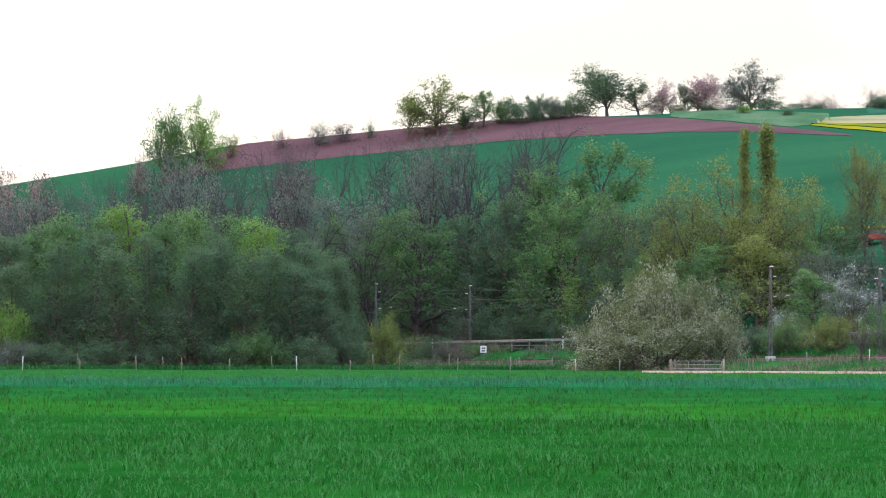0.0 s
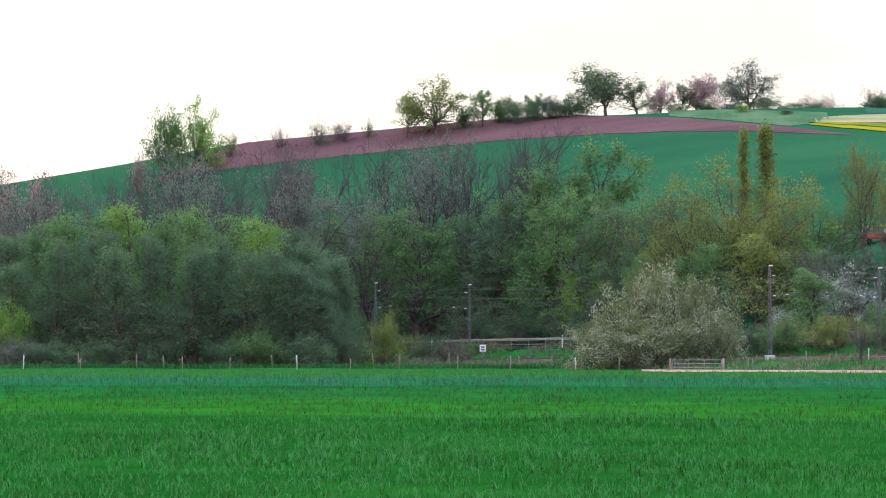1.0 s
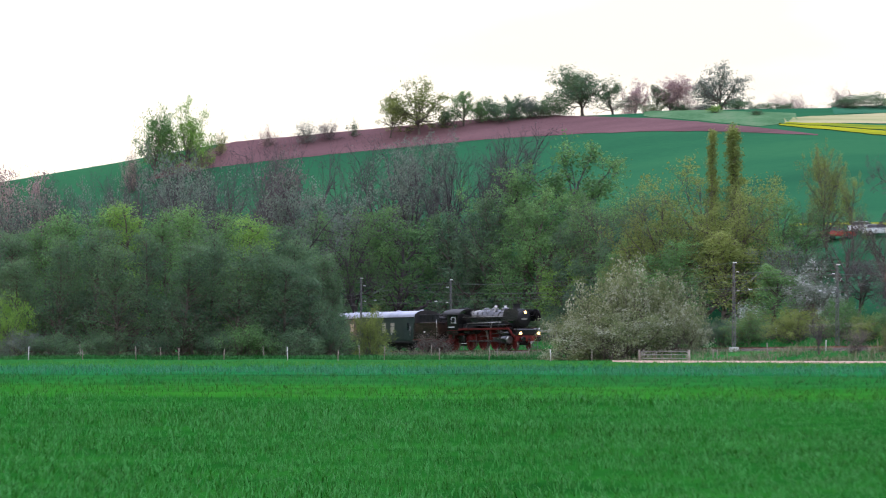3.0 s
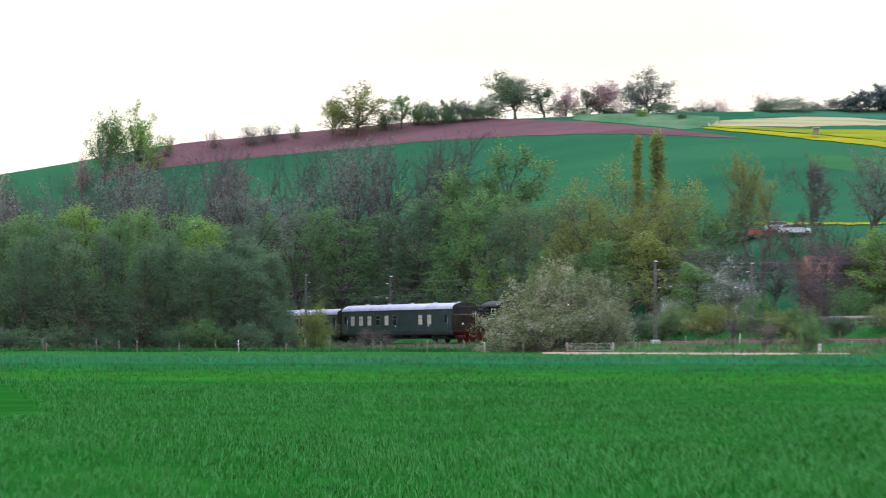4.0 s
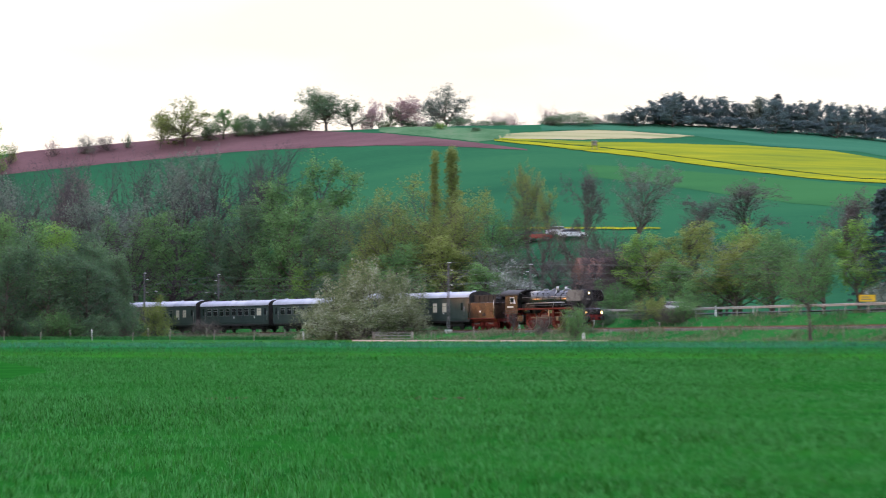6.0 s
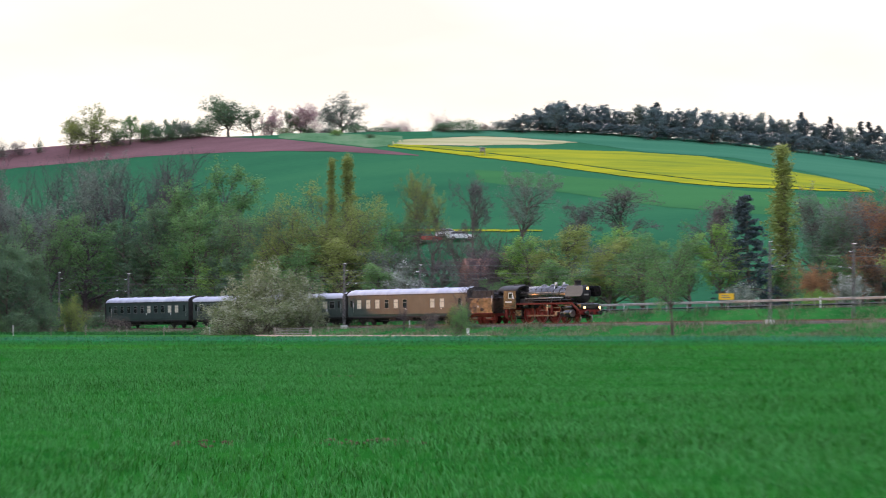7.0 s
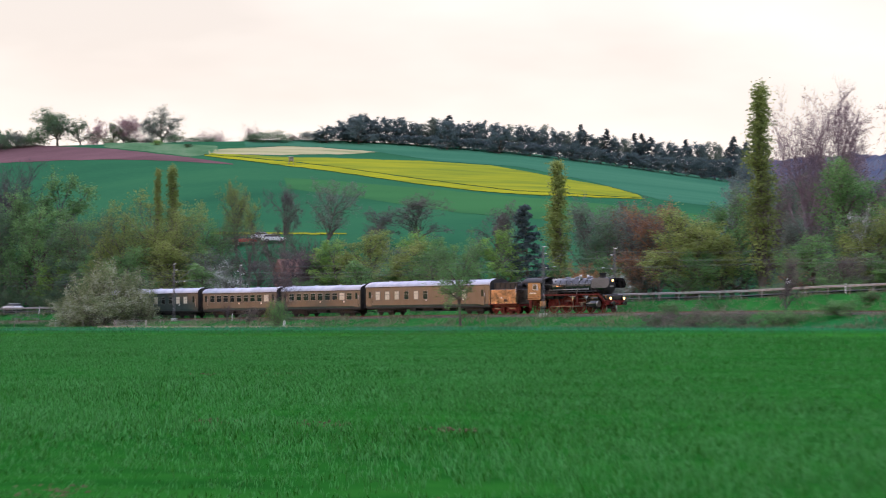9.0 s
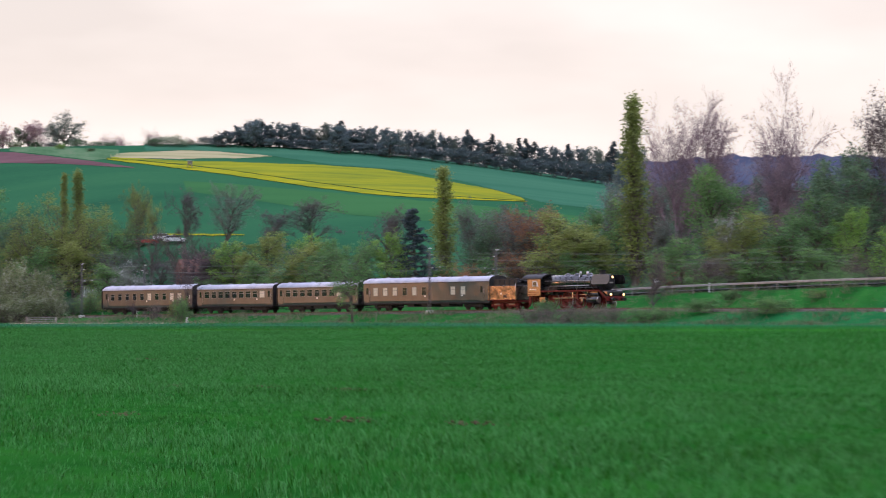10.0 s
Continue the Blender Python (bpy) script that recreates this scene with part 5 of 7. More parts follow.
tree("bush", "olive", 18.5, 315.0, 4.5, 6.1, group="scrub on the bank")
tree("bush", "green", 21.4, 311.5, 5.2, 4.8, group="scrub on the bank")
tree("twiggy", "green", 28.6, 300.1, 5.3, 6.0, group="scrub on the bank")
tree("bush", "olive", 30.6, 296.6, 5.3, 5.0, group="scrub on the bank")
tree("bush", "green", 32.7, 292.6, 5.2, 4.5, group="scrub on the bank")
tree("twiggy", "scrub", -41.4, 410.8, 3.3, 5, group="scrub on the bank")
tree("bush", "green", -38.9, 406.4, 3.6, 5, group="scrub on the bank")
tree("twiggy", "olive", -35.5, 401.5, 3.9, 5.5, group="scrub on the bank")
tree("bush", "dark", -32.6, 396.3, 3.5, 5, group="scrub on the bank")
tree("twiggy", "scrub", -29.2, 391.3, 3.4, 4.5, group="scrub on the bank")
tree("bush", "green", -26.7, 386.9, 2.8, 4, group="scrub on the bank")
tree("twiggy", "olive", -4.3, 351.4, 4.0, 5, group="scrub on the bank")
tree("bush", "dark", -1.3, 346.2, 4.3, 5, group="scrub on the bank")
tree("twiggy", "scrub", 3.2, 339.6, 4.1, 5, group="scrub on the bank")
tree("bush", "green", 7.4, 332.8, 4.5, 5, group="scrub on the bank")
tree("twiggy", "olive", 11.5, 325.9, 4.1, 4.5, group="scrub on the bank")
tree("bush", "dark", 24.3, 305.6, 4.1, 4, group="scrub on the bank")
tree("twiggy", "scrub", 31.8, 293.8, 4.4, 4, group="scrub on the bank")
tree("bush", "green", 88.5, 203.0, 4.9, 4, group="scrub on the bank")
tree("twiggy", "olive", 97.5, 188.6, 5.1, 4, group="scrub on the bank")
tree("twiggy", "scrub", -39.0, 374.5, 1.7, 4, group="scrub on the bank")
tree("twiggy", "green", -44.1, 380.8, 2.1, 5, group="scrub on the bank")
tree("twiggy", "scrub", -47.5, 388.1, 1.9, 5, group="scrub on the bank")
tree("twiggy", "green", -34.1, 365.8, 1.3, 4, group="scrub on the bank")


# ---- the railway, the road and what stands beside them ----
def ribbon(name, label, mat, s0, s1, profile, step=3.0, category="", kind="structure", rise=False):
    """A body drawn along the railway's line: profile is a list of (d, z above the rails)."""
    ss = np.arange(s0, s1 + 0.1, step)
    v = [on_track(float(s), d, z + (float(road_rise(s)) if rise else 0.0)) for s in ss for d, z in profile]
    n = len(profile)
    f = [(i * n + j, (i + 1) * n + j, (i + 1) * n + j + 1, i * n + j + 1) for i in range(len(ss) - 1) for j in range(n - 1)]
    return tagged(new(name, mesh_of(name, v, f, mat)), label, category or name, kind=kind)


ribbon("ballast_bed", "grey-brown ballast bed under two tracks", M["ballast"], -220, 330, [(-4.2, -0.75), (-2.3, -0.2), (7.0, -0.2), (8.2, -0.6)], category="ballast")
for k, d in enumerate((-0.78, 0.78, 3.82, 5.38)):
    ribbon("rail", "rusty steel running rail on sleepers", M["rail"], -220, 330, [(d - 0.07, -0.16), (d - 0.02, -0.13), (d - 0.036, -0.02), (d - 0.036, 0.0), (d + 0.036, 0.0), (d + 0.036, -0.02), (d + 0.02, -0.13), (d + 0.07, -0.16)],
           category="rail", kind="")


def make_sleepers():
    bm = bmesh.new()
    box(bm, -0.13, 0.13, -1.3, 1.3, -0.25, -0.165, 0.01)
    me = bpy.data.meshes.new("sleeper")
    bm.to_mesh(me)
    bm.free()
    me.materials.append(M["wood"])
    V, F = [], []
    vs, fs = [v.co.copy() for v in me.vertices], [tuple(p.vertices) for p in me.polygons]
    for d in (0.0, 4.6):
        for s in np.arange(-60, 260, 0.65):
            m = Matrix.Translation(on_track(float(s), d)) @ pose(0, 0, 0, 0, 0, HEADING)
            b = len(V)
            V += [m @ v for v in vs]
            F += [tuple(b + i for i in f) for f in fs]
    tagged(new("sleepers", mesh_of("sleepers", V, F, M["wood"], flat=True)), "dark wooden sleepers sunk in the ballast", "sleepers", kind="stuff")


make_sleepers()
ribbon("road", "asphalt country road on a low bank", M["asphalt"], -220, 330, [(11.6, 2.0), (11.7, 2.1), (17.5, 2.14), (17.7, 2.0)], rise=True)


def make_guard_rails():
    for i, s in enumerate(np.arange(-60, 268, 8.0)):
        x, y, z = on_track(float(s), 11.2, 2.0 + float(road_rise(s)))
        t = thing("guard_rail", "galvanised steel crash barrier along the road", "guard rail", x, y, z, HEADING, group="guard rails along the road")
        bm = bmesh.new()
        prof = [(0.0, 0.45), (0.05, 0.5), (0.05, 0.56), (0.0, 0.6), (0.05, 0.64), (0.05, 0.7), (0.0, 0.76)]
        pitch = (0.0093 * 8.0 if s < 195 else 0.0) + float(road_rise(s + 8.0) - road_rise(s))
        rows = [[bm.verts.new((a, -d, zz + (pitch if a else 0))) for d, zz in prof] for a in (0.0, 8.0)]
        back = [[bm.verts.new((a, -d + 0.02, zz + (pitch if a else 0))) for d, zz in prof] for a in (0.0, 8.0)]
        for r in (rows, back):
            for j in range(len(prof) - 1):
                bm.faces.new((r[0][j], r[1][j], r[1][j + 1], r[0][j + 1])).smooth = True
        part("beam", bm, M["zinc"], t)
        for a in (0.1, 4.0):
            part("post", box(bmesh.new(), a, a + 0.1, 0.03, 0.13, -0.5, 0.74, 0.008), M["zinc"], t)


make_guard_rails()


def mast(s, d, top, arm):
    """A lattice mast with a bracket towards the track, arm metres long (its sign: the side)."""
    x, y, z = on_track(s, d, -0.5)
    t = thing("overhead_line_mast", "grey lattice steel mast of the overhead line", "mast", x, y, z, HEADING, group="masts of the overhead line")
    h = top - z
    part("footing", box(bmesh.new(), -0.4, 0.4, -0.35, 0.35, -0.4, 0.5, 0.03), M["concrete"], t, "pale concrete footing")
    for sx in (-1, 1):
        bm = bmesh.new()
        a, b = 0.26 * sx, 0.12 * sx
        vs = []
        for zz, xx in ((0.4, a), (h, b)):
            vs.append([bm.verts.new((xx + ex, ey, zz)) for ex, ey in ((-0.03, -0.05), (0.03, -0.05), (0.03, 0.05), (-0.03, 0.05))])
        for j in range(4):
            bm.faces.new((vs[0][j], vs[0][(j + 1) % 4], vs[1][(j + 1) % 4], vs[1][j]))
        bm.faces.new(vs[1])
        part("upright", bm, M["steel"], t)
    bm = bmesh.new()
    n = int(h / 0.55)
    for k in range(n):
        za, zb = 0.5 + (h - 0.6) * k / n, 0.5 + (h - 0.6) * (k + 1) / n
        wa, wb = 0.26 - 0.14 * za / h, 0.26 - 0.14 * zb / h
        sg = 1 if k % 2 else -1
        for yy in (-0.045, 0.045):
            cyl(bm, (-wa * sg, yy, za), (wb * sg, yy, zb), 0.022, n=4)
    part("lattice", bm, M["steel"], t)
    yy = 1 if arm > 0 else -1
    ln = abs(arm)
    # the bracket runs across the line: local y is away from the field on the left of the travel
    bm = bmesh.new()
    cyl(bm, (0, 0, h - 2.9), (0, yy * ln, h - 0.9), 0.024, n=6)
    cyl(bm, (0, 0, h - 0.9), (0, yy * ln, h - 0.9), 0.012, n=6)
    cyl(bm, (0, yy * 0.2, h - 2.75), (0, yy * ln * 1.02, h - 2.45), 0.018, n=6)
    part("bracket", bm, M["steel"], t)
    for (za, yk) in ((h - 2.75, 0.35), (h - 0.9, 0.3), (h - 2.62, ln * 0.55)):
        bm = bmesh.new()
        for q in range(5):
            cyl(bm, (0, yy * (yk + 0.07 * q), za + 0.03), (0, yy * (yk + 0.07 * q + 0.03), za + 0.03), 0.06, 0.045, n=8)
        part("insulator", bm, M["porcelain"], t, "white ribbed porcelain insulator")
    part("top_insulator", box(bmesh.new(), -0.1, 0.5, -0.05, 0.05, h - 0.02, h + 0.09, 0.03), M["porcelain"], t)
    return t


MASTS = [(-104, 9.0), (-13, 9.3), (69, 9.6), (158, 10.9), (246, 11.2)]
for s, top in MASTS:
    mast(s, -3.6, top, 3.2)
    mast(s + 0.6, 8.2, top - 0.1, -3.4)


def make_wires():
    for d, up, sag, name, r in ((0.0, 5.6, 0.0, "contact_wire", 0.016), (0.0, 7.0, 1.0, "catenary_wire", 0.014), (4.6, 5.6, 0.0, "contact_wire", 0.016), (4.6, 7.0, 1.0, "catenary_wire", 0.014),
                                (-3.2, 8.0, 1.1, "feeder_wire", 0.016), (7.8, 8.0, 1.1, "feeder_wire", 0.016)):
        V, F = [], []
        pts = []
        for (a, _), (b, _) in zip(MASTS[:-1], MASTS[1:]):
            for k in range(8):
                u = k / 8
                s = a + (b - a) * u
                pts.append(Vector(on_track(s, d, up * 1.04 - sag * 4 * u * (1 - u))))
        tube(V, F, pts, [r] * len(pts), 4)
        tagged(new(name, mesh_of(name, V, F, M["wire"])), "thin overhead line wire above the track", "wire", group="overhead wires")


make_wires()


def post(name, label, x, y, h, r, mat, group="", lean=0.0, square=False):
    z = float(ground_z(x, y))
    bm = bmesh.new()
    if square:
        box(bm, -r, r, -r, r, -0.3, h, 0.02)
    else:
        cyl(bm, (0, 0, -0.3), (lean * h, 0, h), r, r * 0.85, 8)
    me = part(name, bm, mat)
    me.matrix_basis = pose(x, y, z)
    return tagged(me, label, "post", group)


def make_fence():
    rng = random.Random(5)
    for i in range(22):
        x = -66 + i * 5.3 + rng.uniform(-0.8, 0.8)
        y = 318 - max(0, x + 25) * 0.55 + rng.uniform(-1.5, 1.5)
        post("fence_post", "weathered pale wooden pasture fence post", x, y, rng.uniform(1.0, 1.45), 0.055, M["wood"] if i % 5 else M["concrete"], "posts of the pasture fence", rng.uniform(-0.06, 0.06))
    for i in range(7):
        x = -62 + i * 9.0 + rng.uniform(-2, 2)
        post("fence_post", "old leaning wooden fence post before the grove", x, 329 + rng.uniform(-1, 2), rng.uniform(1.2, 1.9), 0.05, M["wood"], "posts before the grove", rng.uniform(-0.1, 0.1))
    for i in range(4):
        s = 36 + i * 38.0 + rng.uniform(-3, 3)
        x, y, _ = on_track(s, -8.5)
        post("line_post", "short weathered post beside the railway", x, y, rng.uniform(0.8, 1.2), 0.05, M["wood"], "posts beside the railway", rng.uniform(-0.05, 0.05))


make_fence()
for s, d, h in ((-26.5, 10.6, 1.1), (5.1, 10.6, 1.1), (55, 10.6, 1.0), (105, 10.6, 1.0), (150, 10.6, 1.0), (200, 10.6, 1.0), (236, 10.6, 1.0)):
    x, y, z = on_track(s, d, 1.9 + float(road_rise(s)))
    t = thing("delineator_post", "white roadside marker post with a dark band", "post", x, y, z, HEADING, group="marker posts along the road")
    part("shaft", box(bmesh.new(), -0.06, 0.06, -0.05, 0.05, -0.3, h, 0.02), M["white"], t)
    part("band", box(bmesh.new(), -0.063, 0.063, -0.053, 0.053, h - 0.35, h - 0.15, 0.01), M["wire"], t, "dark band")


def make_gate():
    t = thing("field_gate", "galvanised tubular steel field gate between wooden posts", "gate", -3.3, 293.0, float(ground_z(-1, 293)))
    for x in (-0.15, 4.45):
        part("gate_post", cyl(bmesh.new(), (x, 0, -0.4), (x, 0, 1.15), 0.11, 0.1, 9), M["wood"], t, "thick wooden post")
    for z in (0.35, 0.68, 1.0):
        part("bar", cyl(bmesh.new(), (0, 0, z), (4.3, 0, z), 0.03, n=7), M["zinc"], t)
    for x in (0.03, 1.4, 2.8, 4.27):
        part("stile", cyl(bmesh.new(), (x, 0, 0.34), (x, 0, 1.01), 0.028, n=7), M["zinc"], t)


make_gate()


def make_sandy_track():
    V, F = [], []
    xs = np.linspace(-6, 23, 50)
    for i, x in enumerate(xs):
        y = 294 - (x + 4) * 0.95
        w = 3.4 * min(1, (i + 1) / 8, (50 - i) / 9) + 0.3 * math.sin(i * 1.7)
        for k in range(5):
            yy = y + (k - 2) / 2 * w
            V.append((float(x), float(yy), float(ground_z(x, yy)) + 0.10 + (0.05 if k in (1, 2, 3) else -0.12)))
    F = [(i * 5 + k, (i + 1) * 5 + k, (i + 1) * 5 + k + 1, i * 5 + k + 1) for i in range(49) for k in range(4)]
    tagged(new("sandy_track", mesh_of("sandy_track", V, F, M["sand"])), "bare pale sandy farm track at the field's edge", "track", kind="structure")


make_sandy_track()
post("marker_stone", "white-topped concrete marker post at the field's edge", 20.4, 272.0, 1.0, 0.16, M["white"], square=True)


def make_railing():
    x, y, z = on_track(-0.3, 8.7, 0.0)
    t = thing("bridge_railing", "dark steel railing over a small culvert", "railing", x, y, z - 0.1, HEADING)
    for k in range(9):
        part("baluster", box(bmesh.new(), k * 1.05, k * 1.05 + 0.07, -0.03, 0.03, -0.3, 1.15), M["wire"], t)
    for zz in (0.55, 1.15):
        part("rail_bar", box(bmesh.new(), 0, 8.5, -0.04, 0.04, zz - 0.03, zz + 0.04, 0.01), M["wire"], t)


make_railing()


def make_signs():
    x, y, z = on_track(133.9, 9.6, 1.6)
    t = thing("road_sign", "small yellow direction sign board on a post", "sign", x, y, z, -10)
    part("pole", cyl(bmesh.new(), (0, 0, -0.3), (0, 0, 2.0), 0.04, n=8), M["zinc"], t)
    part("board", box(bmesh.new(), -0.9, 0.9, -0.06, -0.03, 1.0, 1.75, 0.01), M["signyellow"], t, "yellow board with dark bars")
    for k in range(2):
        part("text_bar", box(bmesh.new(), -0.6, 0.5 - k * 0.3, -0.066, -0.061, 1.2 + k * 0.25, 1.3 + k * 0.25), M["wire"], t)
    x, y, z = on_track(191, 9.3, 1.0)
    t = thing("road_sign", "round white traffic sign seen on its post", "sign", x, y, z, -10)
    part("pole", cyl(bmesh.new(), (0, 0, -0.3), (0, 0, 2.9), 0.035, n=8), M["zinc"], t)
    part("disc", cyl(bmesh.new(), (0, -0.05, 2.7), (0, -0.03, 2.7), 0.36, n=20), M["white"], t)
    x, y, z = on_track(-7.6, 7.4, 0.35)
    t = thing("kilometre_board", "white kilometre board with dark bars beside a mast", "sign", x, y, z, -5)
    part("pole", cyl(bmesh.new(), (0, 0, -1.3), (0, 0, 0.6), 0.05, n=8), M["steel"], t)
    part("board", box(bmesh.new(), -0.36, 0.36, -0.05, 0.0, 0.5, 1.3, 0.02), M["white"], t)
    for zz in (0.65, 0.95):
        part("text_bar", box(bmesh.new(), -0.2, 0.2, -0.056, -0.051, zz, zz + 0.16), M["wire"], t)


make_signs()


def make_hunting_stand():
    x = 32.4
    y = float(hill_u(x, 0.782)[0])
    t = thing("hunting_stand", "raised wooden hunting hide on legs in the rapeseed", "hide", x, y, float(ground_z(x, y)))
    for a in (-0.6, 0.6):
        for b in (-0.6, 0.6):
            part("leg", cyl(bmesh.new(), (a * 1.3, b * 1.3, -0.2), (a, b, 1.3), 0.07, n=6), M["wood"], t)
    part("cabin", box(bmesh.new(), -0.75, 0.75, -0.75, 0.75, 1.3, 2.5, 0.03), M["wood"], t)
    part("opening", box(bmesh.new(), -0.5, 0.5, -0.762, -0.74, 1.95, 2.25), M["wire"], t, "dark slit window")
    part("roof", box(bmesh.new(), -0.95, 0.95, -1.0, 1.0, 2.5, 2.62, 0.03), M["concrete"], t, "pale sheet roof")
    t.matrix_basis = t.matrix_basis @ Matrix.Scale(0.62, 4)


make_hunting_stand()


def make_house():
    x, y = 27.5, 353.0
    t = thing("house", "red brick house half hidden by garden trees", "house", x, y, float(ground_z(x, y)) - 0.2, 12)
    part("wall", box(bmesh.new(), -4.0, 4.0, -3, 3, 0, 4.6, 0.02), M["brick"], t)
    bm = bmesh.new()
    a = [bm.verts.new(p) for p in ((-4.4, -3.5, 4.4), (4.4, -3.5, 4.4), (4.4, 3.5, 4.4), (-4.4, 3.5, 4.4), (-4.4, 0, 7.0), (4.4, 0, 7.0))]
    for f in ((0, 1, 5, 4), (2, 3, 4, 5), (0, 4, 3), (1, 2, 5), (3, 2, 1, 0)):
        bm.faces.new([a[i] for i in f])
    part("roof", bm, M["tileroof"], t, "brown tiled gable roof")
    for xx in (-2.8, -0.6, 1.8):
        for zz in (1.0, 3.0):
            w = part("window", box(bmesh.new(), xx, xx + 1.0, -3.04, -2.99, zz, zz + 1.25, 0.01), M["white"], t)
            part("pane", box(bmesh.new(), xx + 0.1, xx + 0.9, -3.05, -3.042, zz + 0.1, zz + 1.15), M["glass"], w)
    part("chimney", box(bmesh.new(), 1.5, 2.1, -0.3, 0.3, 6.0, 7.8, 0.02), M["brick"], t)


make_house()


def car(label, x, y, z, rz, paint, group=""):
    t = thing("car", label, "car", x, y, z, rz, group)
    bm = bmesh.new()
    prof = [(-2.1, 0.35), (-2.15, 0.75), (-2.0, 0.95), (-0.95, 1.0), (0.9, 1.0), (1.8, 0.88), (2.12, 0.7), (2.15, 0.35)]
    sides = [[bm.verts.new((a, s * (0.86 if zz < 0.9 else 0.8), zz)) for a, zz in prof] for s in (-1, 1)]
    bm.faces.new(sides[0])
    bm.faces.new(sides[1][::-1])
    for j in range(len(prof)):
        k = (j + 1) % len(prof)
        bm.faces.new((sides[0][k], sides[0][j], sides[1][j], sides[1][k]))
    bmesh.ops.bevel(bm, geom=list(bm.edges), offset=0.05, segments=2, affect="EDGES")
    part("body", bm, paint, t)
    bm = bmesh.new()
    lo = [bm.verts.new(p) for p in ((-1.75, -0.78, 0.97), (1.05, -0.78, 0.97), (1.05, 0.78, 0.97), (-1.75, 0.78, 0.97))]
    hi = [bm.verts.new(p) for p in ((-1.3, -0.6, 1.4), (0.3, -0.6, 1.4), (0.3, 0.6, 1.4), (-1.3, 0.6, 1.4))]
    for j in range(4):
        bm.faces.new((lo[j], lo[(j + 1) % 4], hi[(j + 1) % 4], hi[j]))
    bm.faces.new(hi)
    part("cabin_glass", bm, M["glass"], t, "dark car windows")
    part("roof", box(bmesh.new(), -1.35, 0.32, -0.62, 0.62, 1.39, 1.45, 0.02), paint, t)
    for a in (-1.35, 1.35):
        for s in (-0.8, 0.8):
            w = part("wheel", cyl(bmesh.new(), (a, s - 0.1, 0.31), (a, s + 0.1, 0.31), 0.31, n=14), M["rubber"], t)
            part("rim", cyl(bmesh.new(), (a, s - 0.11, 0.31), (a, s + 0.11, 0.31), 0.19, n=10), M["zinc"], w)
    for s in (-0.6, 0.6):
        part("headlight", box(bmesh.new(), 2.1, 2.17, s - 0.16, s + 0.16, 0.62, 0.76, 0.02), M["glass"], t)
    return t


def hill_car(label, x, y, rz, paint):
    car(label, x, y, float(ground_z(x, y)) + 0.15, rz, paint, "cars parked on the hillside")


hill_car("white car parked on the hillside meadow", 24.6, 397.0, 8, M["white"])
hill_car("silver-white car parked on the hillside meadow", 22.9, 399.5, -15, M["white"])
hill_car("red car parked by the flowering strip", 19.4, 397.5, 10, M["carred"])
hill_car("dark car parked behind the hedge", 17.0, 398.5, 0, M["wire"])
PASSING_CAR = car("silver car driving along the country road", *on_track(107.9, 14.6, 2.15), HEADING + 180, M["white"])


# ---- the train: its things are built with x forward, the rails at z = 0, and the front at x = 0 ----
K = 1.12
STRETCH = 1.14


def wheel_mesh(r, spokes, width=0.14):
    bm = bmesh.new()
    n = 28 if r > 0.8 else 18
    for (ra, rb, w) in ((r, r * 0.86, width),):
        ring = []
        for k in range(n):
            a = k * math.tau / n
            ring.append([bm.verts.new((math.cos(a) * q, y, math.sin(a) * q)) for q, y in ((ra, -w / 2), (ra, w / 2), (rb, w / 2), (rb, -w / 2))])
        for k in range(n):
            p, q = ring[k], ring[(k + 1) % n]
            for j in range(4):
                bm.faces.new((p[j], p[(j + 1) % 4], q[(j + 1) % 4], q[j]))
    cyl(bm, (0, -width * 0.6, 0), (0, width * 0.6, 0), r * 0.2, n=12)
    for k in range(spokes):
        a = k * math.tau / spokes
        cyl(bm, (math.cos(a) * r * 0.15, 0, math.sin(a) * r * 0.15), (math.cos(a) * r * 0.9, 0, math.sin(a) * r * 0.9), 0.045 * r + 0.012, n=5, caps=False)
    if r > 0.8:
        # balance weight and crank boss
        for k in range(5):
            a0, a1 = 2.6 + k * 0.22, 2.6 + (k + 1) * 0.22
            vs = [bm.verts.new((math.cos(a) * q, y, math.sin(a) * q)) for y in (-0.05, 0.05) for a, q in ((a0, r * 0.62), (a1, r * 0.62), (a1, r * 0.88), (a0, r * 0.88))]
            bm.faces.new(vs[:4])
            bm.faces.new(vs[4:][::-1])
        cyl(bm, (0.32, -width * 0.8, 0), (0.32, width * 0.8, 0), 0.13, n=10)
    return bm


DRIVERS, RODS = [], []


def wheel(parent, name, x, y, r, spokes, mat, keyed=False):
    ob = part(name, wheel_mesh(r, spokes), mat, parent)
    ob.location = (x, y, r)
    part("tyre", cyl(bmesh.new(), (0, -0.075, 0), (0, 0.075, 0), r * 1.004, n=28, caps=False), M["bare_steel"], ob, "bare steel tyre")
    if keyed:
        DRIVERS.append((ob, x, y, r))
    return ob


def lathe_x(bm, prof, z, n=28, y=0.0):
    """A body of revolution about a line along x at height z: prof is (x, radius)."""
    rings = [[bm.verts.new((x, y + math.cos(k * math.tau / n) * r, z + math.sin(k * math.tau / n) * r)) for k in range(n)] for x, r in prof]
    for a, b in zip(rings[:-1], rings[1:]):
        for k in range(n):
            bm.faces.new((a[k], b[k], b[(k + 1) % n], a[(k + 1) % n])).smooth = True
    bm.faces.new(rings[0])
    bm.faces.new(rings[-1][::-1])
    return bm


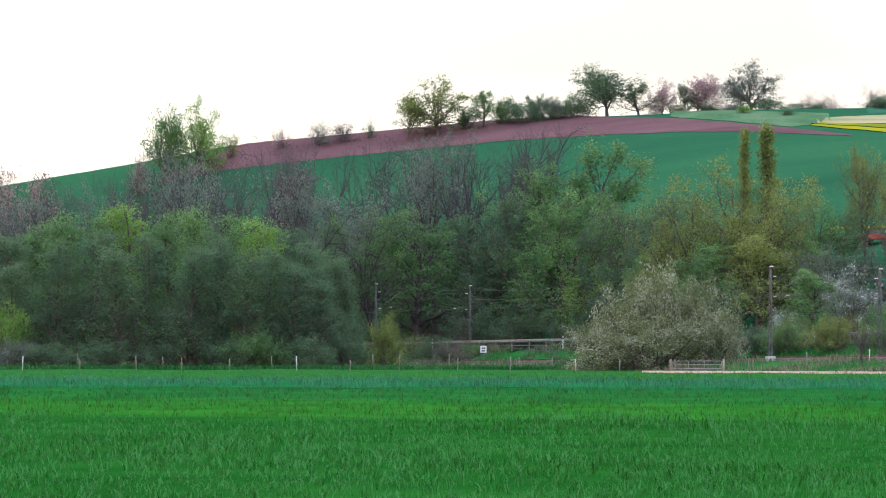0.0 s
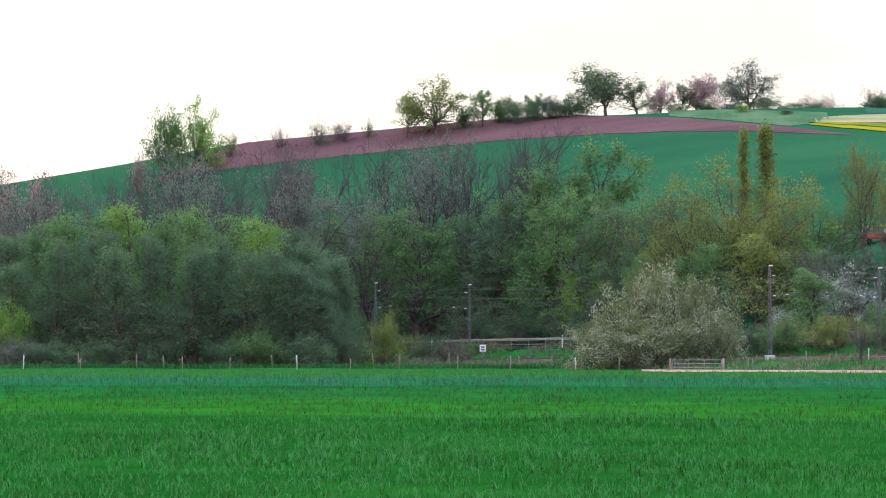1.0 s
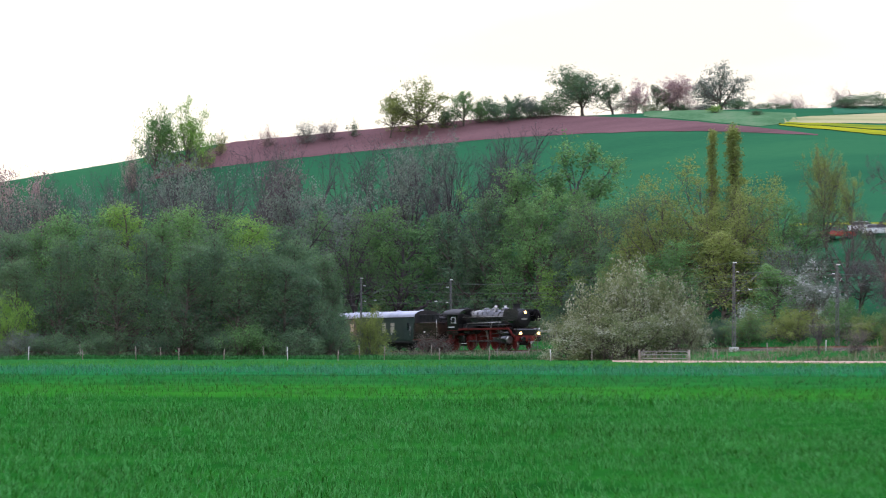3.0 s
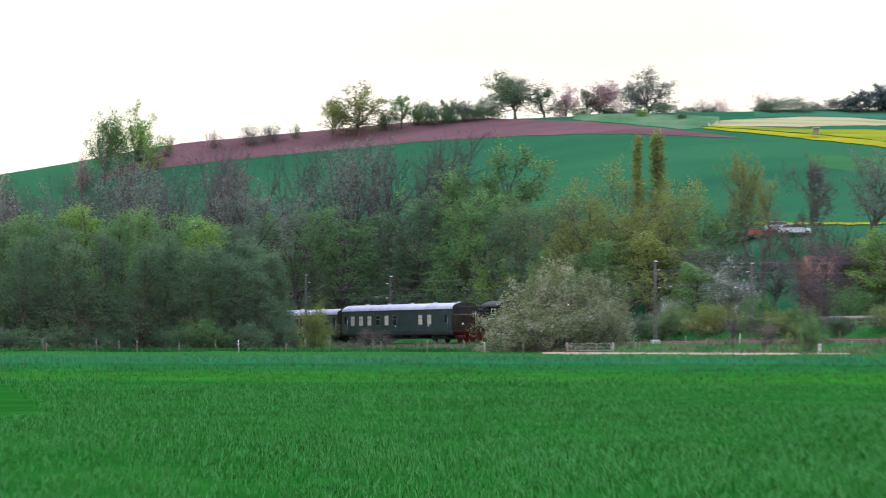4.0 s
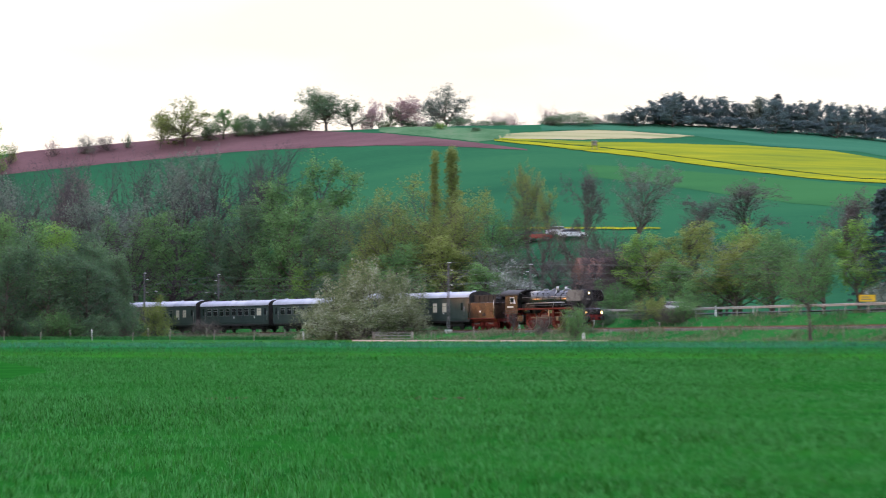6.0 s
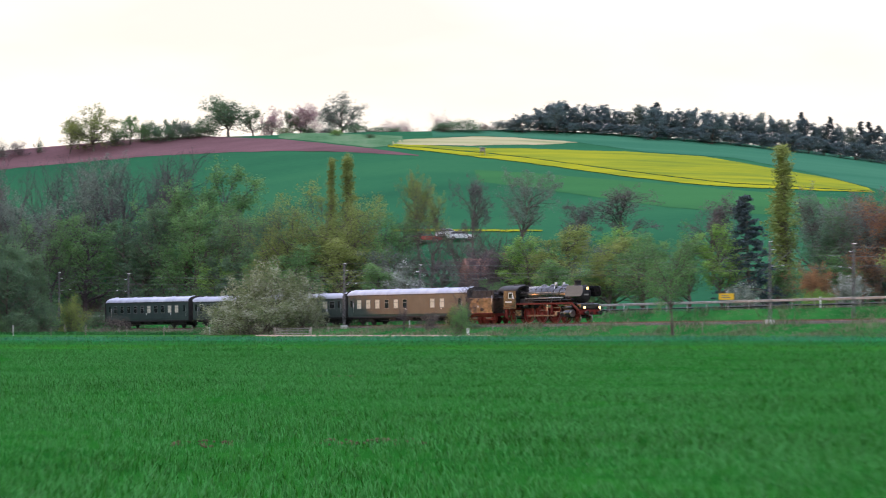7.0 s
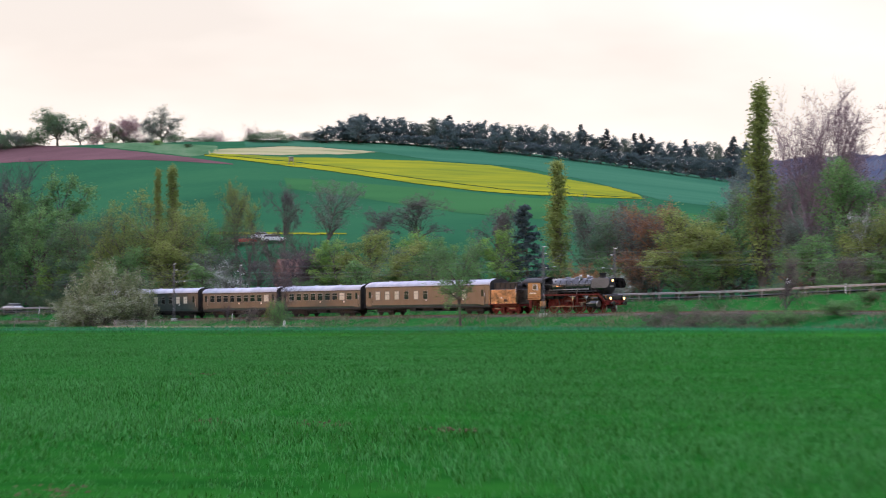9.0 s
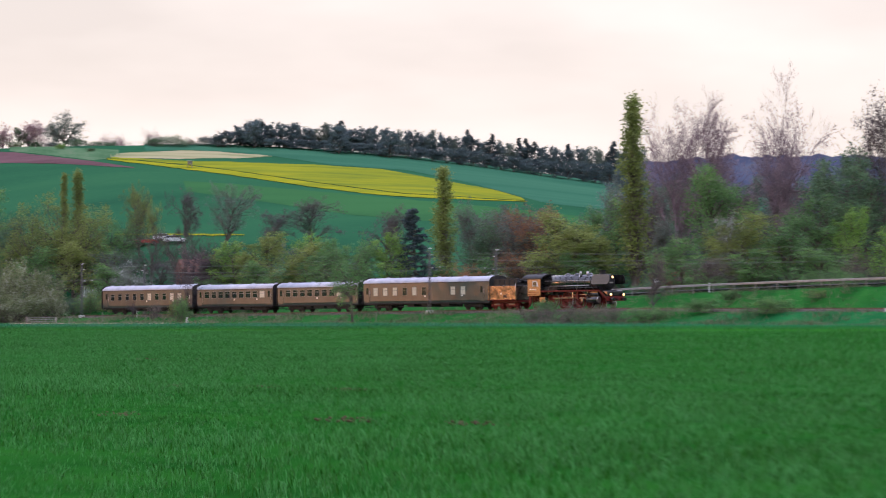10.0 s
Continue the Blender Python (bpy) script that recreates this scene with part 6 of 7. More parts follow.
def lamp_on(parent, x, y, z, r=0.17):
    h = part("headlight", cyl(bmesh.new(), (x - 0.25, y, z), (x, y, z), r * 0.9, r, 14), M["loco_black"], parent)
    part("lens", cyl(bmesh.new(), (x + 0.002, y, z), (x + 0.03, y, z), r * 0.86, r * 0.7, 14), M["lamp"], h, "lit warm headlight lens")


def enlarge(t):
    for ob in t.children_recursive:
        ob.location *= K
    for me in {ob.data for ob in t.children_recursive}:
        me.transform(Matrix.Scale(K, 4))


def make_loco():
    t = thing("steam_locomotive", "black express steam locomotive with red wheels, headlights lit", "locomotive")
    blk, red = M["loco_black"], M["loco_red"]
    Z = 3.1
    part("boiler", lathe_x(bmesh.new(), [(-3.7, 0.93), (-3.75, 0.94), (-6.4, 0.95), (-6.42, 0.97), (-9.3, 0.98), (-11.2, 0.98)], Z), blk, t)
    for x in (-4.6, -5.6, -6.6, -7.6, -8.6):
        part("boiler_band", lathe_x(bmesh.new(), [(x, 0.99), (x - 0.06, 0.99)], Z), M["smokebox"], t)
    part("smokebox", lathe_x(bmesh.new(), [(-1.5, 0.35), (-1.52, 0.7), (-1.62, 0.9), (-1.72, 0.97), (-3.7, 0.97)], Z), M["smokebox"], t)
    part("smokebox_door", lathe_x(bmesh.new(), [(-1.34, 0.1), (-1.38, 0.45), (-1.5, 0.74), (-1.56, 0.78)], Z), M["smokebox"], t)
    part("front_band", lathe_x(bmesh.new(), [(-1.9, 0.985), (-3.5, 0.985)], Z), blk, t, "glossy black smokebox sheet")
    part("firebox", box(bmesh.new(), -11.2, -8.9, -0.9, 0.9, 1.6, 2.75, 0.12), M["smokebox"], t)
    bm = lathe_z(bmesh.new(), -2.7, 0, [(3.95, 0.42), (4.1, 0.36), (4.45, 0.34), (4.55, 0.42), (4.6, 0.42), (4.6, 0.3)])
    part("chimney", bm, M["smokebox"], t)
    for x, r in ((-4.7, 0.42), (-6.6, 0.46), (-8.2, 0.36)):
        part("dome", lathe_z(bmesh.new(), x, 0, [(3.85, r), (4.06, r * 0.98), (4.18, r * 0.8), (4.25, r * 0.4), (4.26, 0.02)]), blk, t)
    for y in (-0.55, 0.55):
        part("air_pump", cyl(bmesh.new(), (-5.6, y, 3.95), (-5.6, y, 4.45), 0.14, n=10), M["bare_steel"], t)
        part("feed_pipe", cyl(bmesh.new(), (-5.6, y * 1.2, 4.1), (-5.9, y * 1.75, 2.2), 0.05, n=7), M["bare_steel"], t)
    for s in (-1, 1):
        # deflector plate beside the smokebox
        bm = bmesh.new()
        pr = [(-0.55, 2.95), (-0.4, 3.3), (-0.5, 3.85), (-0.75, 4.0), (-3.0, 4.05), (-3.2, 3.85), (-3.2, 3.0), (-3.0, 2.85), (-0.8, 2.85)]
        vs = [[bm.verts.new((x, s * (1.36 + d - (z - 2.85) * 0.22), z)) for x, z in pr] for d in (0.0, 0.03)]
        bm.faces.new(vs[0])
        bm.faces.new(vs[1][::-1])
        for j in range(len(pr)):
            k = (j + 1) % len(pr)
            bm.faces.new((vs[0][j], vs[0][k], vs[1][k], vs[1][j]))
        part("smoke_deflector", bm, blk, t)
        part("running_board", box(bmesh.new(), -11.2, -1.9, s * 0.9 if s > 0 else -1.45, 1.45 if s > 0 else -0.9, 2.12, 2.18, 0.01), blk, t)
        part("running_edge", box(bmesh.new(), -11.2, -1.85, 1.44 * s - 0.03, 1.44 * s + 0.03, 2.02, 2.2, 0.01), red, t, "red edge of the running board")
        bm = bmesh.new()
        a = [bm.verts.new(p) for p in ((-1.9, 1.41 * s, 2.2), (-1.9, 1.47 * s, 2.2), (-0.75, 1.47 * s, 1.35), (-0.75, 1.41 * s, 1.35))]
        b = [bm.verts.new(v.co - Vector((0.1, 0, 0.2))) for v in a]
        bm.faces.new(a)
        bm.faces.new(b[::-1])
        for j in range(4):
            bm.faces.new((a[j], a[(j + 1) % 4], b[(j + 1) % 4], b[j]))
        part("sloping_edge", bm, red, t)
        part("grab_rail", cyl(bmesh.new(), (-1.9, 1.05 * s, 3.35), (-10.9, 1.07 * s, 3.35), 0.025, n=6), M["bare_steel"], t)
        part("side_pipe", cyl(bmesh.new(), (-3.8, 1.08 * s, 2.75), (-10.0, 1.1 * s, 2.7), 0.055, n=7), M["bare_steel"], t)
        part("frame_plate", box(bmesh.new(), -13.4, -1.1, 0.52 * s - 0.03, 0.52 * s + 0.03, 0.85, 1.65, 0.02), red, t, "red main frame")
        bm = cyl(bmesh.new(), (-2.15, 1.2 * s, 1.0), (-3.75, 1.2 * s, 1.0), 0.42, n=18)
        box(bm, -3.6, -2.3, min(0.5 * s, 1.2 * s), max(0.5 * s, 1.2 * s), 0.7, 2.0, 0.05)
        part("cylinder", bm, blk, t)
        part("cylinder_cover", cyl(bmesh.new(), (-2.05, 1.2 * s, 1.0), (-2.15, 1.2 * s, 1.0), 0.3, 0.4, 16), M["bare_steel"], t)
        part("valve_chest", cyl(bmesh.new(), (-2.1, 1.15 * s, 1.65), (-3.8, 1.15 * s, 1.65), 0.22, n=14), blk, t)
        part("slide_bar", box(bmesh.new(), -5.3, -3.75, 1.17 * s - 0.04, 1.17 * s + 0.04, 1.18, 1.26, 0.01), M["bare_steel_dark"], t)
        part("valve_bracket", box(bmesh.new(), -5.6, -5.3, min(0.6 * s, 1.3 * s), max(0.6 * s, 1.3 * s), 1.1, 2.05, 0.03), red, t)
        part("link", box(bmesh.new(), -6.3, -6.2, 1.2 * s - 0.04, 1.2 * s + 0.04, 1.3, 2.0, 0.01), M["bare_steel"], t)
        part("radius_rod", box(bmesh.new(), -6.3, -3.8, 1.15 * s - 0.03, 1.15 * s + 0.03, 1.6, 1.68, 0.01), M["bare_steel_dark"], t)
        for x in (-5.3, -7.5, -9.7):
            wheel(t, "driving_wheel", x, 0.78 * s, 1.0, 18, red, True)
        for x in (-1.75, -3.95):
            wheel(t, "leading_wheel", x, 0.76 * s, 0.5, 10, red)
        wheel(t, "trailing_wheel", -12.5, 0.78 * s, 0.62, 11, red)
        for name, x0, x1, yy, hh in (("coupling_rod", -9.75, -5.25, 0.98, 0.07), ("connecting_rod", -7.55, -4.6, 1.1, 0.06)):
            rod = part(name, box(bmesh.new(), x0, x1, -0.03, 0.03, -hh, hh, 0.015), M["bare_steel_dark"], t, "oily steel rod")
            RODS.append((rod, yy * s))
        part("sand_pipe", cyl(bmesh.new(), (-6.5, 0.98 * s, 2.1), (-6.45, 0.95 * s, 0.5), 0.03, n=6), M["bare_steel"], t)
        part("buffer", cyl(bmesh.new(), (-0.7, 0.88 * s, 1.06), (-0.15, 0.88 * s, 1.06), 0.13, n=12), blk, t)
        part("buffer_head", cyl(bmesh.new(), (-0.12, 0.88 * s, 1.06), (-0.05, 0.88 * s, 1.06), 0.25, 0.23, 16), blk, t)
        lamp_on(t, -0.42, 1.02 * s, 1.62)
        part("cab_side", cab_side(s), blk, t)
        part("cab_windshield", slanted(s), M["bright_panel"], t, "slanted windshield panel, painted pale for the sky's reflection")
        for zz in (1.75, 2.0):
            part("cab_lining", box(bmesh.new(), -13.25, -11.25, 1.46 * s - 0.008, 1.46 * s + 0.008, zz, zz + 0.035), red, t, "thin red lining")
        part("feed_line", cyl(bmesh.new(), (-2.6, 1.02 * s, 2.5), (-9.6, 1.04 * s, 2.45), 0.04, n=6), M["bare_steel_dark"], t)
        for x in (-4.2, -5.9, -8.9, -10.2):
            part("down_pipe", cyl(bmesh.new(), (x, 0.55 * s, 3.85), (x - 0.12, 1.08 * s, 2.3), 0.035, n=6), M["bare_steel_dark"], t)
        for x in (-3.9, -4.4, -7.0, -7.8, -8.7, -9.5):
            part("washout_plug", cyl(bmesh.new(), (x, 0.72 * s, 3.72), (x, 0.8 * s, 3.82), 0.07, n=8), M["bare_steel_dark"], t)
        part("air_tank", cyl(bmesh.new(), (-9.4, 1.0 * s, 1.9), (-10.9, 1.0 * s, 1.9), 0.24, n=14), blk, t)
        part("eccentric_rod", box(bmesh.new(), -7.5, -6.25, 1.22 * s - 0.025, 1.22 * s + 0.025, 1.36, 1.43, 0.01), M["bare_steel_dark"], t)
        part("crosshead", box(bmesh.new(), -4.9, -4.5, 1.2 * s - 0.1, 1.2 * s + 0.1, 0.82, 1.18, 0.03), M["bare_steel_dark"], t)
        part("brake_hanger", box(bmesh.new(), -6.44, -6.36, 0.84 * s - 0.03, 0.84 * s + 0.03, 0.4, 1.4, 0.01), red, t)
        part("brake_hanger", box(bmesh.new(), -8.64, -8.56, 0.84 * s - 0.03, 0.84 * s + 0.03, 0.4, 1.4, 0.01), red, t)
        part("front_step", box(bmesh.new(), -1.5, -1.2, 1.3 * s - 0.08, 1.3 * s + 0.08, 0.55, 0.6, 0.01), red, t)
        win = part("cab_window", box(bmesh.new(), -12.5, -11.75, 1.44 * s - 0.02, 1.44 * s + 0.02, 2.75, 3.4, 0.02), M["white"], t)
        part("pane", box(bmesh.new(), -12.42, -11.83, 1.44 * s - 0.024, 1.44 * s + 0.024, 2.82, 3.33), M["glass"], win)
        part("cab_step", box(bmesh.new(), -13.2, -12.8, 1.25 * s - 0.1, 1.25 * s + 0.1, 0.6, 1.6, 0.03), red, t)
        part("ash_pan", box(bmesh.new(), -11.8, -10.7, min(0.6 * s, 1.1 * s), max(0.6 * s, 1.1 * s), 0.7, 1.5, 0.08), blk, t)
        part("number_plate", box(bmesh.new(), -13.0, -11.9, 1.45 * s - 0.01, 1.45 * s + 0.01, 2.3, 2.42), M["white"], t, "pale plate bar")
    lamp_on(t, -1.15, 0.0, 3.72, 0.16)
    part("front_plate", box(bmesh.new(), -1.34, -1.31, -0.3, 0.3, 2.97, 3.12, 0.01), M["zinc"], t, "pale bar of a plate")
    part("buffer_beam", box(bmesh.new(), -0.85, -0.65, -1.4, 1.4, 0.85, 1.4, 0.02), red, t, "red buffer beam")
    part("front_apron", box(bmesh.new(), -1.6, -0.7, -1.2, 1.2, 1.4, 2.1, 0.12), blk, t)
    part("coupling_hook", box(bmesh.new(), -0.65, -0.25, -0.06, 0.06, 0.95, 1.1, 0.02), M["coach_dark"], t)
    part("cab_front", box(bmesh.new(), -11.3, -11.2, -1.42, 1.42, 1.7, 3.75, 0.02), blk, t)
    roof = bmesh.new()
    n = 14
    rows = []
    for x in (-10.9, -14.1):
        rows.append([roof.verts.new((x, 1.55 * math.cos(k * math.pi / n), 3.62 + 0.62 * math.sin(k * math.pi / n))) for k in range(n + 1)])
        rows.append([roof.verts.new((x, 1.5 * math.cos(k * math.pi / n), 3.58 + 0.6 * math.sin(k * math.pi / n))) for k in range(n + 1)])
    for a, b in ((0, 2), (1, 3), (0, 1), (2, 3)):
        for k in range(n):
            roof.faces.new((rows[a][k], rows[a][k + 1], rows[b][k + 1], rows[b][k]))
    part("cab_roof", roof, M["smokebox"], t)
    part("roof_vent", box(bmesh.new(), -12.9, -11.9, -0.4, 0.4, 4.18, 4.34, 0.05), M["smokebox"], t)
    part("cab_floor", box(bmesh.new(), -13.6, -11.2, -1.3, 1.3, 1.55, 1.7), red, t)
    for x in (-1.75, -3.95, -5.3, -7.5, -9.7, -12.5):
        part("axle", cyl(bmesh.new(), (x, -0.75, 1.0 if -10 < x < -5 else 0.55), (x, 0.75, 1.0 if -10 < x < -5 else 0.55), 0.09, n=8), M["coach_dark"], t)
    enlarge(t)
    for ob in t.children_recursive:
        if "wheel" in ob.name or ob.name.startswith("tyre"):
            ob.location.x *= STRETCH
        else:
            ob.data.transform(Matrix.Diagonal((STRETCH, 1, 1, 1)))
    return t


def lathe_z(bm, x, y, prof, n=18):
    rings = [[bm.verts.new((x + math.cos(k * math.tau / n) * r, y + math.sin(k * math.tau / n) * r, z)) for k in range(n)] for z, r in prof]
    for a, b in zip(rings[:-1], rings[1:]):
        for k in range(n):
            bm.faces.new((a[k], a[(k + 1) % n], b[(k + 1) % n], b[k])).smooth = True
    bm.faces.new(rings[-1])
    return bm


def slanted(s):
    """A narrow panel set aslant at the cab's front corner, leaning back a little."""
    bm = bmesh.new()
    a = [(-11.72, 1.5), (-11.3, 1.36)]
    vs = [[bm.verts.new((x - d, s * (y + d - 0.14 * (z - 2.7)), z)) for x, y in a for z in (2.7, 3.45)] for d in (0.0, 0.03)]
    for q in vs:
        bm.faces.new((q[0], q[2], q[3], q[1]))
    for i, j in ((0, 2), (2, 3), (3, 1), (1, 0)):
        bm.faces.new((vs[0][i], vs[0][j], vs[1][j], vs[1][i]))
    return bm


def cab_side(s):
    """The side sheet of the cab, with the window opening left free."""
    bm = bmesh.new()
    for x0, x1, z0, z1 in ((-13.3, -11.2, 1.6, 2.72), (-13.3, -12.52, 2.72, 3.42), (-11.73, -11.2, 2.72, 3.42), (-13.3, -11.2, 3.42, 3.7)):
        box(bm, x0, x1, 1.43 * s - 0.025, 1.43 * s + 0.025, z0, z1)
    return bm


def bogie(t, x, axles, r, mat, frame_mat, outer=True):
    b = part("bogie", box(box(bmesh.new(), x - axles[-1] - 0.5, x - axles[0] + 0.5, -1.05, -0.93, 0.35, 0.75, 0.05), x - axles[-1] - 0.5, x - axles[0] + 0.5, 0.93, 1.05, 0.35, 0.75, 0.05), frame_mat, t)
    for a in axles:
        for s in (-1, 1):
            w = part("wheel", wheel_mesh(r, 0, 0.13), mat, b)
            w.location = (x - a, 0.76 * s, r)
            cap = part("axle_box", box(bmesh.new(), x - a - 0.17, x - a + 0.17, 1.0 * s - 0.13, 1.0 * s + 0.13, 0.34, 0.7, 0.04), frame_mat, b)
            part("wheel_disc", cyl(bmesh.new(), (x - a, 0.7 * s, r), (x - a, 0.82 * s, r), r * 0.88, n=16), mat, b)
    return b


def make_tender():
    t = thing("tender", "black coal tender with red wheels behind the locomotive", "tender")
    bm = box(bmesh.new(), -5.6, -0.15, -1.45, 1.45, 1.15, 2.95, 0.06)
    part("tank", bm, M["tender_black"], t)
    for s in (-1, 1):
        part("bunker_side", box(bmesh.new(), -4.7, -0.3, 1.18 * s - 0.04, 1.18 * s + 0.04, 2.95, 3.75, 0.02), M["smokebox"], t)
        for k in range(5):
            part("rib", box(bmesh.new(), -4.6 + k * 0.95, -4.5 + k * 0.95, 1.24 * s - 0.03, 1.24 * s + 0.03, 2.95, 3.72, 0.01), M["coach_dark"], t)
        part("tank_edge", box(bmesh.new(), -5.6, -0.15, 1.45 * s - 0.02, 1.45 * s + 0.02, 1.1, 1.22, 0.01), M["loco_red"], t, "red frame edge")
        part("plate", box(bmesh.new(), -3.2, -2.9, 1.455 * s - 0.01, 1.455 * s + 0.01, 1.85, 2.05, 0.005), M["white"], t, "small white plate")
        part("data_panel", box(bmesh.new(), -2.6, -2.0, 1.455 * s - 0.006, 1.455 * s + 0.006, 1.45, 1.75), M["smokebox"], t)
        part("grab_rail", cyl(bmesh.new(), (-0.25, 1.5 * s, 1.5), (-0.25, 1.5 * s, 3.2), 0.025, n=6), M["bare_steel"], t)
        part("buffer", cyl(bmesh.new(), (-6.0, 0.88 * s, 1.06), (-5.6, 0.88 * s, 1.06), 0.2, n=12), M["coach_dark"], t)
    part("bunker_end", box(bmesh.new(), -4.74, -4.66, -1.2, 1.2, 2.95, 3.7, 0.02), M["smokebox"], t)
    rng = random.Random(3)
    bm = bmesh.new()
    for k in range(260):
        p = Vector((rng.uniform(-4.5, -0.5), rng.uniform(-1.05, 1.05), 0))
        p.z = 3.1 + 0.5 * (1 - abs(p.y)) * math.sin((p.x + 4.9) / 4.9 * 2.6) + rng.uniform(0, 0.2)
        r = rng.uniform(0.09, 0.2)
        bmesh.ops.create_icosphere(bm, subdivisions=1, radius=r, matrix=Matrix.Translation(p) @ Euler((rng.random() * 3, rng.random() * 3, 0)).to_matrix().to_4x4())
    part("coal", bm, M["coal"], t, "heap of coal")
    part("coal_floor", box(bmesh.new(), -4.6, -0.35, -1.13, 1.13, 2.9, 3.2), M["coal"], t)
    part("frame", box(bmesh.new(), -5.5, -0.2, -1.1, 1.1, 0.85, 1.15, 0.03), M["loco_red"], t)
    for x in (-0.6, -3.4):
        bogie(t, x, (0.15, 1.55), 0.5, M["loco_red"], M["loco_red"])
    for s in (-1, 1):
        for x in (-1.45, -4.25):
            part("spring", box(bmesh.new(), x - 0.55, x + 0.55, 1.06 * s - 0.05, 1.06 * s + 0.05, 0.55, 0.72, 0.04), M["bare_steel_dark"], t)
    enlarge(t)
    return t


def make_coach(name, label, length, windows, doors, roof_h=4.05, blinds=(), lit=(), tall=False):
    t = thing(name, label, "railway coach", group="coaches of the train")
    L = length
    z0, ze = 1.0, roof_h - 0.72
    w = 1.42
    bm = bmesh.new()
    prof = [(-w + 0.06, z0), (-w, z0 + 0.25), (-w, ze), (w, ze), (w, z0 + 0.25), (w - 0.06, z0)]
    rows = [[bm.verts.new((x, y, z)) for y, z in prof] for x in (-0.55, -L + 0.55)]
    for j in range(len(prof)):
        k = (j + 1) % len(prof)
        bm.faces.new((rows[0][j], rows[0][k], rows[1][k], rows[1][j]))
    bm.faces.new(rows[0])
    bm.faces.new(rows[1][::-1])
    part("body", bm, M["coach_green"], t)
    roof = bmesh.new()
    n = 16
    cut = [(-0.5, 0.80), (-0.75, 1.0), (-L + 0.75, 1.0), (-L + 0.5, 0.80)] if tall else [(-0.5, 1.0), (-L + 0.5, 1.0)]
    rings = [[roof.verts.new((x, (w + 0.05) * math.cos(k * math.pi / n), ze + (roof_h - ze) * q * math.sin(k * math.pi / n) ** 0.72)) for k in range(n + 1)] for x, q in cut]
    for a, b in zip(rings[:-1], rings[1:]):
        for k in range(n):
            roof.faces.new((a[k], a[k + 1], b[k + 1], b[k])).smooth = True
    roof.faces.new(rings[0])
    roof.faces.new(rings[-1][::-1])
    rf = part("roof", roof, M["coach_roof"], t, "pale silver-grey curved roof")
    for k in range(int(L / 2.6)):
        x = -1.6 - k * 2.6
        part("roof_vent", box(bmesh.new(), x - 0.22, x + 0.22, -0.16, 0.16, roof_h - 0.05, roof_h + 0.1, 0.04), M["coach_dark"] if k % 2 else M["coach_roof"], rf)
    for x in (-0.42, -L + 0.42):
        part("end_wall", end_wall(x, w, z0, ze, roof_h), M["coach_dark"], t, "black end wall")
        part("gangway", box(bmesh.new(), min(x, x + (0.4 if x > -1 else -0.4)), max(x, x + (0.4 if x > -1 else -0.4)), -0.65, 0.65, 1.05, 3.3, 0.06), M["coach_dark"], t, "black rubber gangway")
    for s in (-1, 1):
        part("gutter", box(bmesh.new(), -L + 0.55, -0.55, (w + 0.03) * s - 0.03, (w + 0.03) * s + 0.03, ze - 0.02, ze + 0.05, 0.01), M["coach_dark"], t)
        part("sole_bar", box(bmesh.new(), -L + 0.6, -0.6, (w - 0.1) * s - 0.05, (w - 0.1) * s + 0.05, z0 - 0.18, z0 + 0.004, 0.01), M["coach_dark"], t)
        for i, (x, ww, hh, zc) in enumerate(windows):
            win = part("window", box(bmesh.new(), x - ww / 2, x + ww / 2, w * s - 0.012, w * s + 0.012, zc - hh / 2, zc + hh / 2, 0.006), M["coach_frame"], t)
            part("pane", box(bmesh.new(), x - ww / 2 + 0.06, x + ww / 2 - 0.06, w * s - 0.018, w * s + 0.018, zc - hh / 2 + 0.06, zc + hh / 2 - 0.06), M["cream"] if i in blinds else M["glass"], win)
            part("window_bar", box(bmesh.new(), x - ww / 2 + 0.04, x + ww / 2 - 0.04, w * s - 0.024, w * s + 0.024, zc + hh * 0.12, zc + hh * 0.12 + 0.05), M["coach_frame"], win)
        for x in doors:
            d = part("door", box(bmesh.new(), x - 0.42, x + 0.42, w * s - 0.02, w * s + 0.01, z0 + 0.1, ze - 0.12, 0.01), M["coach_green"], t)
            part("door_pane", box(bmesh.new(), x - 0.22, x + 0.22, w * s - 0.03, w * s + 0.02, 2.15, 2.95, 0.01), M["glass"], d)
            part("door_rail", cyl(bmesh.new(), (x + 0.52, (w + 0.05) * s, 1.5), (x + 0.52, (w + 0.05) * s, 2.6), 0.025, n=6), M["bare_steel"], d)
            part("step", box(bmesh.new(), x - 0.4, x + 0.4, (w - 0.05) * s - 0.12, (w - 0.05) * s + 0.12, 0.5, 0.56), M["coach_dark"], d)
        for x in (-L * 0.22, -L * 0.5):
            part("marking", box(bmesh.new(), x - 0.14, x + 0.14, w * s - 0.006, w * s + 0.006, 1.75, 1.95), M["white"], t, "small white marking")
        for x in (-0.1, -L + 0.1):
            part("buffer", cyl(bmesh.new(), (x, 0.88 * s, 1.05), (x + (-0.5 if x > -1 else 0.5), 0.88 * s, 1.05), 0.2, 0.12, 10), M["coach_dark"], t)
    bogie(t, -2.9, (0.0, 2.5), 0.47, M["coach_dark"], M["coach_dark"])
    bogie(t, -L + 5.4, (0.0, 2.5), 0.47, M["coach_dark"], M["coach_dark"])
    part("underframe", box(bmesh.new(), -L + 0.7, -0.7, -0.9, 0.9, 0.72, 0.96, 0.02), M["coach_dark"], t)
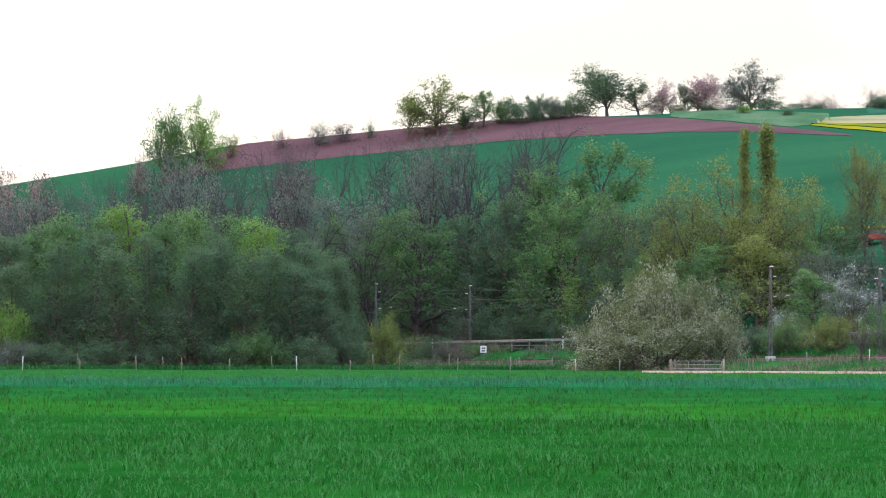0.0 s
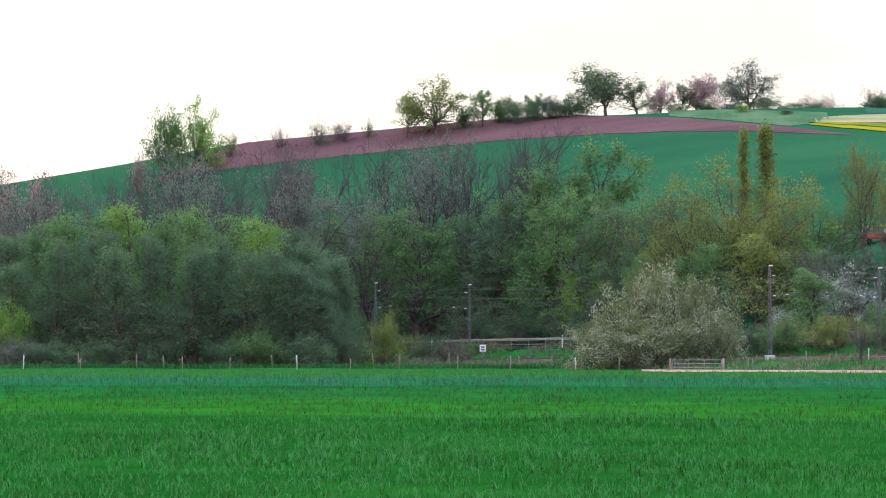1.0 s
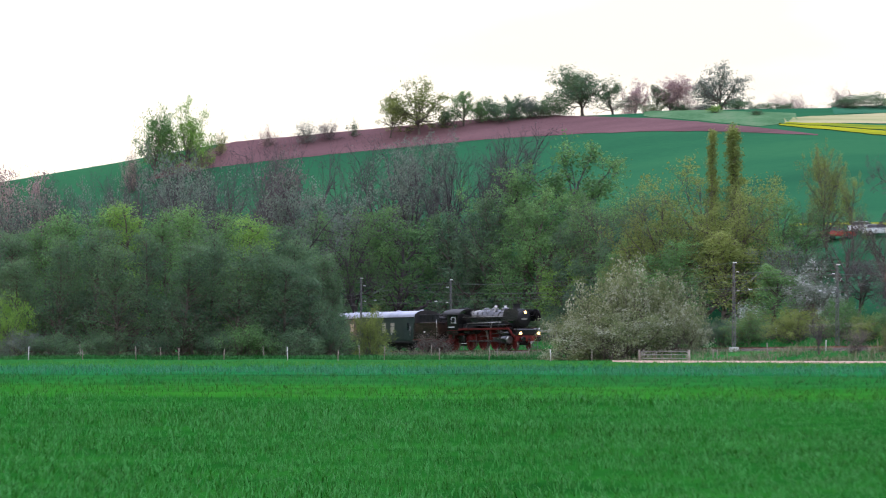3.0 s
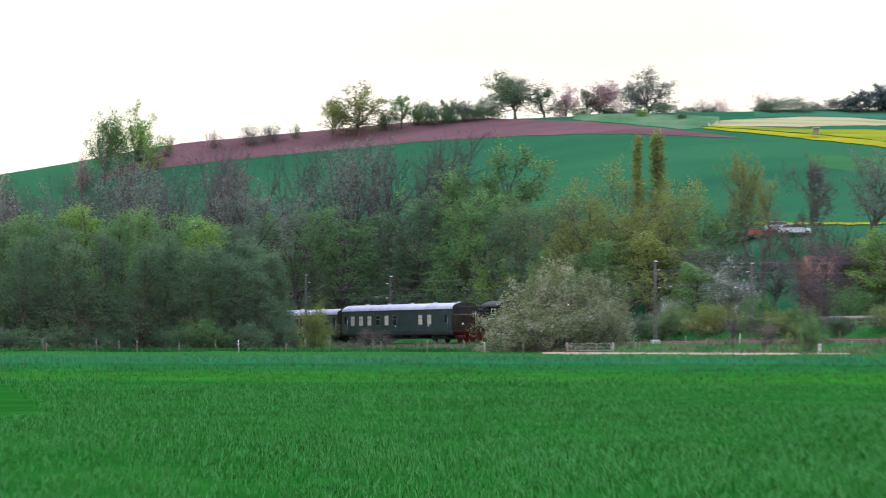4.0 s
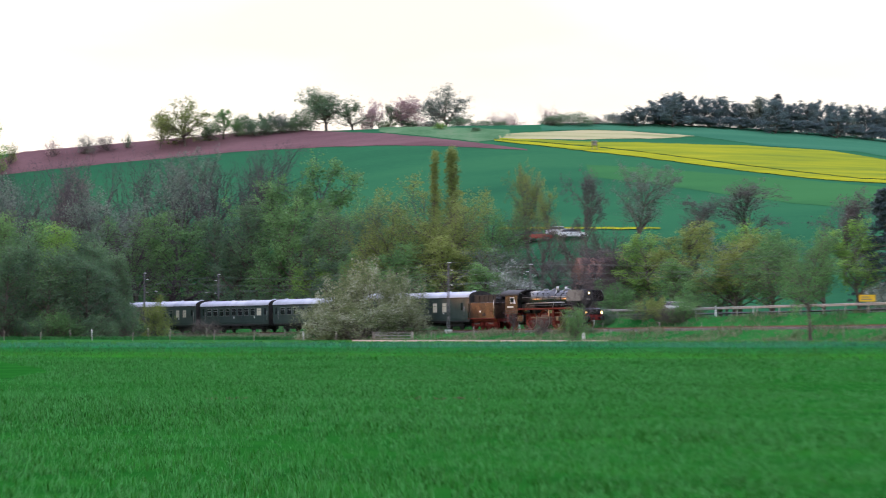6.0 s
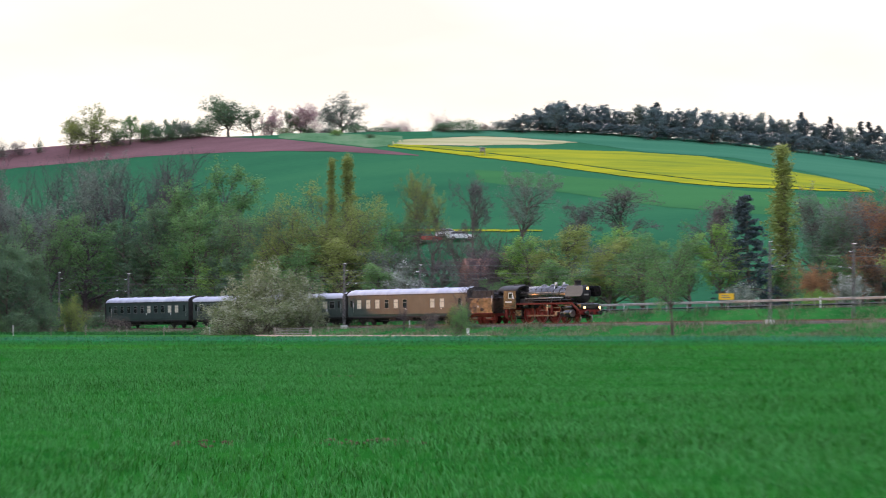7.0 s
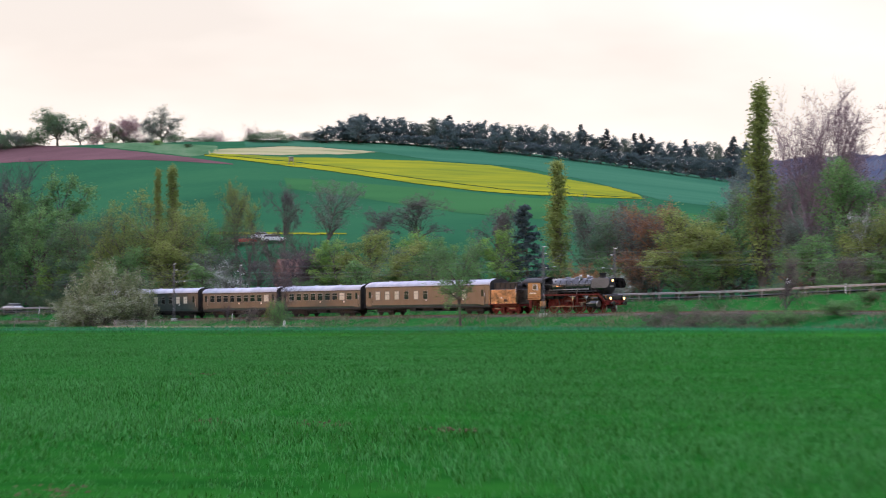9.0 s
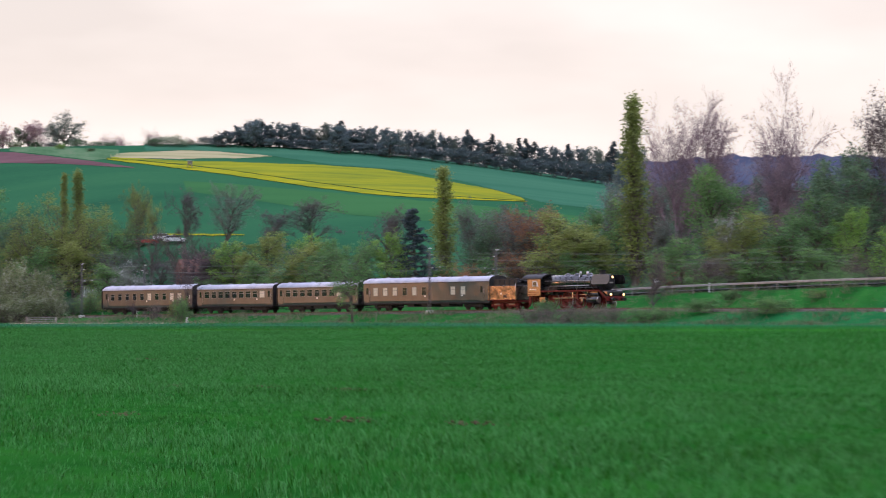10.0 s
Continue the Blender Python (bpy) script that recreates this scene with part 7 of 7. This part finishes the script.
    for s in (-1, 1):
        bm = bmesh.new()
        for x0, x1, za, zb in ((-5.8, -7.4, 0.86, 0.5), (-7.4, -L + 7.4, 0.5, 0.5), (-L + 7.4, -L + 5.8, 0.5, 0.86)):
            cyl(bm, (x0, 1.12 * s, za), (x1, 1.12 * s, zb), 0.045, n=6)
        part("truss_rod", bm, M["coach_dark"], t)
        part("rain_strip", box(bmesh.new(), -L + 0.6, -0.6, (w + 0.012) * s - 0.012, (w + 0.012) * s + 0.012, 1.86, 1.89), M["coach_green"], t)
        for x in (-0.95, -L + 0.95):
            part("corner_step", box(bmesh.new(), x - 0.25, x + 0.25, 1.25 * s - 0.12, 1.25 * s + 0.12, 0.42, 0.47), M["coach_dark"], t)
    for x, ln in ((-L * 0.36, 1.6), (-L * 0.5, 2.2), (-L * 0.62, 1.2)):
        part("equipment_box", box(bmesh.new(), x - ln / 2, x + ln / 2, -1.15, 1.15, 0.45, 0.85, 0.04), M["coach_dark"], t)
    enlarge(t)
    return t


def end_wall(x, w, z0, ze, top):
    bm = bmesh.new()
    n = 16
    a = 0.08 if x > -1 else -0.08
    out = [(w + 0.06, z0 - 0.1), (w + 0.06, ze)] + [((w + 0.08) * math.cos(k * math.pi / n), ze + (top + 0.03 - ze) * math.sin(k * math.pi / n) ** 0.72) for k in range(1, n)] + [(-w - 0.06, ze), (-w - 0.06, z0 - 0.1)]
    r = [[bm.verts.new((xx, y, z)) for y, z in out] for xx in (x, x + a)]
    bm.faces.new(r[0])
    bm.faces.new(r[1][::-1])
    for j in range(len(out)):
        k = (j + 1) % len(out)
        bm.faces.new((r[0][j], r[0][k], r[1][k], r[1][j]))
    return bm


M["bare_steel_dark"] = material("oiled_steel", ((0.05, 0.05, 0.052), (0.09, 0.088, 0.085), (0.14, 0.13, 0.12)), 2, 0.32, 0.5, bump=0.08, spec=0.6)
# pale lavender colour stands in for sky reflected in the windshield glass
M["bright_panel"] = material("sky_reflection_panel", ((0.45, 0.45, 0.5), (0.55, 0.55, 0.6), (0.62, 0.62, 0.66)), 2, 0.3, 0.6, bump=0.05)
M["coach_frame"] = material("window_frame", ((0.13, 0.14, 0.12), (0.19, 0.195, 0.17), (0.27, 0.265, 0.23)), 2, 0.4, bump=0.05)
LOCO, TENDER = make_loco(), make_tender()
COACHES = [
    (make_coach("corridor_coach", "long dark green coach with a high pale roof and few windows", 26.4,
                [(-5.6, 0.95, 1.1, 2.45), (-7.6, 0.95, 1.1, 2.45), (-13.4, 0.95, 1.1, 2.45), (-15.3, 0.95, 1.1, 2.45), (-17.3, 0.95, 1.1, 2.45), (-19.3, 0.95, 1.1, 2.45), (-21.3, 0.95, 1.1, 2.45), (-23.3, 0.95, 1.1, 2.45)],
                (-2.0, -25.0), 4.22, blinds=(0, 1, 3, 5, 6, 7), tall=True), 24.6),
    (make_coach("passenger_coach", "dark green passenger coach with a row of wide windows", 18.6,
                [(-2.9 - k * 1.6, 1.15, 0.95, 2.5) for k in range(9)], (-1.35, -17.25), 3.95, blinds=(1,)), 54.3),
    (make_coach("passenger_coach", "dark green passenger coach with wide windows, coupled behind another", 18.6,
                [(-2.9 - k * 1.6, 1.15, 0.95, 2.5) for k in range(9)], (-1.35, -17.25), 3.95, blinds=(0,)), 75.2),
    (make_coach("express_coach", "dark green coach with small windows at the train's end", 23.4,
                [(-3.6 - k * 1.85, 0.95, 1.0, 2.45) for k in range(10)], (-1.6, -21.8), 4.1, blinds=(0, 1, 4), tall=True), 96.2),
]
TRAIN = [(LOCO, 0.0), (TENDER, 19.2)] + COACHES


# ---- the crop and the grass: single blades in tufts ----
def tufts(name, label, mat, xy, height, seed, blades=5, width=0.017, spread=0.1):
    """Bent blades, joined into one mesh; xy: the places, height: one for each place."""
    rng = np.random.default_rng(seed)
    n = len(xy)
    z = ground_z(xy[:, 0], xy[:, 1])
    c = np.repeat(np.column_stack([xy, z]), blades, 0)
    h = np.repeat(height, blades) * rng.uniform(0.6, 1.2, n * blades)
    a = rng.uniform(0, math.tau, n * blades)
    c[:, :2] += rng.normal(0, spread, (n * blades, 2)) * (h / 0.3)[:, None]
    c[:, 2] -= 0.03
    out = np.stack([np.cos(a), np.sin(a), np.zeros_like(a)], 1)
    side = np.stack([-np.sin(a), np.cos(a), np.zeros_like(a)], 1)
    lean = rng.uniform(0.25, 1.05, n * blades) * h
    w = (width * rng.uniform(0.7, 1.4, n * blades) * (h / 0.3) ** 0.7)[:, None]
    up = np.array((0, 0, 1.0))
    mid = c + out * (lean * 0.3)[:, None] + up * (h * 0.62)[:, None]
    tip = c + out * lean[:, None] + up * (h * rng.uniform(0.75, 1.0, n * blades))[:, None]
    v = np.stack([c - side * w * 0.5, c + side * w * 0.5, mid + side * w * 0.5, mid - side * w * 0.5, tip], 1).reshape(-1, 3)
    k = np.arange(n * blades)[:, None] * 5
    me = bpy.data.meshes.new(name)
    me.vertices.add(len(v))
    me.vertices.foreach_set("co", v.ravel().astype(np.float32))
    quads, tris = k + np.array([[0, 1, 2, 3]]), k + np.array([[3, 2, 4]])
    loops = np.concatenate([quads.ravel(), tris.ravel()]).astype(np.int32)
    me.loops.add(len(loops))
    me.loops.foreach_set("vertex_index", loops)
    nq = len(quads)
    start = np.concatenate([np.arange(nq) * 4, nq * 4 + np.arange(nq) * 3]).astype(np.int32)
    me.polygons.add(2 * nq)
    me.polygons.foreach_set("loop_start", start)
    me.update(calc_edges=True)
    me.validate()
    me.materials.append(mat)
    return tagged(new(name, me), label, "grass", kind="stuff")


def off_track(x, y):
    return (x - TRACK_A[0]) * TRACK_N[0] + (y - TRACK_A[1]) * TRACK_N[1]


BARE = [(-3.3, -0.3), (2.8, -0.1), (3.8, -0.9), (0.4, -72.8), (3.2, -72.3), (4.2, -71.7), (-0.8, -128.2), (1.4, -129.9), (3.8, -134.3), (-3.9, -156.9), (1.0, -161.4), (3.5, -164.3)]


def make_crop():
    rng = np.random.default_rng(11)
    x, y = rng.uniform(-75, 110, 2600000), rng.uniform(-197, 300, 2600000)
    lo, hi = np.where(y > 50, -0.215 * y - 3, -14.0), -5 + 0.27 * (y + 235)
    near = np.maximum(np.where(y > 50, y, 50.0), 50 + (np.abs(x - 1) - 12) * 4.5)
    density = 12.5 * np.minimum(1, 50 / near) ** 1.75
    d = off_track(x, y)
    # uneven stands: thin places and rows
    patch = 0.75 + 0.25 * np.sin(x * 0.9 + np.sin(y * 0.3) * 2) * np.sin(y * 0.21 + x * 0.15)
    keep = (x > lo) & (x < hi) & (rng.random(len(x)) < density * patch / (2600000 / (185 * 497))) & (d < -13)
    for bx, by in BARE:
        keep &= ~((((x - bx) / 0.55) ** 2 + ((y - by) / 1.5) ** 2) < rng.uniform(0.0, 1.0, len(x)))
    x, y, d, near = x[keep], y[keep], d[keep], near[keep]
    xy = np.column_stack([x, y])
    big = np.clip(near / 70, 1, 2.4) ** 0.6
    across = 0.35 * x + y + 2.0 * np.sin(x * 0.3)
    crop = across < 103
    h = 0.23 * big * (0.85 + 0.3 * np.sin(x * 0.23 + y * 0.05) * np.sin(y * 0.11))
    tufts("crop_blades", "dense young green cereal crop", M["crop"], xy[crop], h[crop], 1, 5, 0.024)
    for name, label, mat, a, b, tall in (("meadow_blades", "short bright yellow-green meadow grass", "meadow_blade", 103, 130, 0.16),
                                         ("meadow_blades", "short deep green meadow grass", "meadow_dark", 130, 169, 0.15),
                                         ("tall_grass_blades", "strip of tall blue-green grass", "meadow_blue", 171, 214, 0.26),
                                         ("meadow_blades", "bright green pasture by the railway", "meadow_blade", 214, 900, 0.16)):
        sel = (across >= a) & (across < b)
        tufts(name, label, M[mat], xy[sel], tall * big[sel], 2, 4, 0.02)


def make_verge():
    rng = np.random.default_rng(12)
    n = 9000
    s = rng.uniform(-50, 260, n)
    d = np.where(rng.random(n) < 0.6, rng.uniform(-13.5, -3.2, n), rng.uniform(7.4, 11.0, n))
    x, y = TRACK_A[0] + s * TRACK_D[0] + d * TRACK_N[0], TRACK_A[1] + s * TRACK_D[1] + d * TRACK_N[1]
    tufts("verge_grass", "rough grass and dry stalks on the railway bank", M["dry_grass"], np.column_stack([x, y]), rng.uniform(0.25, 0.6, n) * (1 + 0.5 * np.sin(s * 0.4)), 3, 7, 0.03, 0.22)
    n = 3500
    x, y = rng.uniform(-70, -8, n), rng.uniform(326, 340, n)
    tufts("verge_grass", "rank green grass and nettles before the grove", M["meadow_dark"], np.column_stack([x, y]), rng.uniform(0.25, 0.6, n), 4, 7, 0.035, 0.25)


make_crop()
make_verge()
for bx, by in BARE:
    rng = random.Random(int(bx * 10 + by))
    bm = bmesh.new()
    for k in range(30):
        r = rng.uniform(0.02, 0.05)
        a, q = rng.uniform(0, math.tau), rng.random() ** 0.6
        bmesh.ops.create_icosphere(bm, subdivisions=1, radius=r, matrix=Matrix.Translation((bx + 0.7 * q * math.cos(a), by + 1.8 * q * math.sin(a), float(ground_z(bx, by)) + 0.03)) @ Matrix.Diagonal((1.4, 1.4, 0.8, 1)))
    ob = part("bare_soil", bm, M["clods"])
    tagged(ob, "bare patch of brown clods in the crop", "soil", "bare patches in the crop", "stuff")


# ---- what moves: the train at a steady pace, its wheels and rods, and the car on the road ----
PACE, START = 24.52, -51.3


def motions():
    times = [k * 0.5 for k in range(21)]
    for ob, back in TRAIN:
        rows = []
        for t in times:
            s = START + PACE * t - back
            rows.append((t, Matrix.Translation(on_track(s, 0.0)) @ pose(0, 0, 0, 0, -0.45, HEADING)))
        walk(ob, rows)
    steps = [k / FPS for k in range(301)]
    for ob, x, y, r in DRIVERS:
        walk(ob, [(t, pose(x * K * STRETCH, y * K, r * K, 0, math.degrees(PACE * t / (r * K)) % 360, 0)) for t in steps])
    for ob, y in RODS:
        walk(ob, [(t, pose(0.32 * K * math.cos(PACE * t / K), y * K, (1.0 - 0.32 * math.sin(PACE * t / K)) * K)) for t in steps])
    walk(PASSING_CAR, [(t, Matrix.Translation(on_track(107.9 - 33.9 * (t - 5.5), 14.6, 2.15 + float(road_rise(107.9 - 33.9 * (t - 5.5))))) @ pose(0, 0, 0, 0, 0, HEADING + 180)) for t in times])


motions()
